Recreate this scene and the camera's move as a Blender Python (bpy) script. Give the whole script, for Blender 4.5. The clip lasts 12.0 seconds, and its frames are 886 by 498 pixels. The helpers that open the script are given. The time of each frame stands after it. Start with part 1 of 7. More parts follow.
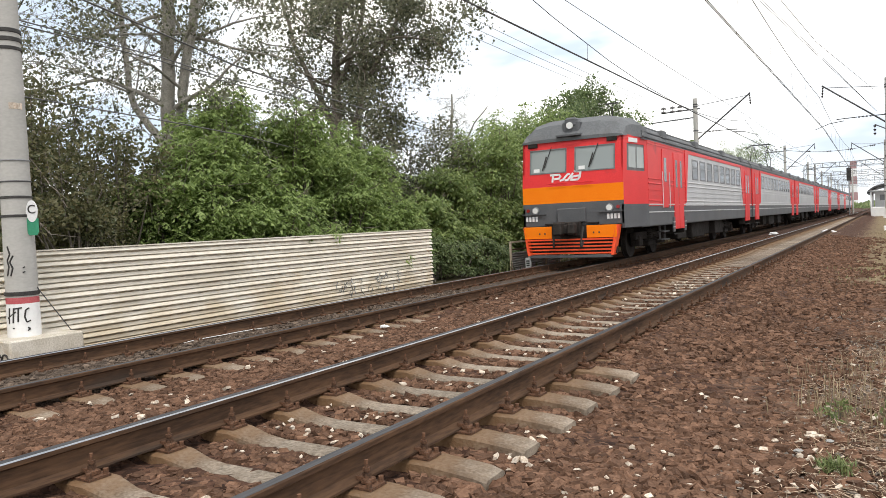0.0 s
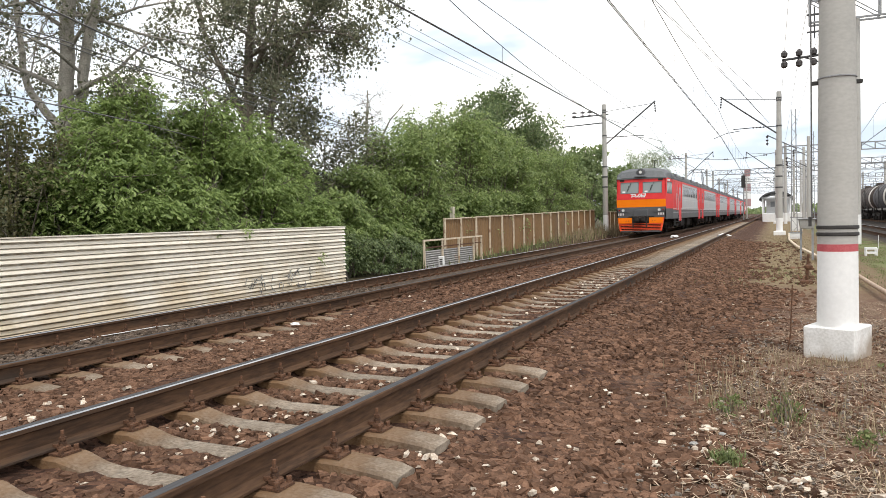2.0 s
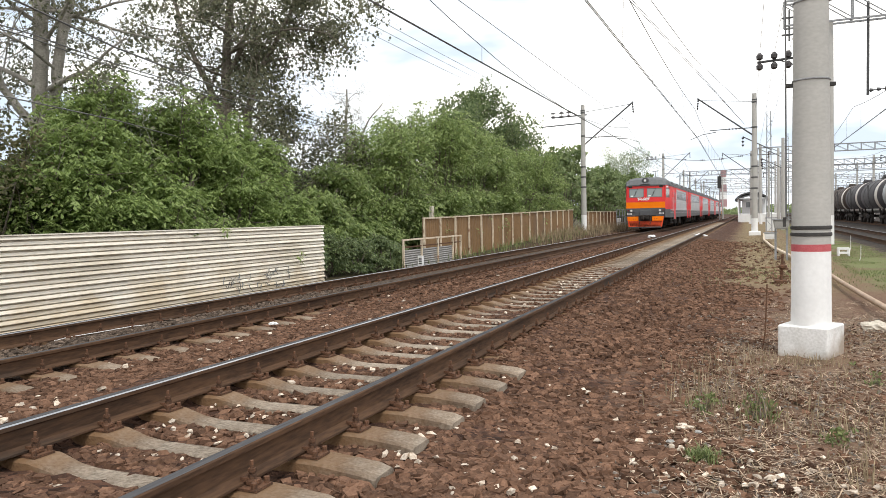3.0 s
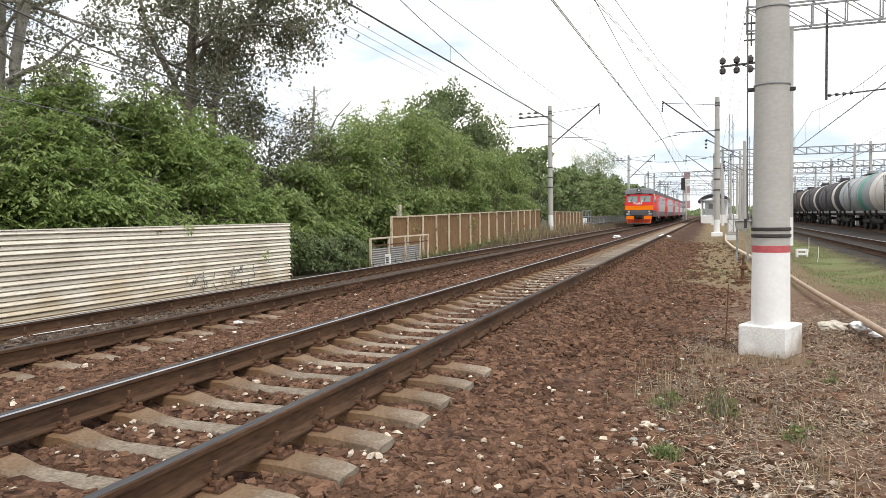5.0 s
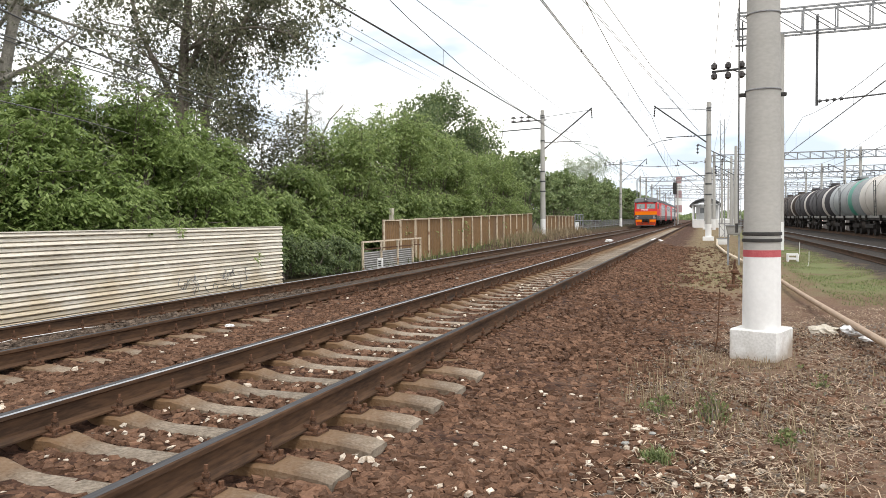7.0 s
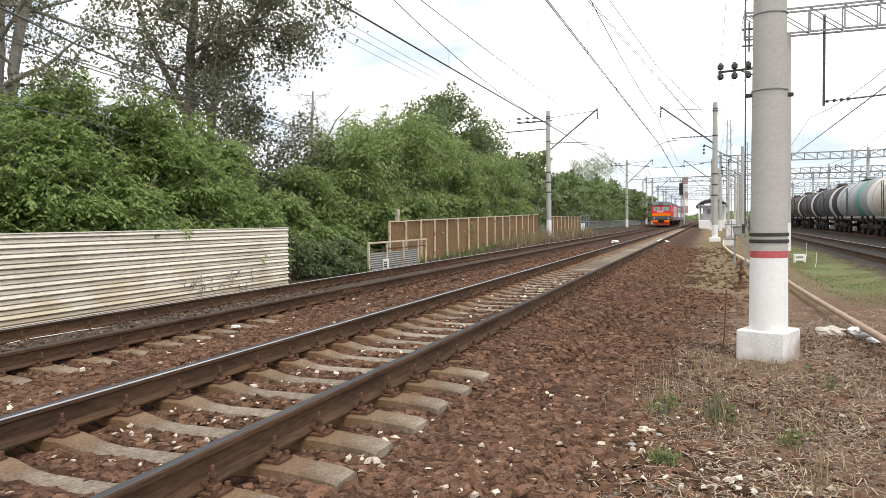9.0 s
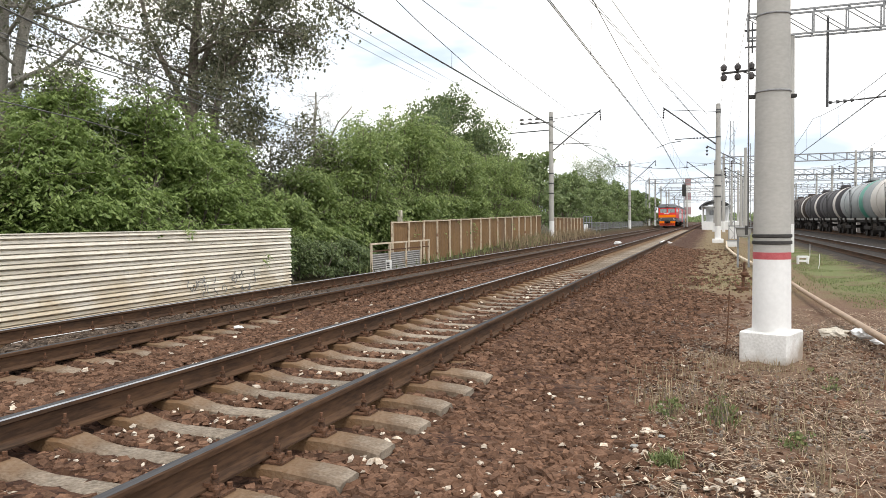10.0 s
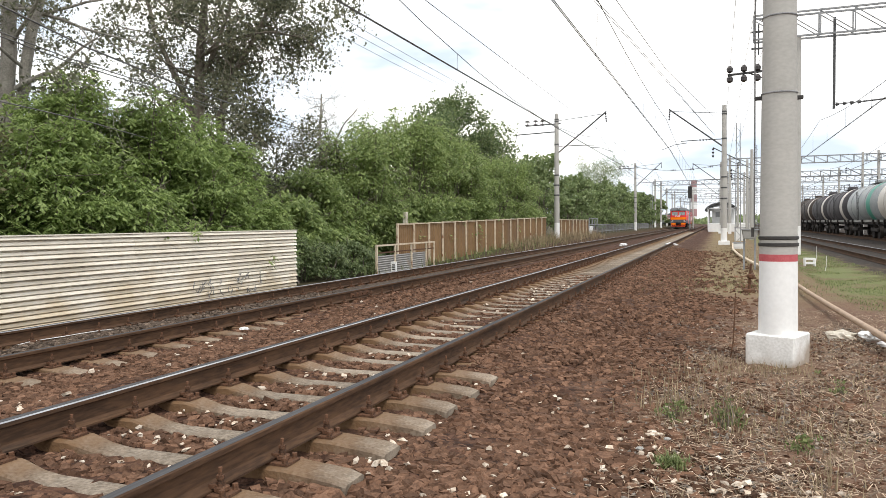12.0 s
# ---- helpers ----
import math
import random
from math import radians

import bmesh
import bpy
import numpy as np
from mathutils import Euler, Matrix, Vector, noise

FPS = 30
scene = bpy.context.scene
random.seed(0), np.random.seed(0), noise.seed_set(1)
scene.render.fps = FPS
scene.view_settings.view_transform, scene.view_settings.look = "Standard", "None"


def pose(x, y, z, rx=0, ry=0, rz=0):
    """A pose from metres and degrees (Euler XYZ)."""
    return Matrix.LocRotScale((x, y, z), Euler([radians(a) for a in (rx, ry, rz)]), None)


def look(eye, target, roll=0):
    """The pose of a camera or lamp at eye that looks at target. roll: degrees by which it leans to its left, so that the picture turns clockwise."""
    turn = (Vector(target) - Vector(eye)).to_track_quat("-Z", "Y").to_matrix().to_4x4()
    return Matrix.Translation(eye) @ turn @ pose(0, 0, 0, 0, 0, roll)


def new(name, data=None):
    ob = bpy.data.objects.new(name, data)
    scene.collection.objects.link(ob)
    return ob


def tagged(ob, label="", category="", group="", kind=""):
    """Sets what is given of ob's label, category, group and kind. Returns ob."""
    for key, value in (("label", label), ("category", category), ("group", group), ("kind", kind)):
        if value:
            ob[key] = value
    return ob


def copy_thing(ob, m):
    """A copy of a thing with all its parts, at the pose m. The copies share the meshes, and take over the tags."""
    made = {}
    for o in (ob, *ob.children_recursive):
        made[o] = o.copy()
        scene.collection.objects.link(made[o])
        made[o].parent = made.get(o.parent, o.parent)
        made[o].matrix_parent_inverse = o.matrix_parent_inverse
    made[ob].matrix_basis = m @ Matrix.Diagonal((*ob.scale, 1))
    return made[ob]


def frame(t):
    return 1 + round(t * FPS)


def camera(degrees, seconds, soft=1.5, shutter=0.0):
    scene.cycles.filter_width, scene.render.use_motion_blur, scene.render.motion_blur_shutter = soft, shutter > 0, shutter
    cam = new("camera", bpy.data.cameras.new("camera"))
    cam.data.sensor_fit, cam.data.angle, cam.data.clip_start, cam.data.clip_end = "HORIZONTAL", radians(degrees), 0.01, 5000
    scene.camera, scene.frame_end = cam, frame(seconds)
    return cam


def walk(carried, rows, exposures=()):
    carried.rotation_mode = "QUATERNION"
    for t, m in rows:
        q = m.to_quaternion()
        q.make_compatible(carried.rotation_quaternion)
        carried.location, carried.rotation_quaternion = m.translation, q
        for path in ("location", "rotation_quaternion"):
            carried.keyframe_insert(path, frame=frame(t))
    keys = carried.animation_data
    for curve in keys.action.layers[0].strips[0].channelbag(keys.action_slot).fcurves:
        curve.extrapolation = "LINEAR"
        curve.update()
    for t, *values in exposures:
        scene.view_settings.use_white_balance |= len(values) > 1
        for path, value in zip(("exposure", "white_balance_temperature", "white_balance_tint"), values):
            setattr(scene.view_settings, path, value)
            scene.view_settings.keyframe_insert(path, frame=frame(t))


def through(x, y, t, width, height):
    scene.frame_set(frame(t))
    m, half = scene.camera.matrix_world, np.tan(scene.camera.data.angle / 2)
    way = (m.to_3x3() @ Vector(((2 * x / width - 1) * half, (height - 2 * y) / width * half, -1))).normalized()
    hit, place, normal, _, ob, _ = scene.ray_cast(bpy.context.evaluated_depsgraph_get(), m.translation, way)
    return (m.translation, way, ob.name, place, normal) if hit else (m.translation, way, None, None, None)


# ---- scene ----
# ---------- camera and its way ----------
cam = camera(62.58, 12.0, 0.75)
EYE_Z = 1.368
walk(cam, [
    (0.0, pose(0, 0, EYE_Z, 88.054, 2.538, 31.117)),
    (0.5, pose(0, 0, EYE_Z, 88.015, 2.076, 28.70)),
    (1.0, pose(0, 0, EYE_Z, 87.807, 1.948, 26.977)),
    (1.5, pose(0, 0, EYE_Z, 87.692, 1.665, 25.696)),
    (2.0, pose(0, 0, EYE_Z, 87.660, 1.400, 24.363)),
    (2.5, pose(0, 0, EYE_Z, 87.652, 1.258, 23.181)),
    (3.0, pose(0, 0, EYE_Z, 87.577, 1.226, 22.735)),
    (5.0, pose(0, 0, EYE_Z, 87.458, 0.774, 20.183)),
    (5.5, pose(0, 0, EYE_Z, 87.518, 0.748, 19.890)),
    (6.0, pose(0, 0, EYE_Z, 87.612, 0.635, 19.727)),
    (6.5, pose(0, 0, EYE_Z, 87.691, 0.600, 19.607)),
    (7.0, pose(0, 0, EYE_Z, 87.735, 0.595, 19.598)),
    (9.0, pose(0, 0, EYE_Z, 87.816, 0.641, 20.046)),
    (9.5, pose(0, 0, EYE_Z, 87.837, 0.585, 20.159)),
    (10.0, pose(0, 0, EYE_Z, 87.896, 0.570, 20.254)),
    (10.5, pose(0, 0, EYE_Z, 87.926, 0.564, 20.368)),
    (11.0, pose(0, 0, EYE_Z, 87.987, 0.525, 20.482)),
    (11.5, pose(0, 0, EYE_Z, 88.011, 0.528, 20.566)),
    (12.0, pose(0, 0, EYE_Z, 88.040, 0.539, 20.675)),
])

# ---------- sky and sun: bright overcast ----------
world = bpy.data.worlds.new("world")
scene.world = world
world.use_nodes = True
wn, wl = world.node_tree.nodes, world.node_tree.links
wn.clear()
SUN_EL, SUN_AZ = radians(61), radians(138)
w_out = wn.new("ShaderNodeOutputWorld")
w_bg = wn.new("ShaderNodeBackground")
w_sky = wn.new("ShaderNodeTexSky")
w_sky.sky_type, w_sky.sun_disc = "NISHITA", False
w_sky.sun_elevation, w_sky.sun_rotation = SUN_EL, SUN_AZ
w_sky.air_density, w_sky.dust_density = 1.0, 2.0
w_geo = wn.new("ShaderNodeTexCoord")
w_map = wn.new("ShaderNodeMapping")
w_map.inputs["Scale"].default_value = (1.0, 1.0, 3.2)
w_noise = wn.new("ShaderNodeTexNoise")
w_noise.inputs["Scale"].default_value = 2.3
w_noise.inputs["Detail"].default_value = 5
w_ramp = wn.new("ShaderNodeValToRGB")
w_ramp.color_ramp.elements[0].position, w_ramp.color_ramp.elements[0].color = 0.4, (4.7, 5.35, 6.2, 1)
w_ramp.color_ramp.elements[1].position, w_ramp.color_ramp.elements[1].color = 0.58, (11.3, 10.9, 10.3, 1)
w_mix = wn.new("ShaderNodeMix")
w_mix.data_type = "RGBA"
w_mix.inputs["Factor"].default_value = 0.9
wl.new(w_geo.outputs["Generated"], w_map.inputs["Vector"])
wl.new(w_map.outputs["Vector"], w_noise.inputs["Vector"])
wl.new(w_noise.outputs["Fac"], w_ramp.inputs["Fac"])
wl.new(w_sky.outputs["Color"], w_mix.inputs[6])
wl.new(w_ramp.outputs["Color"], w_mix.inputs[7])
wl.new(w_mix.outputs[2], w_bg.inputs["Color"])
w_bg.inputs["Strength"].default_value = 0.15
wl.new(w_bg.outputs["Background"], w_out.inputs["Surface"])
sun = new("sun", bpy.data.lights.new("sun", "SUN"))
sun.data.energy, sun.data.angle, sun.data.color = 1.5, radians(10), (1.0, 0.96, 0.9)
sun.matrix_world = look((0, 0, 30), (-11, 12, 0))
scene.view_settings.exposure = 0.29
# ---------- materials ----------
def surface(name, a, b, scale=3.0, fine=40.0, rough=0.8, bump=0.3, metal=0.0, depth=0.01, c=None, cover=0.5, island=0.0, objvar=0.0, stretch=None):
    """Two tones mixed by noise at two scales, a third tone c in patches, fine relief."""
    m = bpy.data.materials.new(name)
    m.use_nodes = True
    n, l = m.node_tree.nodes, m.node_tree.links
    bsdf = n["Principled BSDF"]
    co = n.new("ShaderNodeTexCoord")
    vec = co.outputs["Object"]
    if stretch:
        mp = n.new("ShaderNodeMapping")
        mp.inputs["Scale"].default_value = stretch
        l.new(vec, mp.inputs["Vector"])
        vec = mp.outputs["Vector"]
    def noise_node(s, d):
        q = n.new("ShaderNodeTexNoise")
        q.inputs["Scale"].default_value, q.inputs["Detail"].default_value = s, d
        l.new(vec, q.inputs["Vector"])
        return q.outputs["Fac"]
    big, small = noise_node(scale, 5), noise_node(fine, 4)
    add = n.new("ShaderNodeMath")
    add.operation = "ADD"
    l.new(big, add.inputs[0])
    l.new(small, add.inputs[1])
    ramp = n.new("ShaderNodeMapRange")
    ramp.inputs[1].default_value, ramp.inputs[2].default_value = 0.75, 1.25
    l.new(add.outputs[0], ramp.inputs[0])
    mix = n.new("ShaderNodeMix")
    mix.data_type = "RGBA"
    mix.inputs[6].default_value, mix.inputs[7].default_value = (*a, 1), (*b, 1)
    l.new(ramp.outputs[0], mix.inputs[0])
    col = mix.outputs[2]
    if c:
        patch = noise_node(scale * 0.6 + 0.13, 6)
        r2 = n.new("ShaderNodeMapRange")
        r2.inputs[1].default_value, r2.inputs[2].default_value = 1 - cover, 1 - cover + 0.12
        l.new(patch, r2.inputs[0])
        m2 = n.new("ShaderNodeMix")
        m2.data_type = "RGBA"
        m2.inputs[7].default_value = (*c, 1)
        l.new(r2.outputs[0], m2.inputs[0])
        l.new(col, m2.inputs[6])
        col = m2.outputs[2]
    if island or objvar:
        if island:
            src = n.new("ShaderNodeNewGeometry").outputs["Random Per Island"]
        else:
            src = n.new("ShaderNodeObjectInfo").outputs["Random"]
        amount = island or objvar
        r3 = n.new("ShaderNodeMapRange")
        r3.inputs[3].default_value, r3.inputs[4].default_value = 1 - amount, 1 + amount
        l.new(src, r3.inputs[0])
        hv = n.new("ShaderNodeHueSaturation")
        l.new(r3.outputs[0], hv.inputs["Value"])
        l.new(col, hv.inputs["Color"])
        col = hv.outputs["Color"]
    l.new(col, bsdf.inputs["Base Color"])
    bsdf.inputs["Roughness"].default_value, bsdf.inputs["Metallic"].default_value = rough, metal
    if rough >= 0.85:
        bsdf.inputs["Specular IOR Level"].default_value = 0.15
    if bump:
        bp = n.new("ShaderNodeBump")
        bp.inputs["Strength"].default_value, bp.inputs["Distance"].default_value = bump, depth
        l.new(small, bp.inputs["Height"])
        l.new(bp.outputs["Normal"], bsdf.inputs["Normal"])
    return m


def leaf_material(name, a, b, through=0.35, rough=0.5):
    m = bpy.data.materials.new(name)
    m.use_nodes = True
    n, l = m.node_tree.nodes, m.node_tree.links
    bsdf, out = n["Principled BSDF"], n["Material Output"]
    geo = n.new("ShaderNodeNewGeometry")
    mix = n.new("ShaderNodeMix")
    mix.data_type = "RGBA"
    mix.inputs[6].default_value, mix.inputs[7].default_value = (*a, 1), (*b, 1)
    l.new(geo.outputs["Random Per Island"], mix.inputs[0])
    l.new(mix.outputs[2], bsdf.inputs["Base Color"])
    bsdf.inputs["Roughness"].default_value = rough
    tr = n.new("ShaderNodeBsdfTranslucent")
    l.new(mix.outputs[2], tr.inputs["Color"])
    ms = n.new("ShaderNodeMixShader")
    ms.inputs[0].default_value = through
    l.new(bsdf.outputs[0], ms.inputs[1])
    l.new(tr.outputs[0], ms.inputs[2])
    l.new(ms.outputs[0], out.inputs["Surface"])
    return m


def glass_material(name, color, rough=0.05):
    m = bpy.data.materials.new(name)
    m.use_nodes = True
    b = m.node_tree.nodes["Principled BSDF"]
    b.inputs["Base Color"].default_value = (*color, 1)
    b.inputs["Roughness"].default_value = rough
    b.inputs["IOR"].default_value = 1.5
    b.inputs["Specular IOR Level"].default_value = 0.7
    return m


M_BALLAST = surface("ballast_stone", (0.086, 0.047, 0.03), (0.176, 0.099, 0.063), 9, 60, 0.92, 0.4, island=0.42)
M_BALLAST_OILY = surface("oily_ballast_stone", (0.055, 0.04, 0.03), (0.165, 0.122, 0.092), 9, 60, 0.85, 0.5, island=0.5)
M_STONE_PALE = surface("pale_stone", (0.4, 0.31, 0.23), (0.7, 0.62, 0.52), 12, 70, 0.85, 0.4, island=0.3)
M_STONE_GREY = surface("grey_stone", (0.1, 0.08, 0.068), (0.3, 0.26, 0.22), 12, 70, 0.85, 0.4, island=0.3)
M_SLEEPER = surface("sleeper_concrete", (0.13, 0.105, 0.08), (0.36, 0.3, 0.235), 4, 45, 0.9, 0.8, c=(0.14, 0.1, 0.07), cover=0.42, objvar=0.22)


def rust_stain(m):
    """Rust run-off spread over the rail seats of the sleepers, with a ragged edge."""
    n, l = m.node_tree.nodes, m.node_tree.links
    bsdf = n["Principled BSDF"]
    old = bsdf.inputs["Base Color"].links[0].from_socket
    sep = n.new("ShaderNodeSeparateXYZ")
    co = n.new("ShaderNodeTexCoord")
    l.new(co.outputs["Object"], sep.inputs[0])
    def op(kind, a, b=None):
        q = n.new("ShaderNodeMath")
        q.operation = kind
        for k, v in enumerate((a, b)):
            if isinstance(v, (int, float)):
                q.inputs[k].default_value = v
            elif v is not None:
                l.new(v, q.inputs[k])
        return q.outputs[0]
    d = op("ABSOLUTE", op("SUBTRACT", op("ABSOLUTE", sep.outputs[0]), 0.8))
    ns = n.new("ShaderNodeTexNoise")
    ns.inputs["Scale"].default_value, ns.inputs["Detail"].default_value = 7, 5
    l.new(co.outputs["Object"], ns.inputs["Vector"])
    edge = op("ADD", d, op("MULTIPLY", op("SUBTRACT", ns.outputs["Fac"], 0.5), 0.5))
    r = n.new("ShaderNodeMapRange")
    r.inputs[1].default_value, r.inputs[2].default_value, r.inputs[3].default_value, r.inputs[4].default_value = 0.14, 0.58, 0.9, 0.0
    l.new(edge, r.inputs[0])
    mx = n.new("ShaderNodeMix")
    mx.data_type = "RGBA"
    mx.inputs[7].default_value = (0.17, 0.094, 0.045, 1)
    l.new(r.outputs[0], mx.inputs[0])
    l.new(old, mx.inputs[6])
    l.new(mx.outputs[2], bsdf.inputs["Base Color"])


rust_stain(M_SLEEPER)
M_RAIL = surface("rail_web_rust", (0.05, 0.03, 0.02), (0.118, 0.066, 0.038), 6, 50, 0.86, 0.25, metal=0.0, c=(0.048, 0.036, 0.029), cover=0.4, stretch=(1, 0.15, 1))
M_RAIL_TOP = surface("rail_head_steel", (0.035, 0.035, 0.038), (0.09, 0.088, 0.09), 3, 60, 0.86, 0.05, metal=0.0, stretch=(1, 0.05, 1))
M_RAIL_SHINE = surface("rail_running_edge", (0.3, 0.305, 0.32), (0.48, 0.485, 0.5), 3, 60, 0.3, 0.03, metal=0.9, stretch=(1, 0.05, 1))
M_RUST = surface("rusty_iron", (0.06, 0.036, 0.025), (0.17, 0.088, 0.052), 20, 90, 0.85, 0.4)
M_CONCRETE = surface("pole_concrete", (0.4, 0.388, 0.36), (0.475, 0.46, 0.43), 1.4, 24, 0.85, 0.08, c=(0.36, 0.345, 0.315), cover=0.36, stretch=(0.8, 0.8, 1.7))
M_CONCRETE_OLD = surface("old_concrete", (0.26, 0.25, 0.23), (0.4, 0.38, 0.35), 3, 45, 0.9, 0.35, c=(0.2, 0.18, 0.15), cover=0.42)
M_WHITEWASH = surface("whitewash", (0.77, 0.765, 0.75), (0.85, 0.845, 0.83), 3, 22, 0.8, 0.1, c=(0.62, 0.59, 0.54), cover=0.3)
M_RED_BAND = surface("red_band_paint", (0.42, 0.07, 0.08), (0.52, 0.12, 0.13), 8, 60, 0.7, 0.2)
M_BLACK = surface("black_strap", (0.02, 0.02, 0.02), (0.05, 0.045, 0.04), 10, 60, 0.7, 0.2)
M_STEEL = surface("galvanised_steel", (0.2, 0.205, 0.21), (0.34, 0.345, 0.35), 6, 60, 0.6, 0.15, metal=0.3)
M_STEEL_DARK = surface("dark_steel", (0.05, 0.05, 0.052), (0.1, 0.1, 0.1), 6, 60, 0.6, 0.2, metal=0.2)
M_WIRE = surface("wire_copper_grey", (0.09, 0.09, 0.09), (0.16, 0.155, 0.15), 4, 30, 0.6, 0.0)
M_INSULATOR = surface("insulator_glaze", (0.04, 0.034, 0.034), (0.07, 0.06, 0.058), 6, 60, 0.25, 0.0)
M_FENCE = surface("cream_sheet_paint", (0.7, 0.645, 0.535), (0.86, 0.8, 0.685), 1.6, 26, 0.6, 0.12, c=(0.64, 0.575, 0.46), cover=0.42, objvar=0.05, stretch=(1, 0.35, 1))


def low_stain(m, colour, z0, z1, amount):
    """Yellow-brown splash stains that climb ragged from the foot of a sheet."""
    n, l = m.node_tree.nodes, m.node_tree.links
    bsdf = n["Principled BSDF"]
    old = bsdf.inputs["Base Color"].links[0].from_socket
    co = n.new("ShaderNodeTexCoord")
    sep = n.new("ShaderNodeSeparateXYZ")
    l.new(co.outputs["Object"], sep.inputs[0])
    ns = n.new("ShaderNodeTexNoise")
    ns.inputs["Scale"].default_value, ns.inputs["Detail"].default_value = 1.3, 7
    l.new(n.new("ShaderNodeNewGeometry").outputs["Position"], ns.inputs["Vector"])
    lift = n.new("ShaderNodeMath")
    lift.operation = "MULTIPLY_ADD"
    lift.inputs[1].default_value, lift.inputs[2].default_value = -2.4, 1.2
    l.new(ns.outputs["Fac"], lift.inputs[0])
    add = n.new("ShaderNodeMath")
    l.new(sep.outputs[2], add.inputs[0])
    l.new(lift.outputs[0], add.inputs[1])
    r = n.new("ShaderNodeMapRange")
    r.inputs[1].default_value, r.inputs[2].default_value, r.inputs[3].default_value, r.inputs[4].default_value = z0, z1, amount, 0.0
    l.new(add.outputs[0], r.inputs[0])
    mx = n.new("ShaderNodeMix")
    mx.data_type = "RGBA"
    mx.inputs[7].default_value = (*colour, 1)
    l.new(r.outputs[0], mx.inputs[0])
    l.new(old, mx.inputs[6])
    l.new(mx.outputs[2], bsdf.inputs["Base Color"])


low_stain(M_FENCE, (0.58, 0.46, 0.28), -0.2, 0.35, 0.6)
M_WASH_BLOCK = surface("chipped_whitewash", (0.6, 0.59, 0.56), (0.8, 0.79, 0.77), 5, 40, 0.85, 0.2, c=(0.36, 0.33, 0.28), cover=0.36)
low_stain(M_WASH_BLOCK, (0.3, 0.22, 0.15), -0.25, 0.1, 0.75)
M_DIRTY_WASH = surface("dirty_whitewash", (0.45, 0.4, 0.32), (0.68, 0.63, 0.55), 4, 50, 0.85, 0.3, c=(0.4, 0.31, 0.2), cover=0.4)
M_FENCE_BROWN = surface("brown_sheet_rust", (0.155, 0.087, 0.036), (0.25, 0.145, 0.062), 0.9, 25, 0.8, 0.2, c=(0.16, 0.1, 0.06), cover=0.4, stretch=(1, 1, 0.3))
M_FENCE_POST = surface("pale_post_paint", (0.54, 0.43, 0.3), (0.72, 0.62, 0.48), 7, 40, 0.75, 0.2, c=(0.25, 0.11, 0.06), cover=0.42)
M_GREY_SHEET = surface("grey_sheet", (0.22, 0.215, 0.2), (0.32, 0.31, 0.285), 3, 40, 0.6, 0.15, c=(0.3, 0.22, 0.15), cover=0.35)
M_WHITE = surface("white_paint", (0.7, 0.7, 0.69), (0.8, 0.8, 0.79), 3, 40, 0.6, 0.1)
M_RED = surface("train_red_paint", (0.68, 0.02, 0.022), (0.76, 0.03, 0.03), 1.5, 30, 0.5, 0.05, c=(0.42, 0.03, 0.03), cover=0.35)
M_ORANGE = surface("train_orange_paint", (0.97, 0.215, 0.006), (1.0, 0.25, 0.01), 2, 30, 0.86, 0.05)
M_PILOT = surface("pilot_orange_red_paint", (0.86, 0.075, 0.018), (0.92, 0.11, 0.025), 3, 40, 0.5, 0.08)
M_DARKGREY = surface("train_dark_grey_paint", (0.075, 0.077, 0.082), (0.11, 0.112, 0.118), 1.2, 30, 0.55, 0.08, c=(0.12, 0.11, 0.1), cover=0.35)
M_SILVER = surface("train_silver_paint", (0.45, 0.45, 0.455), (0.56, 0.56, 0.565), 1.2, 30, 0.45, 0.05, c=(0.3, 0.29, 0.28), cover=0.35)
M_TRIM = surface("train_pale_trim", (0.55, 0.55, 0.55), (0.65, 0.65, 0.65), 2, 30, 0.45, 0.05)
M_ROOF = surface("train_roof_paint", (0.095, 0.1, 0.104), (0.15, 0.155, 0.16), 0.8, 20, 0.7, 0.1, c=(0.1, 0.095, 0.09), cover=0.4)
M_UNDER = surface("underframe_grime", (0.018, 0.016, 0.015), (0.05, 0.043, 0.038), 4, 40, 0.85, 0.3)
M_RUBBER = surface("window_seal_rubber", (0.12, 0.12, 0.12), (0.2, 0.2, 0.2), 6, 40, 0.8, 0.1)
M_GLASS = glass_material("window_glass", (0.21, 0.22, 0.225), 0.06)
# pale base colour stands in for sky reflected in the cab panes
M_GLASS_CAB = glass_material("cab_glass", (0.27, 0.3, 0.29), 0.06)
M_LENS = glass_material("lamp_lens", (0.75, 0.75, 0.72), 0.15)
M_LENS_RED = glass_material("red_lens", (0.3, 0.02, 0.02), 0.2)
M_BARK = surface("bark_grey_brown", (0.13, 0.112, 0.09), (0.27, 0.235, 0.195), 3, 35, 0.95, 0.6, depth=0.03, stretch=(1, 1, 0.25))
M_BARK_PALE = surface("bark_pale", (0.2, 0.185, 0.16), (0.42, 0.395, 0.345), 3, 30, 0.95, 0.5, depth=0.03)
M_LEAF_MAPLE = leaf_material("leaf_maple_green", (0.145, 0.215, 0.058), (0.38, 0.475, 0.165), 0.5)
M_LEAF_BUSH = leaf_material("leaf_bush_green", (0.135, 0.2, 0.058), (0.38, 0.46, 0.17), 0.5)
M_LEAF_POPLAR = leaf_material("leaf_poplar_dark", (0.07, 0.08, 0.045), (0.27, 0.27, 0.17), 0.42)
M_LEAF_DARK = leaf_material("leaf_brown_green", (0.08, 0.095, 0.04), (0.2, 0.18, 0.085), 0.4)
M_LEAF_DEEP = leaf_material("leaf_deep_green", (0.08, 0.12, 0.046), (0.24, 0.3, 0.125), 0.45)
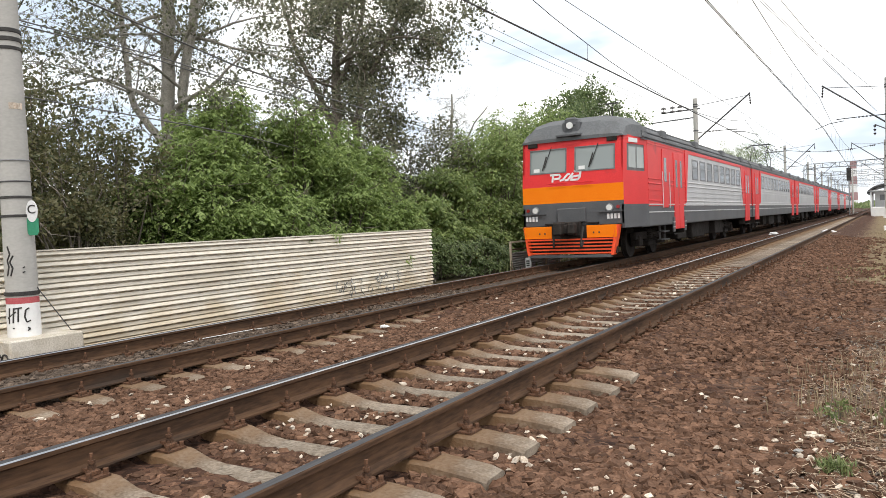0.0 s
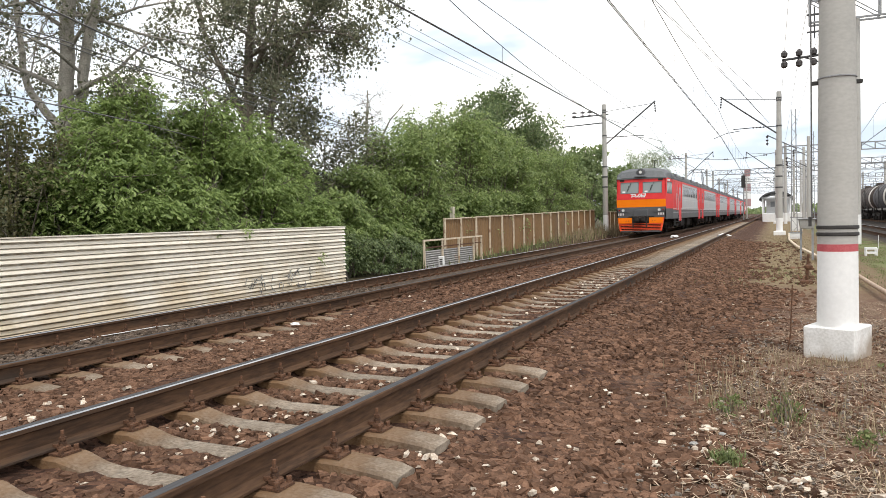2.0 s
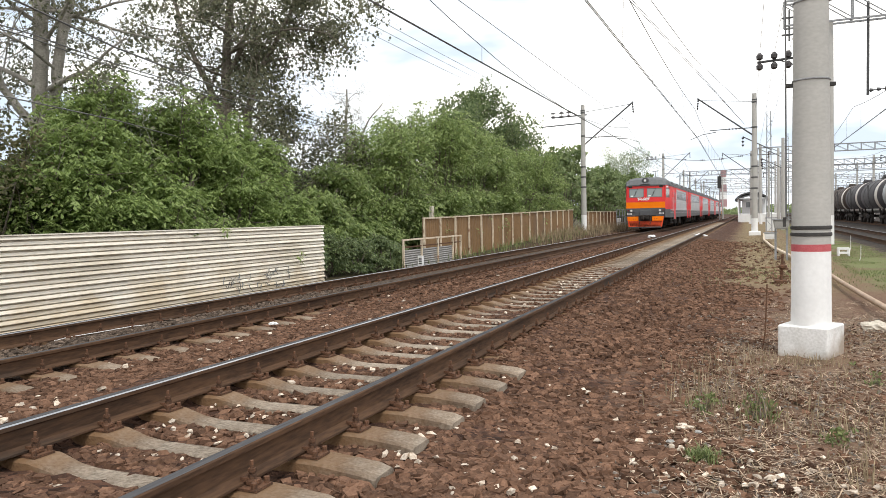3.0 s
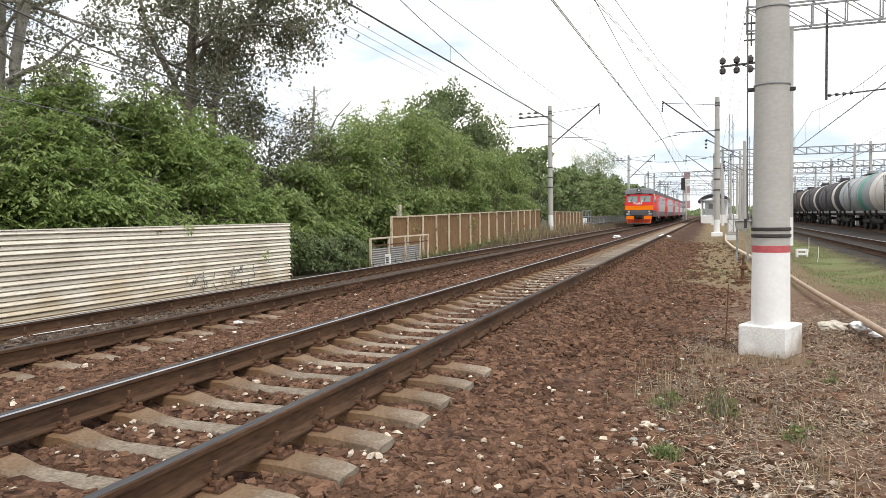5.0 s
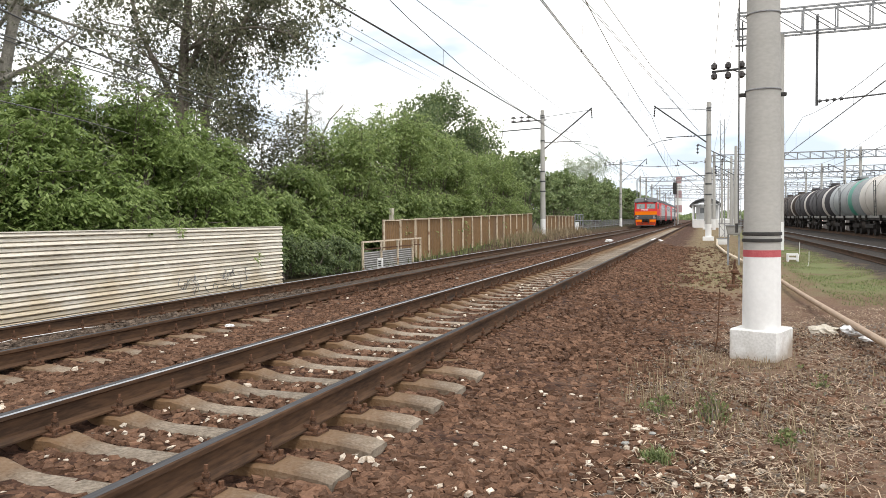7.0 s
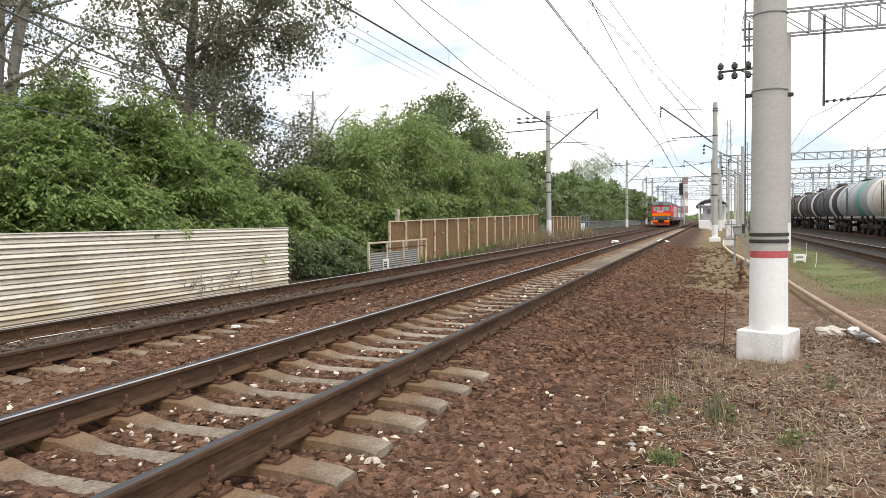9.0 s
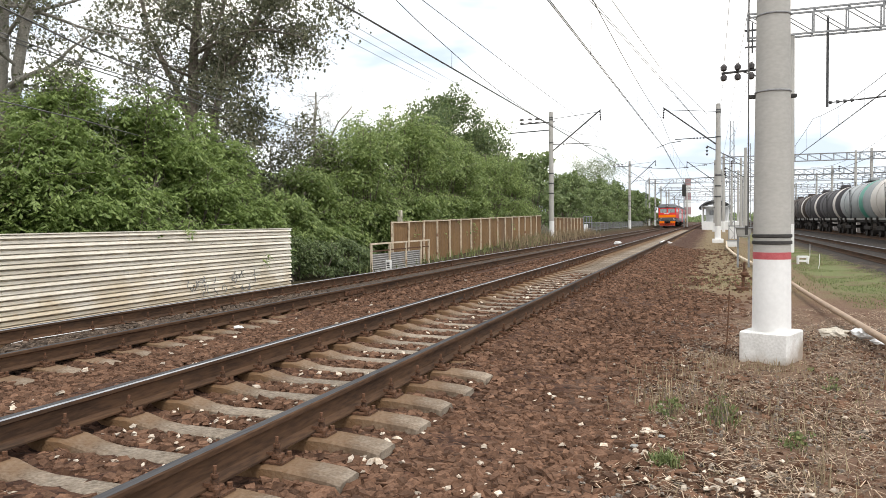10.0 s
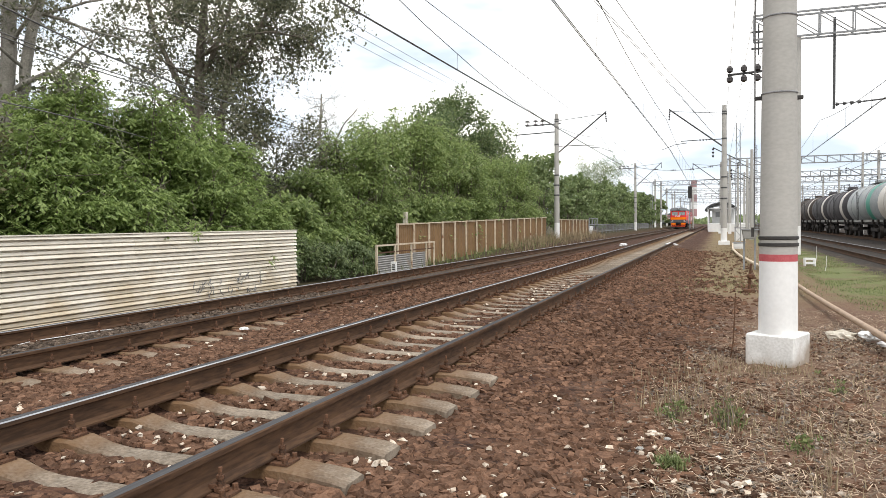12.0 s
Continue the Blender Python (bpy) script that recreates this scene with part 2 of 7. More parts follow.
M_WINFRAME = surface("window_frame_grey", (0.16, 0.16, 0.165), (0.26, 0.26, 0.265), 4, 40, 0.55, 0.1, metal=0.3)
M_LEAF_FAR = leaf_material("leaf_far_green", (0.14, 0.195, 0.08), (0.31, 0.375, 0.165), 0.48)
M_GRASS_DRY = leaf_material("grass_dry", (0.2, 0.15, 0.09), (0.4, 0.32, 0.2), 0.2, 0.8)
M_STRAW = leaf_material("straw_litter", (0.06, 0.037, 0.025), (0.62, 0.47, 0.33), 0.1, 0.9)
M_GRASS_GREEN = leaf_material("grass_green", (0.1, 0.14, 0.045), (0.25, 0.28, 0.11), 0.3, 0.7)


def ground_material():
    """Red-brown crushed stone in the track bed, trodden earth with litter of dry grass beside it, turf in the yard."""
    m = bpy.data.materials.new("ground_earth_and_stone")
    m.use_nodes = True
    n, l = m.node_tree.nodes, m.node_tree.links
    bsdf = n["Principled BSDF"]
    pos = n.new("ShaderNodeTexCoord").outputs["Object"]
    sep = n.new("ShaderNodeSeparateXYZ")
    l.new(pos, sep.inputs[0])
    def noise_node(s, d=5):
        q = n.new("ShaderNodeTexNoise")
        q.inputs["Scale"].default_value, q.inputs["Detail"].default_value = s, d
        l.new(pos, q.inputs["Vector"])
        return q.outputs["Fac"]
    def math_node(op, a, b):
        q = n.new("ShaderNodeMath")
        q.operation = op
        for i, v in enumerate((a, b)):
            if isinstance(v, (int, float)):
                q.inputs[i].default_value = v
            else:
                l.new(v, q.inputs[i])
        return q.outputs[0]
    def step(v, lo, hi):
        q = n.new("ShaderNodeMapRange")
        q.inputs[1].default_value, q.inputs[2].default_value = lo, hi
        l.new(v, q.inputs[0])
        return q.outputs[0]
    def mixed(f, a, b):
        q = n.new("ShaderNodeMix")
        q.data_type = "RGBA"
        for i, v in ((0, f), (6, a), (7, b)):
            if isinstance(v, tuple):
                q.inputs[i].default_value = (*v, 1)
            else:
                l.new(v, q.inputs[i])
        return q.outputs[2]
    vor = n.new("ShaderNodeTexVoronoi")
    vor.inputs["Scale"].default_value = 22
    l.new(pos, vor.inputs["Vector"])
    vcol = n.new("ShaderNodeSeparateColor")
    l.new(vor.outputs["Color"], vcol.inputs[0])
    n1, n2, n3, n4 = noise_node(0.5), noise_node(2.5), noise_node(11), noise_node(60)
    # darker than the loose stones: shade of the gaps between them painted in
    stone = mixed(vcol.outputs[0], (0.03, 0.016, 0.011), (0.12, 0.063, 0.041))
    # low tones of earth and litter hold painted shade of small gaps
    earth = mixed(noise_node(26), (0.03, 0.019, 0.013), (0.28, 0.17, 0.115))
    litter = mixed(n4, (0.028, 0.018, 0.012), (0.32, 0.21, 0.14))
    turf = mixed(n4, (0.07, 0.09, 0.035), (0.24, 0.25, 0.11))
    x = math_node("ADD", sep.outputs[0], math_node("MULTIPLY", math_node("SUBTRACT", n2, 0.5), 1.8))
    far = math_node("MULTIPLY", step(sep.outputs[1], 8, 11), math_node("SUBTRACT", 1.0, step(sep.outputs[1], 15, 18)))
    edge = math_node("SUBTRACT", x, math_node("MULTIPLY", far, 0.75))
    f_earth = step(edge, -1.15, -0.2)
    col = mixed(f_earth, stone, earth)
    f_lit = math_node("MULTIPLY", f_earth, step(n2, 0.44, 0.6))
    col = mixed(f_lit, col, litter)
    f_turf = math_node("MULTIPLY", math_node("MULTIPLY", step(x, 2.0, 2.8), step(sep.outputs[1], 13, 18)), step(n1, 0.3, 0.5))
    f_turf = math_node("MULTIPLY", f_turf, math_node("SUBTRACT", 1.0, step(x, 3.8, 4.6)))
    col = mixed(f_turf, col, turf)
    f_dry = math_node("MULTIPLY", math_node("MULTIPLY", step(x, -1.0, -0.2), step(sep.outputs[1], 14, 18)), math_node("SUBTRACT", 1.0, step(x, 1.6, 2.4)))
    col = mixed(math_node("MULTIPLY", f_dry, step(n3, 0.4, 0.58)), col, mixed(n4, (0.11, 0.095, 0.045), (0.38, 0.31, 0.17)))
    yard = step(x, 3.9, 4.6)
    col = mixed(yard, col, mixed(n3, (0.022, 0.019, 0.017), (0.065, 0.054, 0.046)))
    greasy = step(math_node("ABSOLUTE", math_node("ADD", sep.outputs[0], 7.54), 0.0), 0.85, 0.7)
    col = mixed(greasy, col, mixed(vcol.outputs[0], (0.035, 0.026, 0.02), (0.135, 0.1, 0.076)))
    left = math_node("SUBTRACT", 1.0, step(x, -10.8, -9.6))
    col = mixed(left, col, mixed(n4, (0.03, 0.03, 0.016), (0.09, 0.075, 0.04)))
    l.new(col, bsdf.inputs["Base Color"])
    bsdf.inputs["Roughness"].default_value = 0.95
    bsdf.inputs["Specular IOR Level"].default_value = 0.15
    bp = n.new("ShaderNodeBump")
    bp.inputs["Strength"].default_value, bp.inputs["Distance"].default_value = 0.8, 0.03
    hgt = math_node("ADD", math_node("MULTIPLY", vor.outputs["Distance"], -0.9), math_node("MULTIPLY", n4, 0.5))
    l.new(hgt, bp.inputs["Height"])
    l.new(bp.outputs["Normal"], bsdf.inputs["Normal"])
    return m


M_GROUND = ground_material()
# ---------- mesh helpers ----------
def part(name, bm, material, parent=None, label="", smooth=False):
    me = bpy.data.meshes.new(name)
    bmesh.ops.recalc_face_normals(bm, faces=bm.faces)
    bm.to_mesh(me)
    bm.free()
    for mm in (material if isinstance(material, (list, tuple)) else [material]):
        me.materials.append(mm)
    if smooth:
        me.shade_smooth()
        me.set_sharp_from_angle(angle=radians(40))
    ob = new(name, me)
    ob.parent = parent
    if label:
        tagged(ob, label)
    return ob


def shared(name, me, parent, m):
    ob = new(name, me)
    ob.parent = parent
    ob.matrix_basis = m
    return ob


def raw(name, verts, faces, material, parent=None):
    me = bpy.data.meshes.new(name)
    me.from_pydata(verts, [], faces)
    me.materials.append(material)
    ob = new(name, me)
    ob.parent = parent
    return ob


def arrays(name, verts, faces, material, parent=None):
    """A mesh from numpy arrays: verts (n, 3), faces (m, k) with k the same for all."""
    me = bpy.data.meshes.new(name)
    k = faces.shape[1]
    me.vertices.add(len(verts))
    me.vertices.foreach_set("co", np.ascontiguousarray(verts, dtype=np.float32).ravel())
    me.loops.add(faces.size)
    me.loops.foreach_set("vertex_index", np.ascontiguousarray(faces, dtype=np.int32).ravel())
    me.polygons.add(len(faces))
    me.polygons.foreach_set("loop_start", np.arange(0, faces.size, k, dtype=np.int32))
    me.update(calc_edges=True)
    me.shade_flat()
    me.materials.append(material)
    ob = new(name, me)
    ob.parent = parent
    return ob


def empty(name, label, category, at=(0, 0, 0), group="", kind=""):
    ob = new(name)
    ob.location = at
    ob.empty_display_size = 0.2
    return tagged(ob, label, category, group, kind)


def box(bm, x0, x1, y0, y1, z0, z1, bevel=0.0, mat=0):
    g = bmesh.ops.create_cube(bm, size=1.0)
    vs = g["verts"]
    for v in vs:
        v.co = ((x0 + x1) / 2 + v.co.x * (x1 - x0), (y0 + y1) / 2 + v.co.y * (y1 - y0), (z0 + z1) / 2 + v.co.z * (z1 - z0))
    fs = {f for v in vs for f in v.link_faces}
    for f in fs:
        f.material_index = mat
    if bevel:
        es = {e for v in vs for e in v.link_edges}
        bmesh.ops.bevel(bm, geom=list(es), offset=bevel, segments=1, affect="EDGES", material=-1)
    return vs


def tube(bm, p0, p1, r0, r1=None, n=8, caps=True, mat=0):
    """A tapered round bar from p0 to p1."""
    p0, p1 = Vector(p0), Vector(p1)
    r1 = r0 if r1 is None else r1
    d = (p1 - p0).normalized()
    u = d.orthogonal().normalized()
    w = d.cross(u)
    rings = []
    for p, r in ((p0, r0), (p1, r1)):
        rings.append([bm.verts.new(p + r * (math.cos(2 * math.pi * i / n) * u + math.sin(2 * math.pi * i / n) * w)) for i in range(n)])
    fs = []
    for i in range(n):
        j = (i + 1) % n
        fs.append(bm.faces.new((rings[0][i], rings[0][j], rings[1][j], rings[1][i])))
    if caps:
        fs.append(bm.faces.new(rings[0][::-1]))
        fs.append(bm.faces.new(rings[1]))
    for f in fs:
        f.material_index = mat


def lathe(bm, at, levels, n=20, mat=0):
    """A turned upright body: levels of (radius, height) round the point at."""
    rings = []
    for r, z in levels:
        rings.append([bm.verts.new((at[0] + r * math.cos(2 * math.pi * i / n), at[1] + r * math.sin(2 * math.pi * i / n), at[2] + z)) for i in range(n)])
    for a, b in zip(rings, rings[1:]):
        for i in range(n):
            j = (i + 1) % n
            f = bm.faces.new((a[i], a[j], b[j], b[i]))
            f.material_index = mat
    bm.faces.new(rings[0][::-1]).material_index = mat
    bm.faces.new(rings[-1]).material_index = mat


def extrude_y(bm, outline, y0, y1, mats=None, caps=True):
    """A bar along y with the outline (x, z)."""
    a = [bm.verts.new((x, y0, z)) for x, z in outline]
    b = [bm.verts.new((x, y1, z)) for x, z in outline]
    for i in range(len(outline)):
        j = (i + 1) % len(outline)
        f = bm.faces.new((a[i], a[j], b[j], b[i]))
        if mats:
            f.material_index = mats[i]
    if caps:
        bm.faces.new(a[::-1])
        bm.faces.new(b)


def polyline_tubes(paths, n=5):
    """Numpy tubes along many paths; each path is (points (k,3), radii (k,)). Returns verts, quads."""
    V, Q, base = [], [], 0
    ang = np.arange(n) * 2 * np.pi / n
    for pts, rad in paths:
        pts, rad = np.asarray(pts, float), np.asarray(rad, float)
        k = len(pts)
        d = np.gradient(pts, axis=0)
        d /= np.linalg.norm(d, axis=1)[:, None] + 1e-9
        ref = np.array([0.0, 0.0, 1.0]) if abs(d[0, 2]) < 0.8 else np.array([1.0, 0.0, 0.0])
        u = np.cross(d, ref)
        u /= np.linalg.norm(u, axis=1)[:, None] + 1e-9
        w = np.cross(d, u)
        ring = pts[:, None] + rad[:, None, None] * (np.cos(ang)[None, :, None] * u[:, None] + np.sin(ang)[None, :, None] * w[:, None])
        V.append(ring.reshape(-1, 3))
        i = np.arange(k - 1)[:, None] * n
        j = np.arange(n)[None]
        a, b = i + j, i + (j + 1) % n
        Q.append(np.stack([a, b, b + n, a + n], -1).reshape(-1, 4) + base)
        base += k * n
    return np.concatenate(V), np.concatenate(Q)
# ---------- ground ----------
NEAR_X, FAR_X, YARD_X, TANK_X = -3.266, -7.54, 5.9, 11.3
RAIL_Z, FAR_DZ, YARD_DZ = 0.2, -0.12, -0.1
PITCH, FIRST = 0.543, 3.03


BEND_FROM, BEND_R = 170.0, 600.0


def bend(y):
    """How far the far track has swung to the left at y."""
    return -max(0.0, y - BEND_FROM) ** 2 / (2 * BEND_R)


def smooth_step(v, a, b):
    t = np.clip((v - a) / (b - a), 0, 1)
    return t * t * (3 - 2 * t)


def ground_z(x, y):
    """Height of the ground sheet: two ballast beds, the trodden strip, the yard, the bank behind the fences."""
    x, y = np.asarray(x, float), np.asarray(y, float)
    z = np.full(np.broadcast(x, y).shape, -0.16)
    bed = smooth_step(x, -2.3, -1.1)
    fill = smooth_step(y, 5.2, 7.5) * smooth_step(x, -2.45, -2.3) * (1 - smooth_step(x, -1.7, -1.0))
    z = np.where(x > -5.2, -0.075 * (1 - bed) - 0.17 * bed + 0.075 * fill, z)
    heap = smooth_step(x, -5.6, -4.9) * (1 - smooth_step(x, -4.25, -4.05))
    z = z + np.where(x > -5.7, 0.085 * heap, 0)
    mid = smooth_step(x, -5.9, -4.9)
    z = np.where(x <= -4.9, -0.16 * (1 - mid) - 0.075 * mid, z)
    within = (np.abs(x - FAR_X) < 0.74) * 1.0
    ends = (np.abs(x - FAR_X) > 0.85) * (np.abs(x - FAR_X) < 1.5) * smooth_step(y, 9, 14)
    z = z + np.where(x < -6, 0.045 * within + 0.045 * ends, 0)
    outer = smooth_step(-x, 9.0, 9.9)
    z = np.where(x < -9.0, -0.16 - 0.09 * outer, z)
    rise = smooth_step(-x, 9.4, 10.8) * smooth_step(y, 24, 50) * 0.55
    z = z + rise
    z = z - 0.9 * smooth_step(-x, 12.5, 16)
    z = z + 0.08 * smooth_step(x, 4.0, 4.8)
    return z


def axis(stops):
    out = []
    for (a, step), (b, _) in zip(stops, stops[1:]):
        out += list(np.arange(a, b - 1e-6, step))
    return np.array(out + [stops[-1][0]])


gx = axis([(-1500, 250), (-250, 40), (-50, 6), (-20, 1), (-11, 0.25), (-9.5, 0.12), (3.0, 0.3), (15, 3), (60, 40), (260, 250), (1510, 1)])
gy = axis([(-300, 60), (0, 0.5), (1.5, 0.11), (12, 0.3), (30, 1), (80, 5), (200, 40), (600, 400), (4200, 1)])
GX, GY = np.meshgrid(gx, gy, indexing="ij")
GZ = ground_z(GX, GY)
rng = np.random.default_rng(3)
rough = np.where((GY < 14) & (GY > 1) & (GX > -10) & (GX < 3.5), 1.0, 0.0)
GZ = GZ + rough * (rng.random(GZ.shape) - 0.5) * 0.03
GZ += rough * 0.02 * np.sin(GX * 2.1 + 1.3 * np.sin(GY * 1.1)) * np.sin(GY * 1.7)
idx = np.arange(GX.size).reshape(GX.shape)
quads = np.stack([idx[:-1, :-1], idx[1:, :-1], idx[1:, 1:], idx[:-1, 1:]], -1).reshape(-1, 4)
ground = arrays("ground", np.stack([GX, GY, GZ], -1).reshape(-1, 3), quads, M_GROUND)
tagged(ground, "red-brown crushed stone and trodden earth with dry grass", "ground", kind="structure")


# ---------- tracks ----------
def rail_outline(cx, top):
    h = [(0.075, 0), (0.075, 0.012), (0.012, 0.032), (0.009, 0.132), (0.036, 0.146), (0.037, 0.172), (0.03, 0.18)]
    right = [(cx + a, top - 0.18 + b) for a, b in h]
    left = [(cx - a, top - 0.18 + b) for a, b in h[::-1]]
    return right + left


def sleeper_mesh():
    """Prestressed concrete sleeper: raised rail seats, a dipped middle, sloping sides and ends."""
    stations = [(-1.38, 0.115, 0.14, -0.045), (-1.3, 0.125, 0.15, -0.025), (-1.0, 0.12, 0.15, 0.0), (-0.6, 0.115, 0.148, 0.0), (-0.42, 0.1, 0.135, -0.04),
                (-0.25, 0.092, 0.128, -0.055), (0.25, 0.092, 0.128, -0.055), (0.42, 0.1, 0.135, -0.04), (0.6, 0.115, 0.148, 0.0), (1.0, 0.12, 0.15, 0.0), (1.3, 0.125, 0.15, -0.025), (1.38, 0.115, 0.14, -0.045)]
    bm = bmesh.new()
    rings = []
    for x, top, bot, z in stations:
        rings.append([bm.verts.new(p) for p in ((x, -bot, -0.2), (x, -top, z - 0.012), (x, -top + 0.02, z), (x, top - 0.02, z), (x, top, z - 0.012), (x, bot, -0.2))])
    for a, b in zip(rings, rings[1:]):
        for i in range(6):
            j = (i + 1) % 6
            bm.faces.new((a[i], b[i], b[j], a[j]))
    bm.faces.new(rings[0])
    bm.faces.new(rings[-1][::-1])
    bmesh.ops.recalc_face_normals(bm, faces=bm.faces)
    me = bpy.data.meshes.new("sleeper")
    bm.to_mesh(me)
    bm.free()
    me.materials.append(M_SLEEPER)
    return me


def fastening_mesh():
    """Base plate with two clamps, each with a tall bolt, washer and nut, either side of the rail foot."""
    bm = bmesh.new()
    box(bm, -0.19, 0.19, -0.07, 0.07, 0.0, 0.014)
    for s in (-1, 1):
        box(bm, s * 0.122 - 0.03, s * 0.122 + 0.03, -0.032, 0.032, 0.014, 0.046, 0.006)
        box(bm, s * 0.085 - 0.025, s * 0.085 + 0.025, -0.03, 0.03, 0.033, 0.055)
        for dy in (-0.052, 0.052):
            tube(bm, (s * 0.165, dy, 0.01), (s * 0.165, dy, 0.045), 0.016, n=6)
        tube(bm, (s * 0.115, 0, 0.046), (s * 0.115, 0, 0.07), 0.024, n=6)
        tube(bm, (s * 0.115, 0, 0.072), (s * 0.115, 0, 0.082), 0.017, n=6)
        tube(bm, (s * 0.115, 0, 0.082), (s * 0.115, 0, 0.1), 0.022, n=6)
        tube(bm, (s * 0.115, 0, 0.1), (s * 0.115, 0, 0.14), 0.011, n=6)
    bmesh.ops.recalc_face_normals(bm, faces=bm.faces)
    me = bpy.data.meshes.new("rail_fastening")
    bm.to_mesh(me)
    bm.free()
    me.materials.append(M_RUST)
    return me


SLEEPER_ME, FASTENING_ME = sleeper_mesh(), fastening_mesh()


def track(name, label, cx, dz, count, start, fastened, length, polished=True):
    root = empty(name, label, "railway track", kind="structure")
    top = RAIL_Z + dz
    for s in (-1, 1):
        bm = bmesh.new()
        o = rail_outline(cx + s * 0.7965, top)
        mats = [0] * len(o)
        mats[6] = 1 if polished else 0
        mats[5 if s < 0 else 7] = 2 if polished else 0
        y0 = -6
        for y1 in ([BEND_FROM + 12 * k for k in range(21)] if cx == FAR_X else [length]):
            extrude_y(bm, o, y0, y1, mats, False)
            y0 = y1
        bmesh.ops.remove_doubles(bm, verts=bm.verts, dist=0.0005)
        if cx == FAR_X:
            for v in bm.verts:
                v.co.x += bend(v.co.y)
        part("rail", bm, [M_RAIL, M_RAIL_TOP, M_RAIL_SHINE], root, "worn steel rail with a polished running surface")
    r = random.Random(name)
    for i in range(count):
        y = start + PITCH * i
        m = pose(cx + r.uniform(-0.015, 0.015), y, dz, 0, r.uniform(-0.5, 0.5), r.uniform(-0.8, 0.8))
        sl = shared("sleeper", SLEEPER_ME, root, m)
        if i < fastened:
            for s in (-1, 1):
                shared("rail_fastening", FASTENING_ME, sl, pose(s * 0.7965, 0, 0.002))
    return root


track("track_near", "straight railway track on dipped concrete sleepers", NEAR_X, 0.0, 210, FIRST - 16 * PITCH, 62, 420)
track("track_far", "railway track on half-buried concrete sleepers", FAR_X, FAR_DZ, 124, FIRST - 16 * PITCH, 54, 420)
track("track_yard", "dark yard track beside the grass", YARD_X, YARD_DZ, 130, 18.0, 0, 420, True)
track("track_tank_siding", "dark siding under the tank wagons", TANK_X, YARD_DZ, 120, 25.0, 0, 420, True)


# ---------- loose stones ----------
def stones(name, label, pts, sizes, material, seed, flat=0.7, jag=0.21):
    """Many angular stones in one mesh: squashed blocks with pushed corners."""
    g = np.random.default_rng(seed)
    v = np.array([(-1, -1, -1), (1, -1, -1), (1, 1, -1), (-1, 1, -1), (-1, -1, 1), (1, -1, 1), (1, 1, 1), (-1, 1, 1)], float) * 0.66
    f = np.array([(0, 3, 2, 1), (4, 5, 6, 7), (0, 1, 5, 4), (1, 2, 6, 5), (2, 3, 7, 6), (3, 0, 4, 7)])
    f = np.concatenate([f[:, [0, 1, 2]], f[:, [0, 2, 3]]])
    n = len(pts)
    w = v[None] + g.normal(0, jag, (n, 8, 3))
    pinch = g.random((n, 1)) < 0.4
    w[:, 4:, :2] *= np.where(pinch, 0.6, 0.88)[:, :, None]
    w[:, :, 0] *= g.uniform(0.8, 1.35, (n, 1))
    w[:, :, 2] *= flat * g.uniform(0.75, 1.2, (n, 1))
    ang = g.uniform(0, 2 * np.pi, n)
    tip = g.uniform(-0.6, 0.6, n)
    c, s = np.cos(tip)[:, None], np.sin(tip)[:, None]
    y, z = w[:, :, 1] * c - w[:, :, 2] * s, w[:, :, 1] * s + w[:, :, 2] * c
    c, s = np.cos(ang)[:, None], np.sin(ang)[:, None]
    x, y = w[:, :, 0] * c - y * s, w[:, :, 0] * s + y * c
    w = np.stack([x, y, z], -1) * sizes[:, None, None] + pts[:, None]
    faces = (f[None] + 8 * np.arange(n)[:, None, None]).reshape(-1, 3)
    ob = arrays(name, w.reshape(-1, 3), faces, material)
    return tagged(ob, label, "stones", kind="stuff")


def off_sleepers(x, y):
    """True where no sleeper top lies under (x, y)."""
    ok = np.ones(len(x), bool)
    for cx, y0 in ((NEAR_X, FIRST), (FAR_X, FIRST)):
        d = np.abs((y - y0 + PITCH / 2) % PITCH - PITCH / 2)
        limit = 0.125 if cx == NEAR_X else 0.1
        reach = np.where(cx == NEAR_X, 1.4, 1.38)
        ok &= ~((x - cx < reach) & (x - cx > (-0.9 if cx == NEAR_X else 0.7)) & (d < limit) & ((x < -2.35) | (y < 6.6) | ((cx != NEAR_X) & (y < 13))))
    for rx in (NEAR_X - 0.7965, NEAR_X + 0.7965, FAR_X - 0.7965, FAR_X + 0.7965):
        ok &= np.abs(x - rx) > 0.1
    return ok


def scatter(n, x0, x1, y0, y1, seed, power=1.0):
    g = np.random.default_rng(seed)
    return g.uniform(x0, x1, n), y0 + (y1 - y0) * g.random(n) ** power, g


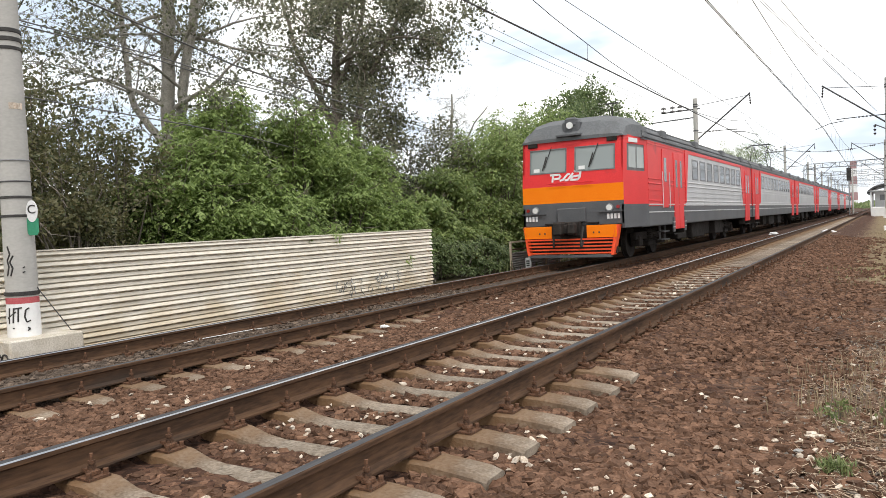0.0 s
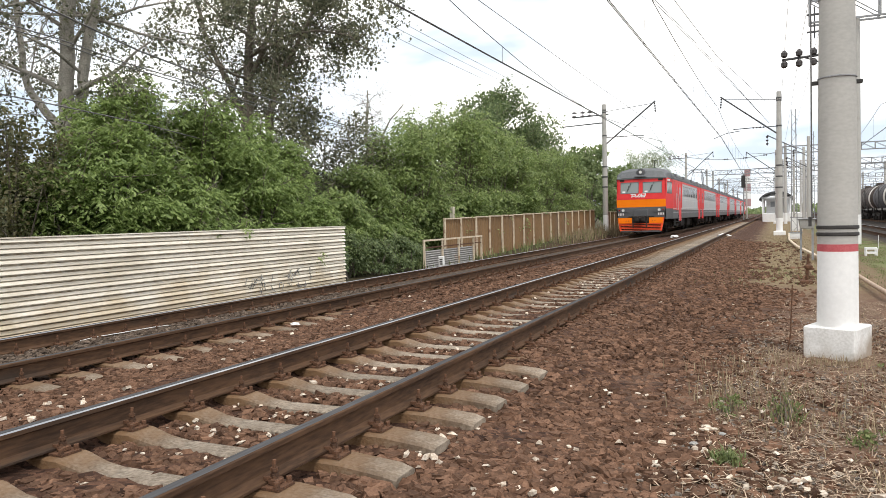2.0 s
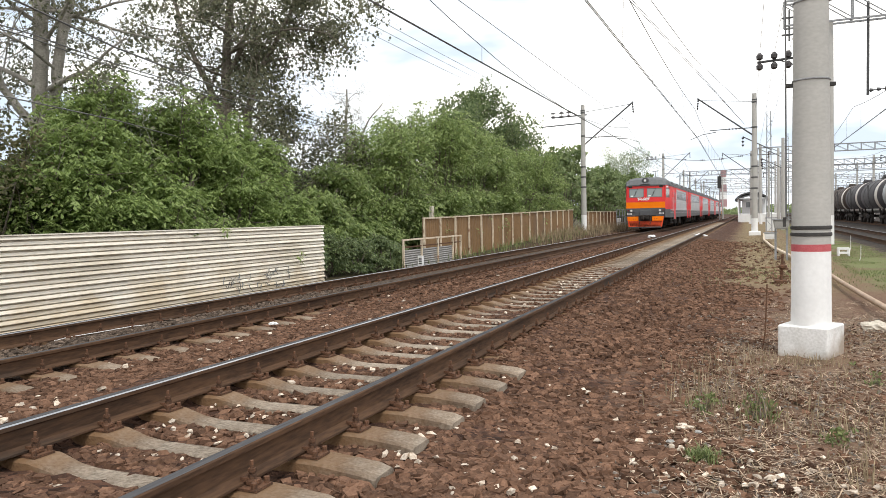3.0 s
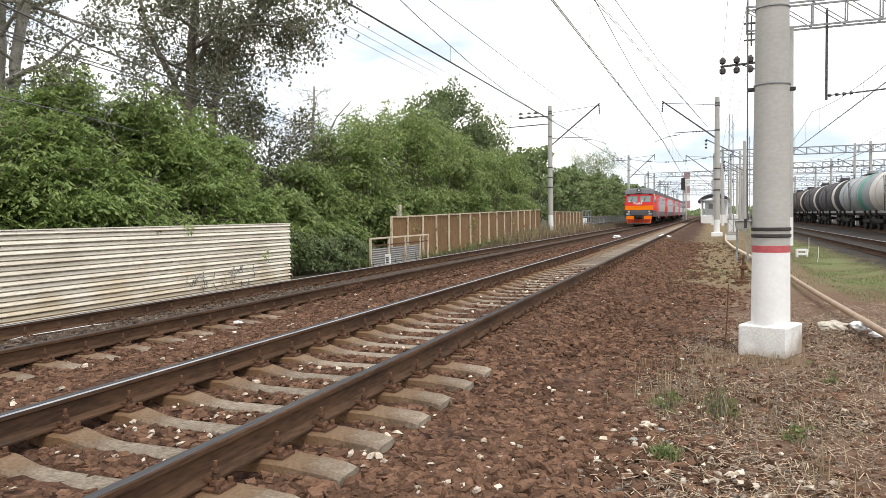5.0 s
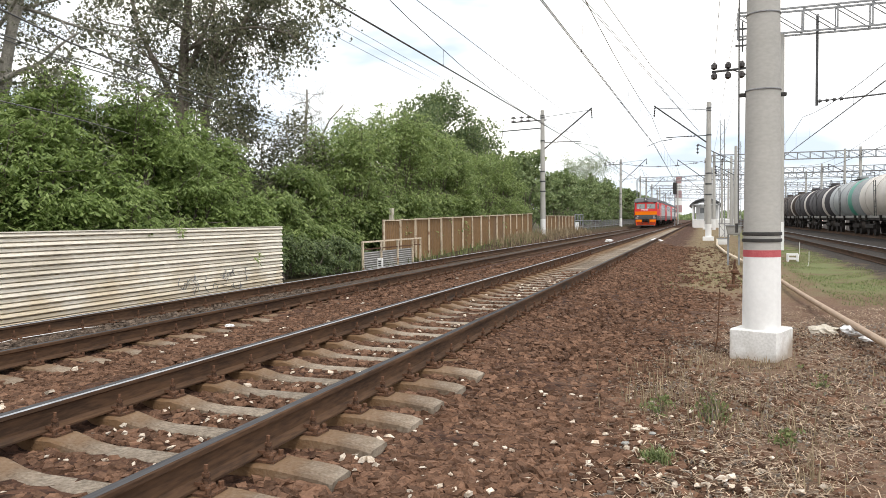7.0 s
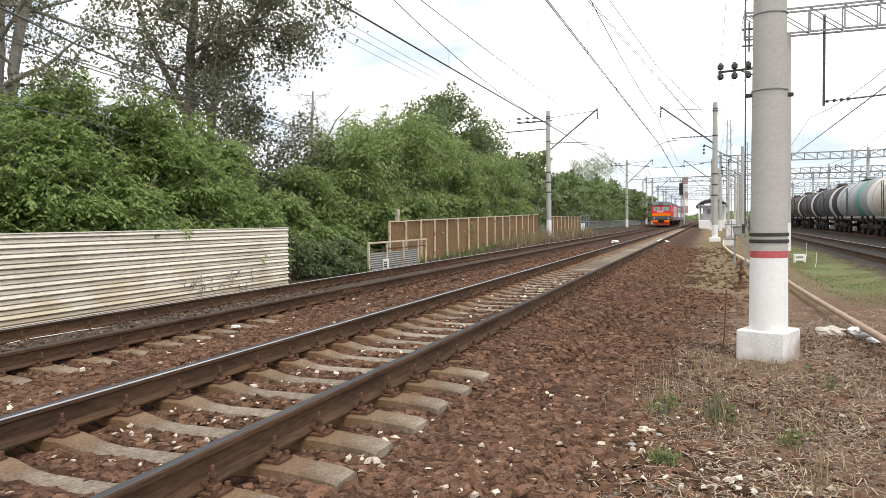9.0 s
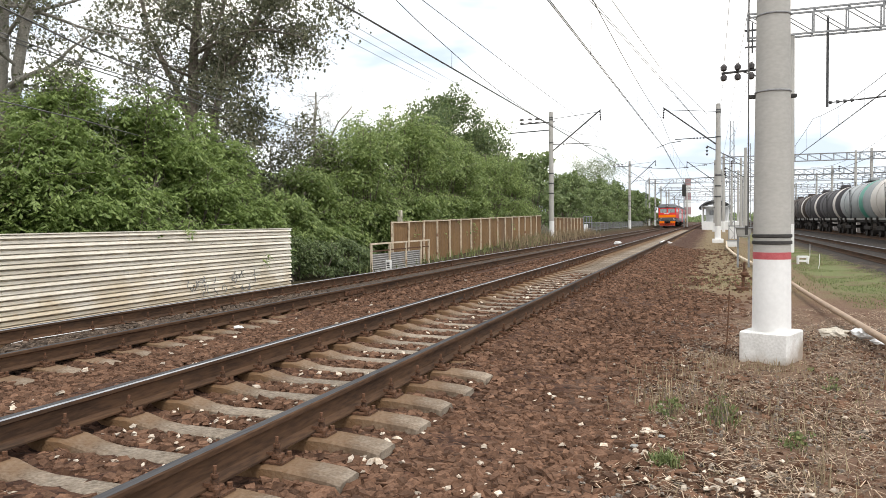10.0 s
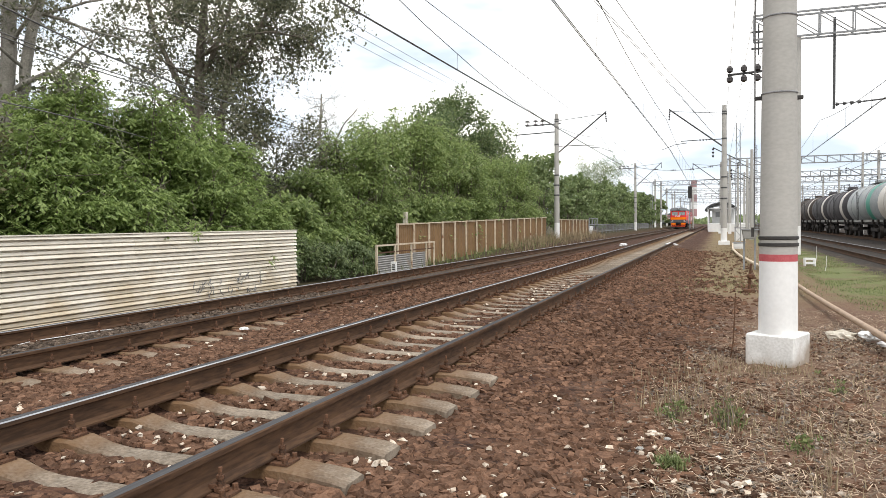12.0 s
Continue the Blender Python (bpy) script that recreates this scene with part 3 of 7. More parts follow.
def lay_ballast():
    X, Y, S = [], [], []
    for n, x0, x1, y0, y1, power, size in ((3500, -2.2, 0.2, 2.6, 5.6, 1.0, 0.04), (26000, -6.2, 1.3, 1.6, 9.5, 1.3, 0.037), (11000, -9.4, -5.2, 2.5, 14, 1.3, 0.036), (13000, -6.5, 0.9, 9.5, 20, 1.2, 0.041), (7500, -2.4, 1.0, 18, 40, 1.3, 0.055), (4500, -6.2, -4.15, 14, 40, 1.3, 0.055)):
        x, y, g = scatter(n, x0, x1, y0, y1, len(X) + 11, power)
        keep = off_sleepers(x, y) & (g.random(n) < 1 - 0.9 * smooth_step(x - 0.75 * smooth_step(y, 8, 11) * (1 - smooth_step(y, 15, 18)) + 0.22 * np.sin(y * 2.3 + 1.4 * np.sin(x * 2.1)), -1.1, -0.1))
        x, y = x[keep], y[keep]
        X.append(x), Y.append(y), S.append(size * g.uniform(0.65, 1.45, len(x)))
    x, y, s = np.concatenate(X), np.concatenate(Y), np.concatenate(S)
    z = ground_z(x, y) + s * 0.15
    oily = np.abs(x - FAR_X) < 0.72
    at = np.stack([x, y, z], -1)
    stones("ballast", "angular red-brown ballast stones between the sleepers", at[~oily], s[~oily], M_BALLAST, 5, 0.55, 0.17)
    stones("ballast", "oily grey-brown ballast stones between the far rails", at[oily], s[oily], M_BALLAST_OILY, 6, 0.55, 0.17)


lay_ballast()


def lay_pale_stones():
    X, Y, S = [], [], []
    g = np.random.default_rng(8)
    groups = [(28, 0.05, 0.3, 4.47, 0.13, 0.027), (10, -0.5, 0.2, 5.0, 0.3, 0.022), (10, -0.3, 0.3, 5.9, 0.3, 0.02), (18, -1.0, 0.5, 4.4, 0.6, 0.019), (75, -3.3, 0.42, 5.0, 2.2, 0.023), (16, -2.05, 0.12, 4.1, 0.3, 0.028), (16, -1.5, 0.25, 4.1, 0.5, 0.024), (45, -5.3, 0.35, 4.5, 1.5, 0.026),
              (120, -3.3, 0.3, 14.5, 1.6, 0.034), (130, -3.3, 0.45, 4.4, 1.3, 0.019), (60, -3.3, 0.5, 8.5, 1.5, 0.026), (40, -1.4, 0.6, 5.0, 1.2, 0.02), (60, -2.5, 3.0, 8, 5, 0.02), (25, 1.2, 0.8, 5, 1.2, 0.022), (30, -6.0, 0.4, 8, 4, 0.03)]
    for n, cx, sx, cy, sy, size in groups:
        X.append(g.normal(cx, sx, n)), Y.append(np.abs(g.normal(cy, sy, n))), S.append(size * g.uniform(0.5, 1.4, n))
    x, y, s = np.concatenate(X), np.concatenate(Y), np.concatenate(S)
    keep = off_sleepers(x, y) & (y > 1.6)
    x, y, s = x[keep], y[keep], s[keep]
    stones("pale_stones", "pale limestone chips lying among the ballast", np.stack([x, y, ground_z(x, y) + s * 0.6 + 0.012], -1), s, M_STONE_PALE, 9, 0.5, 0.27)
    n = 6000
    x, y = g.uniform(-0.9, 2.6, n), 2.8 + 9 * g.random(n) ** 1.3
    s = 0.011 * g.uniform(0.6, 1.8, n)
    m = 6000
    cx, cy = g.uniform(-0.9, 2.2, m), 3.0 + 8 * g.random(m) ** 1.3
    cs = 0.013 * g.uniform(0.6, 1.9, m)
    stones("earth_clods", "small brown clods and broken stone on trodden earth", np.stack([cx, cy, ground_z(cx, cy) + cs * 0.4], -1), cs, M_BALLAST, 12, 0.7)
    stones("grey_chips", "small grey stone chips on trodden earth", np.stack([x, y, ground_z(x, y) + s * 0.4], -1), s, M_STONE_GREY, 10, 0.6)


lay_pale_stones()
# ---------- commuter train ----------
HALF, CAR_LEN, CAR_PITCH = 1.74, 20.8, 21.35


def ring_loft(bm, rings, mats):
    """Skin between outlines that share their number of points; mats per strip of the outline."""
    vs = [[bm.verts.new(p) for p in r] for r in rings]
    for a, b in zip(vs, vs[1:]):
        for i in range(len(a) - 1):
            f = bm.faces.new((a[i], a[i + 1], b[i + 1], b[i]))
            f.material_index = mats[i]
    return vs


def roof_outline(half):
    pts = [(half + 0.012, 3.45), (half - 0.02, 3.62), (half - 0.13, 3.82), (half - 0.38, 3.99), (half - 0.85, 4.08), (0.0, 4.13)]
    return pts + [(-x, z) for x, z in pts[-2::-1]]


def strip(parent, name, side, y0, y1, z0, z1, material, out=0.0, label="", thick=0.05):
    bm = bmesh.new()
    a, b = side * (HALF + out - thick), side * (HALF + out)
    box(bm, min(a, b), max(a, b), y0, y1, z0, z1)
    return part(name, bm, material, parent, label)


def train_window(parent, side, y0, y1, z0=2.48, z1=3.2):
    bm = bmesh.new()
    a = side * (HALF + 0.012)
    b = side * (HALF - 0.03)
    t = 0.045
    lo, hi = min(a, b), max(a, b)
    for r in ((y0, y1, z0, z0 + t), (y0, y1, z1 - t, z1), (y0, y0 + t, z0 + t, z1 - t), (y1 - t, y1, z0 + t, z1 - t), (y0 + t, y1 - t, z1 - 0.3, z1 - 0.27)):
        box(bm, lo, hi, *r)
    w = part("window", bm, M_WINFRAME, parent)
    bm = bmesh.new()
    c = side * (HALF + 0.003)
    box(bm, min(c, side * (HALF - 0.02)), max(c, side * (HALF - 0.02)), y0 + t, y1 - t, z0 + t, z1 - t)
    part("pane", bm, M_GLASS, w)


def train_door(parent, side, y0, y1):
    """A red pair of sliding leaves with narrow windows, steps below."""
    mid = (y0 + y1) / 2
    for a, b in ((y0, mid - 0.012), (mid + 0.012, y1)):
        bm = bmesh.new()
        x0, x1 = side * (HALF - 0.04), side * (HALF + 0.022)
        box(bm, min(x0, x1), max(x0, x1), a, b, 0.8, 3.28, 0.01)
        d = part("door_leaf", bm, M_RED, parent, "red sliding door leaf")
        bm = bmesh.new()
        x0, x1 = side * (HALF + 0.0), side * (HALF + 0.03)
        box(bm, min(x0, x1), max(x0, x1), a + 0.2, b - 0.2, 2.15, 3.05, 0.01)
        part("pane", bm, M_GLASS, d)
    bm = bmesh.new()
    for z, o in ((0.62, 0.02), (0.86, -0.1)):
        x0, x1 = side * (HALF - 0.35), side * (HALF + o)
        box(bm, min(x0, x1), max(x0, x1), y0 - 0.1, y1 + 0.1, z, z + 0.03)
    for yy in (y0 - 0.1, y1 + 0.07):
        x0, x1 = side * (HALF - 0.3), side * (HALF - 0.02)
        box(bm, min(x0, x1), max(x0, x1), yy, yy + 0.03, 0.62, 0.95)
    part("door_step", bm, M_UNDER, parent)


def bogie(parent, y):
    bm = bmesh.new()
    for s in (-1, 1):
        box(bm, s * 1.05 - 0.09, s * 1.05 + 0.09, y - 1.7, y + 1.7, 0.55, 0.78, 0.03)
        for yy in (y - 1.3, y + 1.3):
            box(bm, s * 1.05 - 0.15, s * 1.05 + 0.15, yy - 0.18, yy + 0.18, 0.35, 0.68, 0.03)
        box(bm, s * 1.05 - 0.12, s * 1.05 + 0.12, y - 0.45, y + 0.45, 0.32, 0.5, 0.03)
        for yy in (y - 0.3, y + 0.3):
            for k in range(5):
                tube(bm, (s * 1.12, yy, 0.5 + 0.075 * k), (s * 1.12, yy, 0.54 + 0.075 * k), 0.13, n=10)
    box(bm, -1.0, 1.0, y - 0.25, y + 0.25, 0.5, 0.85)
    box(bm, -0.6, 0.6, y - 1.3, y - 0.5, 0.35, 0.8)
    b = part("bogie", bm, M_UNDER, parent, "grimy black bogie with coil springs")
    for yy in (y - 1.3, y + 1.3):
        bm = bmesh.new()
        for s in (-1, 1):
            tube(bm, (s * 0.73, 0, 0), (s * 0.86, 0, 0), 0.5, n=24)
            tube(bm, (s * 0.71, 0, 0), (s * 0.74, 0, 0), 0.53, n=24)
            for k in range(4):
                a = k * math.pi / 2
                tube(bm, (s * 0.87, 0.3 * math.cos(a), 0.3 * math.sin(a)), (s * 0.875, 0.3 * math.cos(a), 0.3 * math.sin(a)), 0.06, n=8)
        tube(bm, (-0.73, 0, 0), (0.73, 0, 0), 0.08, n=10)
        w = part("wheelset", bm, M_UNDER, b)
        w.location = (0, yy, 0.53)
    return b


def car_shell(root, y0, y1, cab):
    """Side walls in their colours, roof, ends and floor of one car between y0 and y1."""
    for s in (-1, 1):
        red_end = y0 + (6.2 if cab else 2.6)
        # painted skin: lower sill, ribbed waist, window band
        def zone(name, a, b, mat, label):
            bm = bmesh.new()
            lo, hi = sorted((s * (HALF - 0.06), s * HALF))
            box(bm, lo, hi, a, b, 1.55, 3.5)
            for k, z in enumerate((1.85, 2.02, 3.36, 3.44)):
                r0, r1 = sorted((s * (HALF - 0.01), s * (HALF + 0.014)))
                box(bm, r0, r1, a, b, z, z + 0.022)
            w = part(name, bm, mat, root, label)
            for z in (1.58, 1.7, 2.2, 2.34):
                bm = bmesh.new()
                r0, r1 = sorted((s * (HALF - 0.01), s * (HALF + 0.02)))
                box(bm, r0, r1, a, b, z, z + 0.035, 0.008)
                part("trim_strip", bm, M_RED if mat == M_RED and z > 1.65 else M_TRIM, w)
            return w
        a = y0 + (1.6 if cab else 0.0)
        zone("side_wall", a, red_end, M_RED, "red painted side wall with ribs")
        zone("side_wall", red_end, y1 - 2.6, M_SILVER, "silver-grey side wall with pressed ribs")
        zone("side_wall", y1 - 2.6, y1, M_RED, "red painted side wall with ribs")
        strip(root, "cantrail_band", s, red_end, y1 - 2.6, 3.35, 3.47, M_RED, 0.019, "red band under the roof edge")
        # slanting edges of the red end fields
        for ye, d in ((red_end, 0.55), (y1 - 2.6, -0.55)):
            bm = bmesh.new()
            x0, x1 = s * (HALF - 0.02), s * (HALF + 0.023)
            tri = [(ye, 1.66), (ye + 0.1 * d, 1.66), (ye + d, 3.36), (ye, 3.36)]
            va, vb = [bm.verts.new((x0, y, z)) for y, z in tri], [bm.verts.new((x1, y, z)) for y, z in tri]
            bm.faces.new(va), bm.faces.new(vb[::-1])
            for i in range(4):
                j = (i + 1) % 4
                bm.faces.new((va[i], va[j], vb[j], vb[i]))
            part("red_wedge", bm, M_RED, root, "slanting red paint edge")
        bm = bmesh.new()
        lo, hi = sorted((s * (HALF - 0.08), s * (HALF - 0.005)))
        box(bm, lo, hi, a, y1, 0.98, 1.55)
        sill = part("side_sill", bm, M_DARKGREY, root, "dark grey lower side wall")
        bm = bmesh.new()
        r0, r1 = sorted((s * (HALF - 0.02), s * (HALF + 0.012)))
        box(bm, r0, r1, a, y1, 1.36, 1.39)
        part("trim_strip", bm, M_TRIM, sill)
    bm = bmesh.new()
    a = y0 + (1.2 if cab else 0.0)
    o = roof_outline(HALF)
    rings = [[(x, y, z) for x, z in o] for y in (a, y1)]
    ring_loft(bm, rings, [0] * (len(o) - 1))
    for y in (a, y1):
        bm.faces.new([bm.verts.new((x, y, z)) for x, z in o])
    ribs = []
    for s in (-1, 1):
        for h, z in ((HALF + 0.005, 3.52), (HALF - 0.05, 3.68), (HALF - 0.2, 3.86), (HALF - 0.5, 4.0)):
            ribs.append((s * h, z))
    part("roof", bm, M_ROOF, root, "grimy grey ribbed roof")
    for x, z in ribs:
        bm = bmesh.new()
        box(bm, x - 0.025, x + 0.025, a, y1, z, z + 0.03)
        part("roof_rib", bm, M_ROOF, root)
    bm = bmesh.new()
    box(bm, -HALF + 0.1, HALF - 0.1, a, y1, 0.95, 1.1)
    for e in ((y1 - 0.06, y1),) + (() if cab else ((y0, y0 + 0.06),)):
        box(bm, -HALF + 0.06, HALF - 0.06, *e, 0.98, 3.5)
    box(bm, -0.6, 0.6, y1, y1 + 0.5, 1.1, 3.2)
    part("end_wall", bm, M_DARKGREY, root)
    # underfloor equipment
    r = random.Random(4)
    for yy, ln, w in ((y0 + 6.6, 1.3, 1.35), (y0 + 8.4, 2.1, 1.45), (y0 + 11.0, 1.2, 1.3), (y0 + 12.7, 1.7, 1.45)):
        bm = bmesh.new()
        box(bm, -w, w, yy, yy + ln, 0.42 + r.uniform(-0.05, 0.1), 0.96, 0.03)
        part("equipment_box", bm, M_UNDER, root)
    bogie(root, y0 + 3.9)
    bogie(root, y1 - 3.9)
    # vents on the roof edge
    for yy in (y0 + 3.4, y0 + 8.0, y0 + 13.2, y0 + 18.0):
        for s in (-1, 1):
            bm = bmesh.new()
            lo, hi = sorted((s * (HALF - 0.36), s * (HALF + 0.005)))
            box(bm, lo, hi, yy, yy + 0.5, 3.64, 3.9, 0.03)
            part("roof_vent", bm, M_ROOF, root)


def build_car(name, label, cab):
    root = empty(name, label, "railcar", group="coupled cars of the commuter train")
    y0, y1 = 0.0, CAR_LEN
    car_shell(root, y0, y1, cab)
    first = 7.2 if cab else 3.2
    last = y1 - 3.2
    n = int((last - first) // 1.28)
    for s in (-1, 1):
        for k in range(n):
            y = first + k * (last - first) / n
            train_window(root, s, y + 0.12, y + 1.08)
        train_door(root, s, y1 - 2.0, y1 - 0.7)
        if cab:
            train_door(root, s, y0 + 4.6, y0 + 5.85)
        else:
            train_door(root, s, y0 + 0.7, y0 + 2.0)
    return root


def white_number(parent, x0, y, z, n):
    for k in range(n):
        bm = bmesh.new()
        box(bm, x0 + k * 0.1, x0 + k * 0.1 + 0.065, y - 0.012, y, z, z + 0.14)
        part("marking_bar", bm, M_WHITE, parent, "plain white marking bar")


def cab_front(root):
    """The flat cab face with its colour bands, two windscreens, lamps, roof cap, pilot and coupler."""
    W0, W1 = 1.5, HALF
    lean = 0.16
    def yz(z):
        return 0.0 if z < 2.25 else lean * (z - 2.25) / 1.25
    def band(name, z0, z1, mat, label, inset=0.0):
        bm = bmesh.new()
        for x0, x1 in ((-W0, W0),):
            f = [(-W0, yz(z0), z0), (W0, yz(z0), z0), (W0, yz(z1), z1), (-W0, yz(z1), z1)]
            bk = [(p[0], p[1] + 0.06, p[2]) for p in f]
            a, b = [bm.verts.new(p) for p in f], [bm.verts.new(p) for p in bk]
            bm.faces.new(a), bm.faces.new(b[::-1])
            for i in range(4):
                j = (i + 1) % 4
                bm.faces.new((a[i], a[j], b[j], b[i]))
        return part(name, bm, mat, root, label)
    band("front_lower_panel", 1.1, 1.74, M_DARKGREY, "dark grey lower cab front")
    band("front_band", 1.74, 2.22, M_ORANGE, "bright orange band across the cab front")
    band("front_red_panel", 2.22, 2.6, M_RED, "red cab front panel")
    band("front_red_panel", 3.31, 3.54, M_RED, "red panel over the windscreens")
    # pillars
    for x0, x1 in ((-W0, -1.27), (-0.14, 0.1), (1.27, W0)):
        bm = bmesh.new()
        f = [(x0, yz(2.6), 2.6), (x1, yz(2.6), 2.6), (x1, yz(3.31), 3.31), (x0, yz(3.31), 3.31)]
        a = [bm.verts.new(p) for p in f]
        b = [bm.verts.new((p[0], p[1] + 0.07, p[2])) for p in f]
        bm.faces.new(a), bm.faces.new(b[::-1])
        for i in range(4):
            j = (i + 1) % 4
            bm.faces.new((a[i], a[j], b[j], b[i]))
        part("front_pillar", bm, M_RED, root)
    for x0, x1 in ((-1.27, -0.14), (0.1, 1.27)):
        bm = bmesh.new()
        def quad(u0, u1, z0, z1, d, mat=0):
            f = [(u0, yz(z0) + d, z0), (u1, yz(z0) + d, z0), (u1, yz(z1) + d, z1), (u0, yz(z1) + d, z1)]
            a = [bm.verts.new(p) for p in f]
            b = [bm.verts.new((p[0], p[1] + 0.05, p[2])) for p in f]
            bm.faces.new(a), bm.faces.new(b[::-1])
            for i in range(4):
                j = (i + 1) % 4
                bm.faces.new((a[i], a[j], b[j], b[i]))
        t = 0.035
        quad(x0, x1, 2.6, 2.6 + t, -0.012), quad(x0, x1, 3.31 - t, 3.31, -0.012)
        quad(x0, x0 + t, 2.6 + t, 3.31 - t, -0.012), quad(x1 - t, x1, 2.6 + t, 3.31 - t, -0.012)
        w = part("windscreen", bm, M_RUBBER, root, "windscreen in a dark rubber seal")
        bm = bmesh.new()
        quad(x0 + t, x1 - t, 2.6 + t, 3.31 - t, 0.01)
        part("pane", bm, M_GLASS_CAB, w)
        bm = bmesh.new()
        cxw = (x0 + x1) / 2
        tube(bm, (cxw + 0.12, yz(3.3) - 0.04, 3.36), (cxw - 0.1, yz(2.8) - 0.035, 2.78), 0.012, n=5)
        tube(bm, (cxw - 0.04, yz(3.1) - 0.035, 3.1), (cxw - 0.16, yz(2.72) - 0.035, 2.7), 0.018, n=5)
        part("wiper", bm, M_BLACK, w)
        bm = bmesh.new()
        quad(x0 + 0.12, x0 + 0.3, 2.66, 2.76, -0.002)
        part("paper_card", bm, M_WHITE, w, "pale card behind the glass")
    # angled cab sides
    for s in (-1, 1):
        def side(name, z0, z1, mat, label, ya=0.0, yb=1.0, out=0.0):
            bm = bmesh.new()
            def P(u, z):
                y0 = yz(z)
                return Vector((s * (W0 + (W1 - W0) * u + out), y0 + (1.62 - y0) * u, z))
            a = [bm.verts.new(P(u, z)) for u, z in ((ya, z0), (yb, z0), (yb, z1), (ya, z1))]
            b = [bm.verts.new(v.co - Vector((s * 0.06, 0, 0))) for v in a]
            bm.faces.new(a), bm.faces.new(b[::-1])
            for i in range(4):
                j = (i + 1) % 4
                bm.faces.new((a[i], a[j], b[j], b[i]))
            return part(name, bm, mat, root, label)
        side("cab_side_sill", 0.98, 1.62, M_DARKGREY, "dark grey lower cab side")
        side("cab_side", 1.62, 2.55, M_RED, "red cab side")
        side("cab_side", 3.3, 3.54, M_RED, "red cab side")
        side("cab_side", 2.55, 3.3, M_RED, "red cab side", 0.0, 0.14)
        side("cab_side", 2.55, 3.3, M_RED, "red cab side", 0.86, 1.0)
        w = side("cab_side_window", 2.55, 3.3, M_RUBBER, "cab side window frame", 0.14, 0.86, -0.01)
        for u0, u1 in ((0.2, 0.48), (0.53, 0.81)):
            p = side("pane", 2.63, 3.22, M_GLASS_CAB, "", u0, u1, 0.006)
            p.parent = w
        side("destination_plate", 3.34, 3.46, M_WHITE, "white plate over the cab window", 0.2, 0.55, 0.02)
        bm = bmesh.new()
        lo, hi = sorted((s * (HALF - 0.02), s * (HALF + 0.025)))
        box(bm, lo, hi, 3.15, 3.8, 1.5, 3.3, 0.01)
        d = part("cab_door", bm, M_RED, root, "red driver's door")
        bm = bmesh.new()
        lo, hi = sorted((s * HALF, s * (HALF + 0.032)))
        box(bm, lo, hi, 3.33, 3.62, 2.3, 3.05, 0.01)
        part("pane", bm, M_GLASS, d)
        for y in (3.05, 3.9):
            bm = bmesh.new()
            tube(bm, (s * (HALF + 0.05), y, 1.5), (s * (HALF + 0.05), y, 2.6), 0.014, n=6)
            part("grab_rail", bm, M_TRIM, root)
        bm = bmesh.new()
        for z in (0.5, 0.75):
            lo, hi = sorted((s * (HALF - 0.2), s * (HALF + 0.02)))
            box(bm, lo, hi, 3.15, 3.8, z, z + 0.03)
        for y in (3.15, 3.77):
            box(bm, *sorted((s * (HALF - 0.15), s * (HALF - 0.1))), y, y + 0.03, 0.5, 1.0)
        part("cab_step", bm, M_STEEL_DARK, root)
        for y in (4.35, 5.88):
            bm = bmesh.new()
            box(bm, *sorted((s * (HALF - 0.02), s * (HALF + 0.03))), y, y + 0.22, 0.72, 1.2, 0.01)
            sp = part("skirt_plate", bm, M_DARKGREY, root)
            for z in (0.86, 1.02):
                bm = bmesh.new()
                box(bm, *sorted((s * HALF, s * (HALF + 0.04))), y, y + 0.22, z, z + 0.025)
                part("trim_strip", bm, M_TRIM, sp)
    # roof cap, raked over the face
    bm = bmesh.new()
    rings = []
    for y, hw, top, base in ((0.1, W0 + 0.03, 3.6, 3.5), (0.42, W0 + 0.04, 4.02, 3.52), (0.75, W0 + 0.1, 4.19, 3.52), (1.3, HALF, 4.2, 3.5), (1.75, HALF, 4.12, 3.5)):
        rings.append([(hw, y, base), (hw - 0.05, y, base + (top - base) * 0.5), (hw - 0.3, y, base + (top - base) * 0.82), (hw - 0.75, y, base + (top - base) * 0.98), (0, y, top),
                      (-hw + 0.75, y, base + (top - base) * 0.98), (-hw + 0.3, y, base + (top - base) * 0.82), (-hw + 0.05, y, base + (top - base) * 0.5), (-hw, y, base)])
    vs = ring_loft(bm, rings, [0] * 8)
    bm.faces.new(vs[0])
    part("roof_cap", bm, M_ROOF, root, "dark grey raked roof cap")
    bm = bmesh.new()
    box(bm, -0.4, 0.32, -0.02, 0.5, 3.62, 3.67)
    box(bm, -0.2, 0.14, 0.18, 0.8, 3.9, 4.16, 0.05)
    box(bm, -0.3, 0.24, 0.22, 0.8, 3.67, 4.08, 0.06)
    hl = part("headlight", bm, M_DARKGREY, root, "roof headlight in a dark housing")
    bm = bmesh.new()
    tube(bm, (-0.04, 0.14, 3.93), (-0.04, 0.24, 3.93), 0.095, n=16)
    part("lens", bm, M_LENS, hl)
    for s in (-1, 1):
        bm = bmesh.new()
        box(bm, s * 1.18 - 0.14, s * 1.18 + 0.14, 0.1, 0.2, 3.38, 3.5, 0.01)
        part("horn_recess", bm, M_UNDER, root)
        bm = bmesh.new()
        tube(bm, (s * 1.1, -0.05, 1.55), (s * 1.1, 0.04, 1.55), 0.105, n=18)
        lm_ = part("marker_light", bm, M_STEEL, root, "round marker light in a bright ring")
        bm = bmesh.new()
        tube(bm, (s * 1.1, -0.065, 1.55), (s * 1.1, -0.045, 1.55), 0.08, n=18)
        part("lens", bm, M_LENS, lm_)
        bm = bmesh.new()
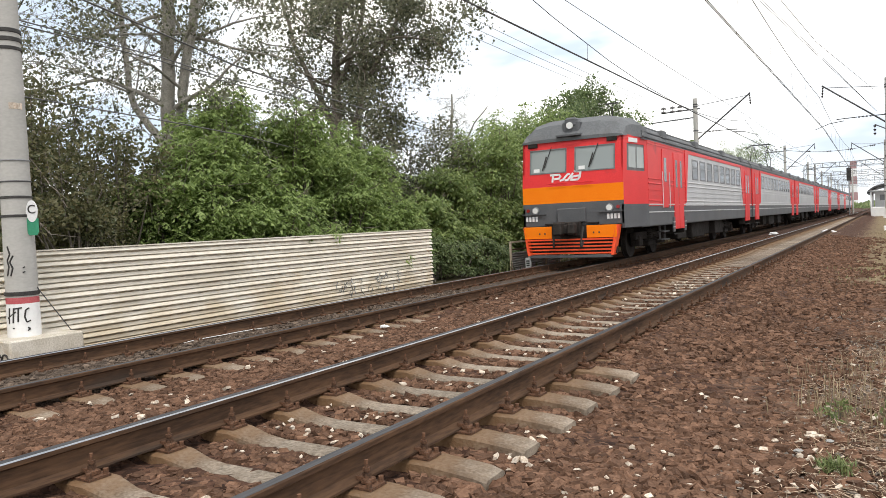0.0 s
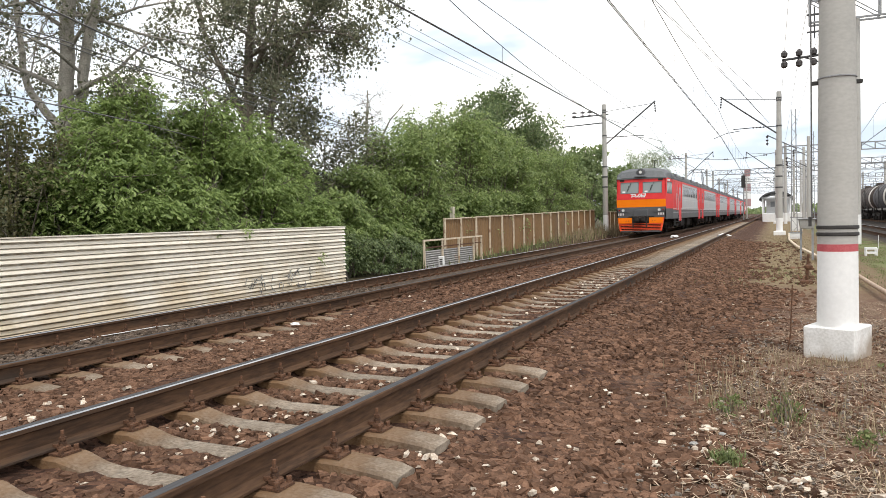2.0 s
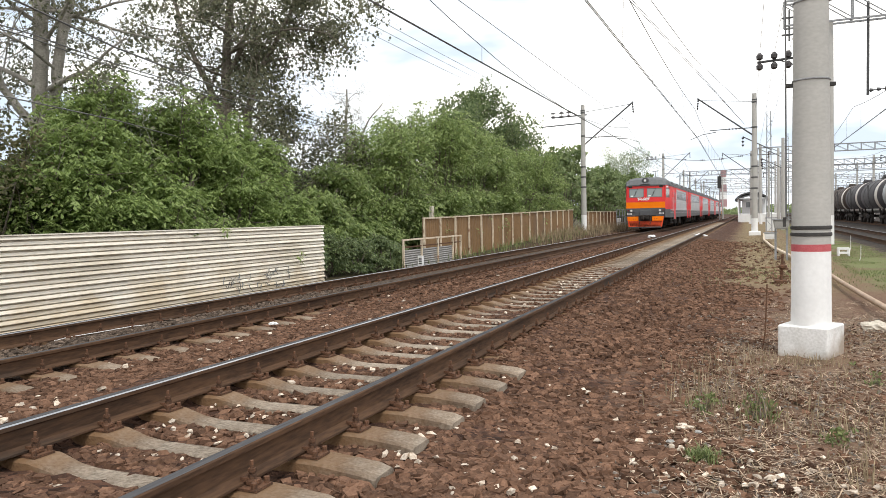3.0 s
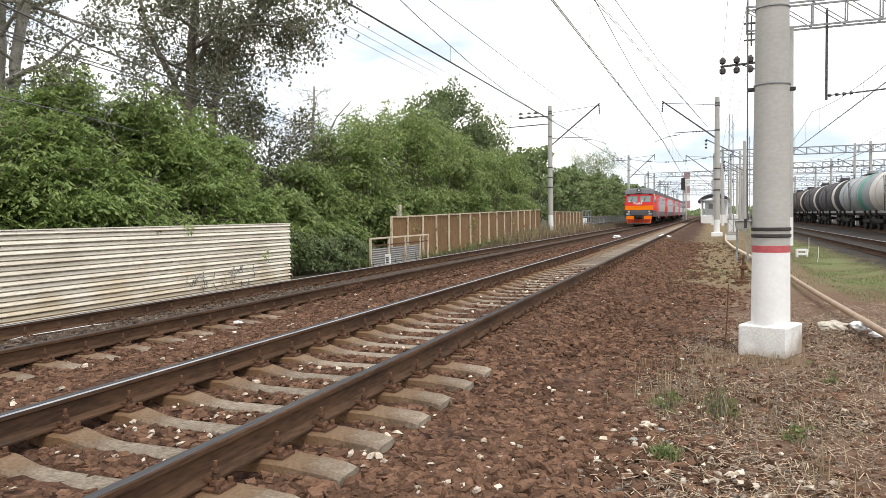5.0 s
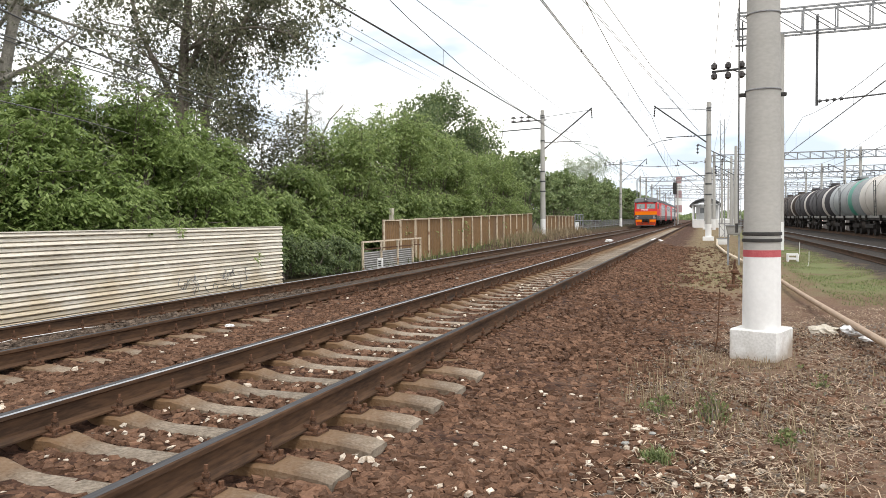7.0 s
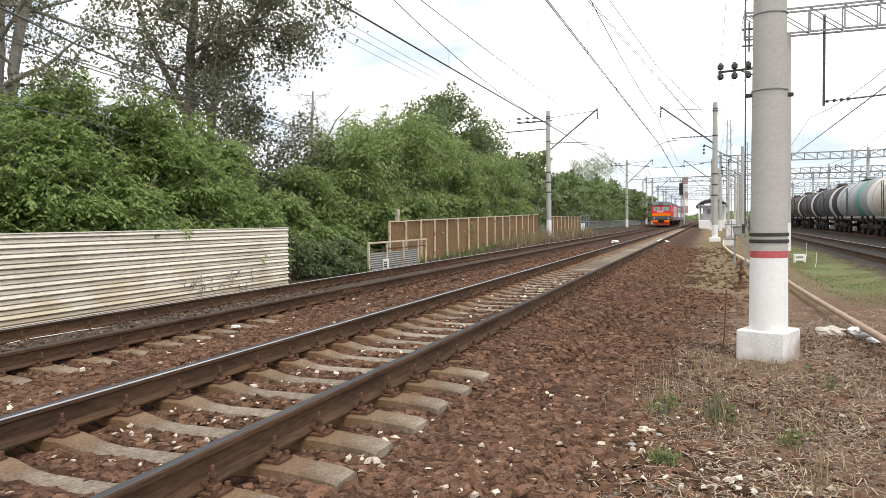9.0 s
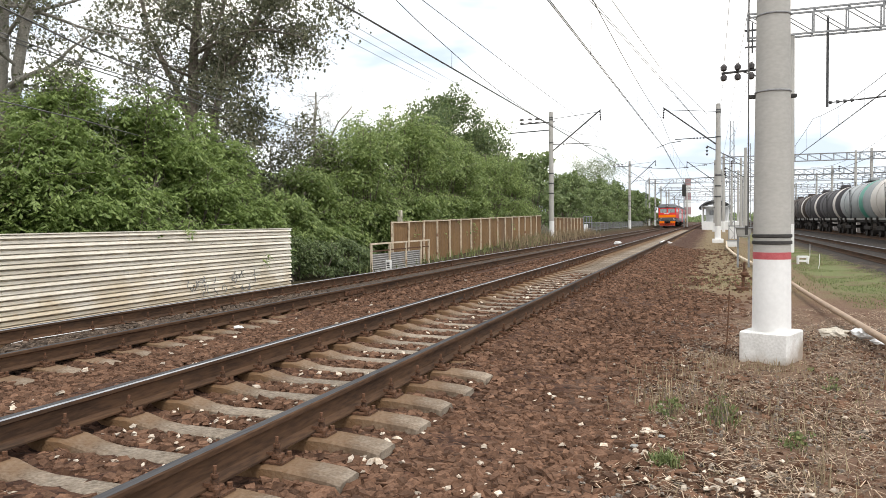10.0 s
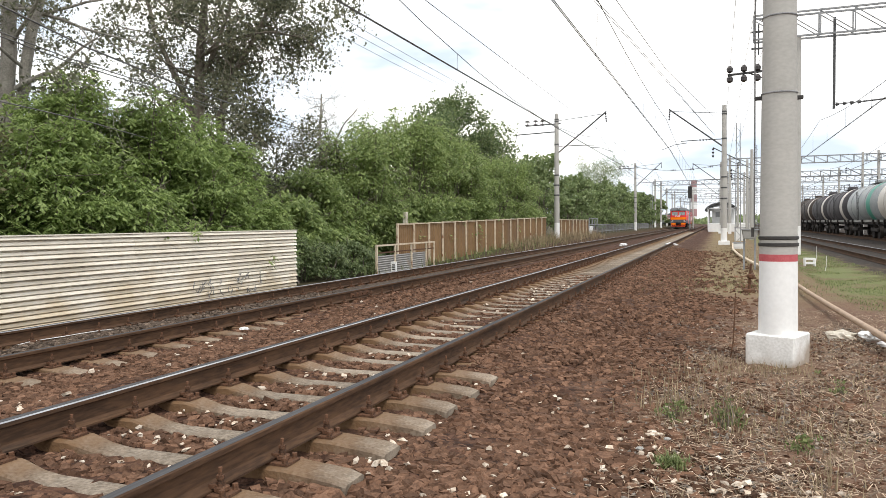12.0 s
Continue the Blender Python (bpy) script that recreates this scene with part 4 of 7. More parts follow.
        tube(bm, (s * 1.34, -0.03, 1.56), (s * 1.34, 0.04, 1.56), 0.05, n=14)
        part("tail_light", bm, M_LENS_RED, root, "dark red tail light")
        bm = bmesh.new()
        box(bm, s * 1.15 - 0.36, s * 1.15 + 0.36, -0.06, 0.02, 1.43, 1.46)
        part("lamp_ledge", bm, M_DARKGREY, root)
        bm = bmesh.new()
        box(bm, s * 0.62 - 0.17, s * 0.62 + 0.17, -0.14, 0.0, 1.12, 1.17, 0.01)
        part("foot_step", bm, M_UNDER, root)
        bm = bmesh.new()
        tube(bm, (s * 0.4 - 0.3, -0.05, 2.3), (s * 0.4 + 0.3, -0.05, 2.3), 0.012, n=6)
        part("grab_rail", bm, M_RED, root)
    white_number(root, -1.42, -0.003, 1.24, 4)
    white_number(root, 1.02, -0.003, 1.24, 4)
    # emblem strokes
    bm = bmesh.new()
    def stroke(pts, w=0.05):
        for (xa, za), (xb, zb) in zip(pts, pts[1:]):
            d = Vector((xb - xa, 0, zb - za)).normalized()
            nrm = Vector((-d.z, 0, d.x)) * w / 2
            e = d * w * 0.3
            f = [Vector((xa, 0, za)) - nrm - e, Vector((xb, 0, zb)) - nrm + e, Vector((xb, 0, zb)) + nrm + e, Vector((xa, 0, za)) + nrm - e]
            off = lambda v, q: (v.x, yz(v.z) + q, v.z)
            a = [bm.verts.new(off(v, -0.012)) for v in f]
            b = [bm.verts.new(off(v, 0.01)) for v in f]
            bm.faces.new(a), bm.faces.new(b[::-1])
            for i in range(4):
                j = (i + 1) % 4
                bm.faces.new((a[i], a[j], b[j], b[i]))
    stroke([(-0.56, 2.36), (-0.54, 2.55), (-0.62, 2.55)], 0.055)
    stroke([(-0.54, 2.55), (-0.36, 2.55), (-0.32, 2.5), (-0.36, 2.44), (-0.5, 2.43)], 0.055)
    stroke([(-0.32, 2.38), (-0.24, 2.4), (-0.1, 2.55), (-0.05, 2.55)], 0.055)
    stroke([(-0.17, 2.38), (-0.1, 2.38), (0.05, 2.56)], 0.055)
    stroke([(0.0, 2.38), (0.2, 2.38), (0.26, 2.45), (0.28, 2.6), (0.1, 2.62)], 0.055)
    stroke([(0.0, 2.38), (0.04, 2.47), (0.24, 2.49)], 0.055)
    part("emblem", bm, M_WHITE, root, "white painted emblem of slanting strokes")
    # coupler
    bm = bmesh.new()
    box(bm, -0.42, 0.42, -0.1, 0.05, 1.18, 1.58, 0.02)
    part("coupler_plate", bm, M_DARKGREY, root)
    bm = bmesh.new()
    box(bm, -0.2, 0.2, -0.55, 0.3, 0.86, 1.12, 0.04)
    box(bm, -0.34, -0.06, -0.75, -0.35, 0.82, 1.2, 0.05)
    box(bm, 0.08, 0.3, -0.7, -0.4, 0.84, 1.16, 0.05)
    box(bm, -0.3, 0.3, -0.2, 0.0, 0.78, 1.2, 0.03)
    part("coupler", bm, M_UNDER, root, "black automatic coupler head")
    bm = bmesh.new()
    for x, k in ((-0.48, -1), (0.42, 1)):
        prev = None
        for i in range(9):
            a = i / 8
            p = Vector((x - k * 0.05 * math.sin(a * 3.1), -0.28 - 0.1 * math.sin(a * 3.1), 1.05 - 0.55 * math.sin(a * math.pi * 0.75)))
            if prev:
                tube(bm, prev, p, 0.028, n=6)
            prev = p
    part("brake_hose", bm, M_BLACK, root, "hanging black air hoses")
    # pilot
    for s in (-1, 1):
        bm = bmesh.new()
        box(bm, min(s * 0.52, s * 1.36), max(s * 0.52, s * 1.36), -0.3, -0.26, 0.74, 1.08, 0.006)
        part("pilot_plate", bm, M_ORANGE, root, "orange pilot plate")
        bm = bmesh.new()
        for z0, x0, x1 in ((0.86, 0.7, 0.74), (0.86, 0.86, 0.9)):
            lo, hi = sorted((s * x0, s * x1))
            box(bm, lo, hi, -0.31, -0.29, z0, z0 + 0.045)
        part("plate_slot", bm, M_BLACK, root)
        bm = bmesh.new()
        a = [bm.verts.new(p) for p in ((s * 1.18, -0.32, 0.26), (s * 1.27, -0.32, 0.26), (s * 1.42, -0.24, 1.08), (s * 1.34, -0.3, 1.08))]
        b = [bm.verts.new((v.co.x * 0.99, v.co.y + 0.3, v.co.z)) for v in a]
        bm.faces.new(a), bm.faces.new(b[::-1])
        for i in range(4):
            j = (i + 1) % 4
            bm.faces.new((a[i], a[j], b[j], b[i]))
        part("pilot_side", bm, M_PILOT, root, "orange pilot side plate")
    for k in range(5):
        z = 0.3 + k * 0.095
        w = 1.2 + k * 0.022
        bm = bmesh.new()
        box(bm, -w, w, -0.32, -0.29, z, z + 0.042)
        part("pilot_bar", bm, M_PILOT, root)
    bm = bmesh.new()
    box(bm, -1.2, 1.2, -0.33, -0.2, 0.19, 0.27, 0.01)
    part("pilot_edge", bm, M_DARKGREY, root, "grey rubber strip along the pilot")
    bm = bmesh.new()
    box(bm, -1.3, 1.3, -0.15, 0.0, 0.3, 1.1)
    part("pilot_back", bm, M_UNDER, root)
    # aerials on the roof
    bm = bmesh.new()
    tube(bm, (0.5, 2.4, 4.05), (0.5, 2.4, 4.75), 0.02, n=6)
    box(bm, 0.3, 0.7, 2.37, 2.43, 4.73, 4.77)
    for x in (0.35, 0.65):
        tube(bm, (x, 2.4, 4.73), (x + 0.12, 2.4, 4.1), 0.008, n=5)
    part("roof_aerial", bm, M_BLACK, root, "black roof aerial")


def pantograph(root, y):
    bm = bmesh.new()
    for s in (-1, 1):
        for x, zz in ((0.7, 4.25), (-0.7, 4.25)):
            tube(bm, (x, y + s * 0.8, 4.05), (x, y + s * 0.8, 4.32), 0.07, n=8)
        tube(bm, (0.75, y + s * 0.8, 4.35), (-0.75, y + s * 0.8, 4.35), 0.04, n=6)
        for x in (0.55, -0.55):
            tube(bm, (x, y + s * 0.75, 4.38), (x * 0.9, y + s * 1.35, 5.1), 0.025, n=6)
            tube(bm, (x * 0.9, y + s * 1.35, 5.1), (x * 0.75, y, 5.95), 0.02, n=6)
    for d in (-0.18, 0.18):
        tube(bm, (0.65, y + d, 6.0), (-0.65, y + d, 6.0), 0.03, n=6)
        for s in (-1, 1):
            tube(bm, (s * 0.65, y + d, 6.0), (s * 0.95, y + d, 5.8), 0.02, n=6)
    part("pantograph", bm, M_STEEL_DARK, root, "raised dark steel pantograph")


cars = []
tail_car = build_car("driving_railcar", "red, orange and grey driving railcar with flat cab front", True)
cab_front(tail_car)
cars.append(tail_car)
motor_car = build_car("railcar", "grey railcar with red doors and raised pantograph", False)
plain_car = build_car("railcar", "grey railcar with red doors and ribbed sides", False)
pantograph(motor_car, 16.5)
cars.append(motor_car)
cars.append(plain_car)
for k in range(3, 10):
    cars.append(copy_thing(motor_car if k % 2 else plain_car, pose(0, 0, 0)))
# ---------- fences ----------
def cream_fence():
    """Sheet with deep horizontal ribs: in each period a proud crown, a shaded groove, a flat and a shallow groove."""
    root = empty("sheet_fence", "weathered cream fence of ribbed sheet metal beside the track", "fence")
    period, top = 0.157, 1.235
    out = []
    for k in range(10):
        z = top - 10 * period + k * period
        out += [(-0.03, z), (-0.03, z + 0.012), (0.045, z + 0.016), (0.047, z + 0.024), (0.03, z + 0.068), (0.006, z + 0.074),
                (-0.03, z + 0.076), (-0.03, z + 0.094), (0.07, z + 0.099), (0.074, z + 0.106), (0.055, z + 0.148), (0.02, z + 0.156)]
    back = [(out[-1][0] - 0.06, out[-1][1]), (out[0][0] - 0.02, out[0][1])]
    r = random.Random(2)
    y = -6.0
    while y < 16.1:
        ln = min(5.55, 16.2 - y)
        bm = bmesh.new()
        extrude_y(bm, out + back, 0, ln + (0.03 if y < 10 else 0.0))
        p = part("sheet_panel", bm, M_FENCE, root)
        p.matrix_basis = pose(-10.2 + r.uniform(-0.003, 0.003), y, r.uniform(-0.002, 0.002), r.uniform(-0.03, 0.03), r.uniform(-0.2, 0.2), 0)
        for yy in (y, y + 2.78):
            bm = bmesh.new()
            box(bm, -10.33, -10.25, yy - 0.04, yy + 0.04, -0.6, 1.18)
            part("fence_post", bm, M_STEEL, root)
        y += 5.55
    bm = bmesh.new()
    box(bm, -10.25, -10.125, -6, 16.22, 1.238, 1.256)
    part("cap_rail", bm, M_FENCE, root)
    return root


cream_fence()


def fence_scrawl():
    """Sprayed scrawl on the far end of the sheet fence."""
    r = random.Random(5)
    root = empty("wall_scrawl", "black and grey sprayed scrawl on the cream fence", "graffiti", (-10.118, 12.2, 0.0))
    for k in range(30):
        bm = bmesh.new()
        y, z = r.uniform(0, 2.4), r.uniform(-0.1, 0.2)
        prev = (0, y, z)
        for i in range(4):
            nxt = (0, prev[1] + r.uniform(-0.06, 0.09), min(0.3, max(-0.15, prev[2] + r.uniform(-0.09, 0.09))))
            tube(bm, prev, nxt, 0.0065, n=4)
            prev = nxt
        part("stroke", bm, (M_GREY_SHEET, M_STEEL, M_DARKGREY)[k % 3], root)


fence_scrawl()
# ---------- rusty fence, railing, posts beyond the gap ----------
def brown_fence():
    root = empty("rusty_fence", "rust-brown sheet fence with pale flaking posts", "fence")
    def top(y):
        return 1.39 + 0.38 * (y - 24.3) / 25
    y, k = 24.3, 0
    r = random.Random(6)
    while y < 65:
        if 49.0 < y < 52.5:
            y = 52.5
        w = 1.55
        bm = bmesh.new()
        zt = top(y) if y < 50 else 1.62
        zb = float(ground_z(-11.0, y)) - 0.15
        n = 8
        out = []
        for i in range(n):
            y0 = y + w * i / n
            out += [(0.0, y0), (0.02, y0 + w / n * 0.3), (0.02, y0 + w / n * 0.6)]
        out.append((0.0, y + w))
        lo = [bm.verts.new((-11.0 + x, yy, zb)) for x, yy in out]
        hi = [bm.verts.new((-11.0 + x, yy, zt + 0.016 * (yy - y))) for x, yy in out]
        lo2 = [bm.verts.new((-11.015 + x, yy, zb)) for x, yy in out]
        hi2 = [bm.verts.new((-11.015 + x, yy, zt + 0.016 * (yy - y))) for x, yy in out]
        for i in range(len(out) - 1):
            bm.faces.new((lo[i], lo[i + 1], hi[i + 1], hi[i]))
            bm.faces.new((lo2[i], hi2[i], hi2[i + 1], lo2[i + 1]))
            bm.faces.new((hi[i], hi[i + 1], hi2[i + 1], hi2[i]))
        part("sheet_panel", bm, M_FENCE_BROWN, root)
        bm = bmesh.new()
        wp = 0.038 if k % 2 == 0 else 0.022
        box(bm, -10.975, -10.91, y - wp, y + wp, zb, zt + 0.02)
        part("fence_post", bm, M_FENCE_POST, root, "pale paint-flaking steel post")
        bm = bmesh.new()
        box(bm, -10.975, -10.93, y + wp, y + w - 0.05, zt - 0.03, zt + 0.015)
        part("top_rail", bm, M_FENCE_POST, root)
        y += w
        k += 1
    return root


brown_fence()


def concrete_post():
    bm = bmesh.new()
    box(bm, -11.4, -11.24, 25.8, 25.96, -0.4, 1.84, 0.015)
    tagged(part("concrete_post", bm, M_DIRTY_WASH), "square old concrete post behind the rusty fence", "post")


concrete_post()


def stair_railing():
    root = empty("stair_railing", "low rusty railing with grey ribbed panels at the steps", "railing")
    zb, zt = -0.3, 0.7
    xs = -10.15
    for y in (20.9, 22.3, 23.7, 25.1, 25.9):
        bm = bmesh.new()
        box(bm, xs - 0.03, xs + 0.03, y - 0.03, y + 0.03, zb, zt - 0.03)
        part("post", bm, M_FENCE_POST, root)
    bm = bmesh.new()
    box(bm, xs - 0.03, xs + 0.03, 20.85, 25.95, zt - 0.03, zt + 0.02)
    part("hand_rail", bm, M_FENCE_POST, root)
    bm = bmesh.new()
    box(bm, xs - 0.02, xs + 0.02, 20.93, 25.87, zt - 0.26, zt - 0.22)
    part("middle_rail", bm, M_RUST, root)
    for a, b in ((20.95, 22.25), (22.35, 23.65), (23.75, 25.05)):
        bm = bmesh.new()
        n = 9
        out = []
        for i in range(n):
            z = zb + (0.66) * i / n
            out += [(xs - 0.025, z), (xs - 0.0, z + 0.04)]
        out.append((xs - 0.025, zb + 0.66))
        extrude_y(bm, out + [(xs - 0.04, zb + 0.66), (xs - 0.04, zb)], a, b)
        part("ribbed_panel", bm, M_GREY_SHEET, root)
    return root


stair_railing()


def marker_post(x, y, h):
    root = empty("marker_post", "short white track marker post", "marker post", (x, y, float(ground_z(x, y))))
    bm = bmesh.new()
    box(bm, -0.09, 0.09, -0.04, 0.04, -0.1, h, 0.01)
    part("post", bm, M_WHITEWASH, root)
    for k in range(3):
        bm = bmesh.new()
        box(bm, -0.05, 0.05, -0.046, -0.039, h - 0.12 - 0.07 * k, h - 0.08 - 0.07 * k)
        part("marking_bar", bm, M_BLACK, root)


marker_post(-9.55, 20.9, 0.42)


def far_railing():
    """Pale steel railing along the platform ramp."""
    root = empty("ramp_railing", "pale grey steel railing along the platform ramp", "railing")
    y = 72.0
    zb = 0.15
    while y < 128:
        bm = bmesh.new()
        box(bm, -11.03, -10.97, y - 0.03, y + 0.03, zb - 0.3, zb + 1.05)
        part("post", bm, M_STEEL, root)
        y += 2.8
    for z in (0.35, 1.03):
        bm = bmesh.new()
        box(bm, -11.02, -10.98, 72, 128, zb + z - 0.025, zb + z + 0.025)
        part("rail", bm, M_STEEL, root)
    bm = bmesh.new()
    yy = 72.1
    while yy < 128:
        box(bm, -11.008, -10.992, yy, yy + 0.016, zb + 0.37, zb + 1.01)
        yy += 0.28
    tagged(part("balusters", bm, M_STEEL, root), "thin upright bars", kind="stuff")
    bm = bmesh.new()
    box(bm, -12.6, -10.9, 71.5, 130, -0.5, 0.16)
    ramp = part("platform_ramp", bm, M_CONCRETE_OLD)
    tagged(ramp, "low concrete platform ramp edge", "platform", kind="structure")


far_railing()


def relay_cabinet(x, y, w, h, label):
    root = empty("relay_cabinet", label, "cabinet", (x, y, float(ground_z(x, y))))
    bm = bmesh.new()
    box(bm, -w / 2, w / 2, -w * 0.35, w * 0.35, -0.1, h, 0.02)
    part("body", bm, M_WHITE, root)
    bm = bmesh.new()
    box(bm, -w / 2 - 0.04, w / 2 + 0.04, -w * 0.38, w * 0.38, h, h + 0.05)
    part("lid", bm, M_STEEL, root)
    bm = bmesh.new()
    box(bm, -w / 2 + 0.06, w / 2 - 0.06, -w * 0.35 - 0.015, -w * 0.35, 0.1, h - 0.08, 0.006)
    part("door", bm, M_WHITE, root)


def stair_frame():
    """Slanted pale frame and glazed screens at the head of the ramp."""
    root = empty("stair_screen", "pale steel stair screens with white patches", "stair screen", (-11, 66.5, 0.3))
    for y in (0, 1.6, 3.2, 4.6):
        bm = bmesh.new()
        tube(bm, (0, y, -0.3), (0, y + 0.5, 1.5), 0.05, n=6)
        part("post", bm, M_STEEL, root)
    for z in (0.3, 0.9, 1.48):
        bm = bmesh.new()
        tube(bm, (0, 0.3 * z, z), (0, 4.6 + 0.3 * z, z), 0.035, n=6)
        part("rail", bm, M_STEEL, root)
    bm = bmesh.new()
    box(bm, -0.02, 0.02, 0.3, 2.6, 0.0, 0.75)
    part("sheet", bm, M_WHITEWASH, root, "white patched sheet")


stair_frame()


# ---------- concrete poles ----------
def near_pole():
    root = empty("catenary_pole", "grey concrete pole, white foot and red ring, on a white block", "pole", (0.6, 8.52, 0))
    def r(z):
        return 0.196 - 0.0088 * z
    bm = bmesh.new()
    lathe(bm, (0, 0, 0), [(r(z), z) for z in (0.16, 0.4, 0.942)], 40)
    part("painted_foot", bm, M_WHITEWASH, root, "whitewashed foot of the pole", True)
    bm = bmesh.new()
    lathe(bm, (0, 0, 0), [(r(z) + 0.001, z) for z in (0.942, 1.016)], 40)
    part("red_ring", bm, M_RED_BAND, root, "red painted ring", True)
    bm = bmesh.new()
    lathe(bm, (0, 0, 0), [(r(z), z) for z in (1.016, 2, 4, 7, 9.9)], 40)
    part("shaft", bm, M_CONCRETE, root, "grey spun concrete shaft", True)
    for z in (1.1, 1.17):
        bm = bmesh.new()
        lathe(bm, (0, 0, 0), [(r(z) + 0.004, z), (r(z) + 0.012, z + 0.006), (r(z) + 0.012, z + 0.032), (r(z) + 0.004, z + 0.038)], 40)
        part("strap", bm, M_BLACK, root, "black rubber strap")
    for z in (2.7, 3.5, 5.2):
        bm = bmesh.new()
        lathe(bm, (0, 0, 0), [(r(z) + 0.002, z), (r(z) + 0.01, z + 0.005), (r(z) + 0.01, z + 0.015), (r(z) + 0.002, z + 0.02)], 32)
        part("hoop", bm, M_STEEL, root, "thin steel hoop")
    bm = bmesh.new()
    box(bm, -0.235, -0.16, -0.025, 0.025, 2.655, 2.695, 0.006)
    part("clamp", bm, M_BLACK, root)
    bm = bmesh.new()
    box(bm, 0.15, 0.23, -0.025, 0.025, 2.64, 2.68, 0.006)
    part("clamp", bm, M_BLACK, root)
    bm = bmesh.new()
    tube(bm, (-0.235, 0.0, 1.28), (-0.245, 0, 6.5), 0.008, n=6)
    part("earth_wire", bm, M_WIRE, root)
    # block
    bm = bmesh.new()
    box(bm, -0.25, 0.25, -0.25, 0.25, -0.3, 0.17, 0.015)
    for v in bm.verts:
        v.co += 0.008 * noise.noise_vector(v.co * 5)
    ob = part("foundation_block", bm, M_WASH_BLOCK, root, "chipped whitewashed concrete block")
    ob.matrix_basis = pose(0.0, 0.04, 0, 0, 0, -23)
    bm = bmesh.new()
    box(bm, -0.27, -0.24, -0.07, -0.04, 1.2, 1.3)
    part("bracket", bm, M_BLACK, root)


near_pole()


def left_pole():
    root = empty("catenary_pole", "scribbled concrete pole with a round-topped signal plate", "pole", (-9.62, 5.26, -0.2))
    def r(z):
        return 0.2 - 0.0095 * z
    bm = bmesh.new()
    lathe(bm, (0, 0, 0), [(r(z), z) for z in (0.3, 0.79)], 36)
    part("painted_foot", bm, M_WHITEWASH, root, "whitewashed foot with black scribble", True)
    bm = bmesh.new()
    lathe(bm, (0, 0, 0), [(r(z) + 0.001, z) for z in (0.79, 0.87)], 36)
    part("red_ring", bm, M_RED_BAND, root, "", True)
    bm = bmesh.new()
    lathe(bm, (0, 0, 0), [(r(z), z) for z in (0.87, 2, 4, 9.9)], 36)
    part("shaft", bm, M_CONCRETE, root, "grey spun concrete shaft", True)
    for z, h, m in ((0.89, 0.05, M_BLACK), (2.35, 0.015, M_STEEL_DARK), (2.14, 0.03, M_BLACK), (1.9, 0.03, M_BLACK), (2.62, 0.015, M_STEEL), (4.15, 0.05, M_BLACK), (4.26, 0.05, M_BLACK), (4.04, 0.04, M_BLACK)):
        bm = bmesh.new()
        lathe(bm, (0, 0, 0), [(r(z) + 0.004, z), (r(z) + 0.012, z + 0.004), (r(z) + 0.012, z + h), (r(z) + 0.004, z + h + 0.004)], 30)
        part("strap", bm, m, root)
    bm = bmesh.new()
    box(bm, -0.5, 0.42, -0.42, 0.55, -0.3, 0.36, 0.02)
    ob = part("foundation_block", bm, M_DIRTY_WASH, root, "dirty whitewashed concrete block")
    # plate: white disc over a green tab, facing the tracks
    def flat(name, pts, y0, y1, m, label=""):
        bm = bmesh.new()
        a = [bm.verts.new((x, y0, z)) for x, z in pts]
        b = [bm.verts.new((x, y1, z)) for x, z in pts]
        bm.faces.new(a), bm.faces.new(b[::-1])
        for i in range(len(pts)):
            j = (i + 1) % len(pts)
            bm.faces.new((a[i], a[j], b[j], b[i]))
        ob = part(name, bm, m, plate, label)
        return ob
    plate = new("signal_plate")
    plate.parent = root
    plate.matrix_basis = pose(0.24, 0.06, 0, 0, 0, 30)
    tagged(plate, "white round-topped plate with the letter C")
    disc = [(0.075 * math.sin(a), 1.97 + 0.14 * math.cos(a)) for a in np.linspace(0, 2 * math.pi, 24, endpoint=False)]
    flat("disc", disc, -0.012, 0.0, M_WHITE)
    flat("tab", [(-0.075, 1.7), (-0.05, 1.66), (0.05, 1.66), (0.075, 1.7), (0.075, 1.88), (-0.075, 1.88)], -0.008, 0.004, surface("green_enamel", (0.02, 0.2, 0.1), (0.03, 0.26, 0.14), 5, 40, 0.5, 0.1), "green enamel tab")
    cu = bpy.data.curves.new("letter", "FONT")
    cu.body, cu.size, cu.extrude, cu.align_x, cu.align_y = "C", 0.16, 0.002, "CENTER", "CENTER"
    cu.materials.append(M_BLACK)
    letter = new("letter", cu)
    letter.parent = plate
    letter.matrix_basis = pose(0, -0.016, 1.99, 90, 0, 0)
    # paper strip and scribble
    bm = bmesh.new()
    a0 = radians(-35)
    for k in range(6):
        a = a0 + k * 0.16
        b = a + 0.16
        f = [bm.verts.new(((r(3.3) + 0.004) * math.cos(q), (r(3.3) + 0.004) * math.sin(q), z)) for q, z in ((a, 3.28), (b, 3.28), (b, 3.36), (a, 3.36))]
        bm.faces.new(f)
    part("paper_strip", bm, M_STONE_PALE, root, "torn cream paper strip")
    def scribble(strokes, a0, da, z0, dz):
        """Sprayed strokes laid on the round shaft; strokes in units of one letter."""
        for line in strokes:
            bm = bmesh.new()
            for (ua, va), (ub, vb) in zip(line, line[1:]):
                qa, qb, za, zb = a0 + da * ua, a0 + da * ub, z0 + dz * va, z0 + dz * vb
                R0, R1 = r(za) + 0.002, r(zb) + 0.002
                tube(bm, (R0 * math.cos(qa), R0 * math.sin(qa), za), (R1 * math.cos(qb), R1 * math.sin(qb), zb), 0.011, n=4)
            part("scribble", bm, M_BLACK, root, "black sprayed scribble")
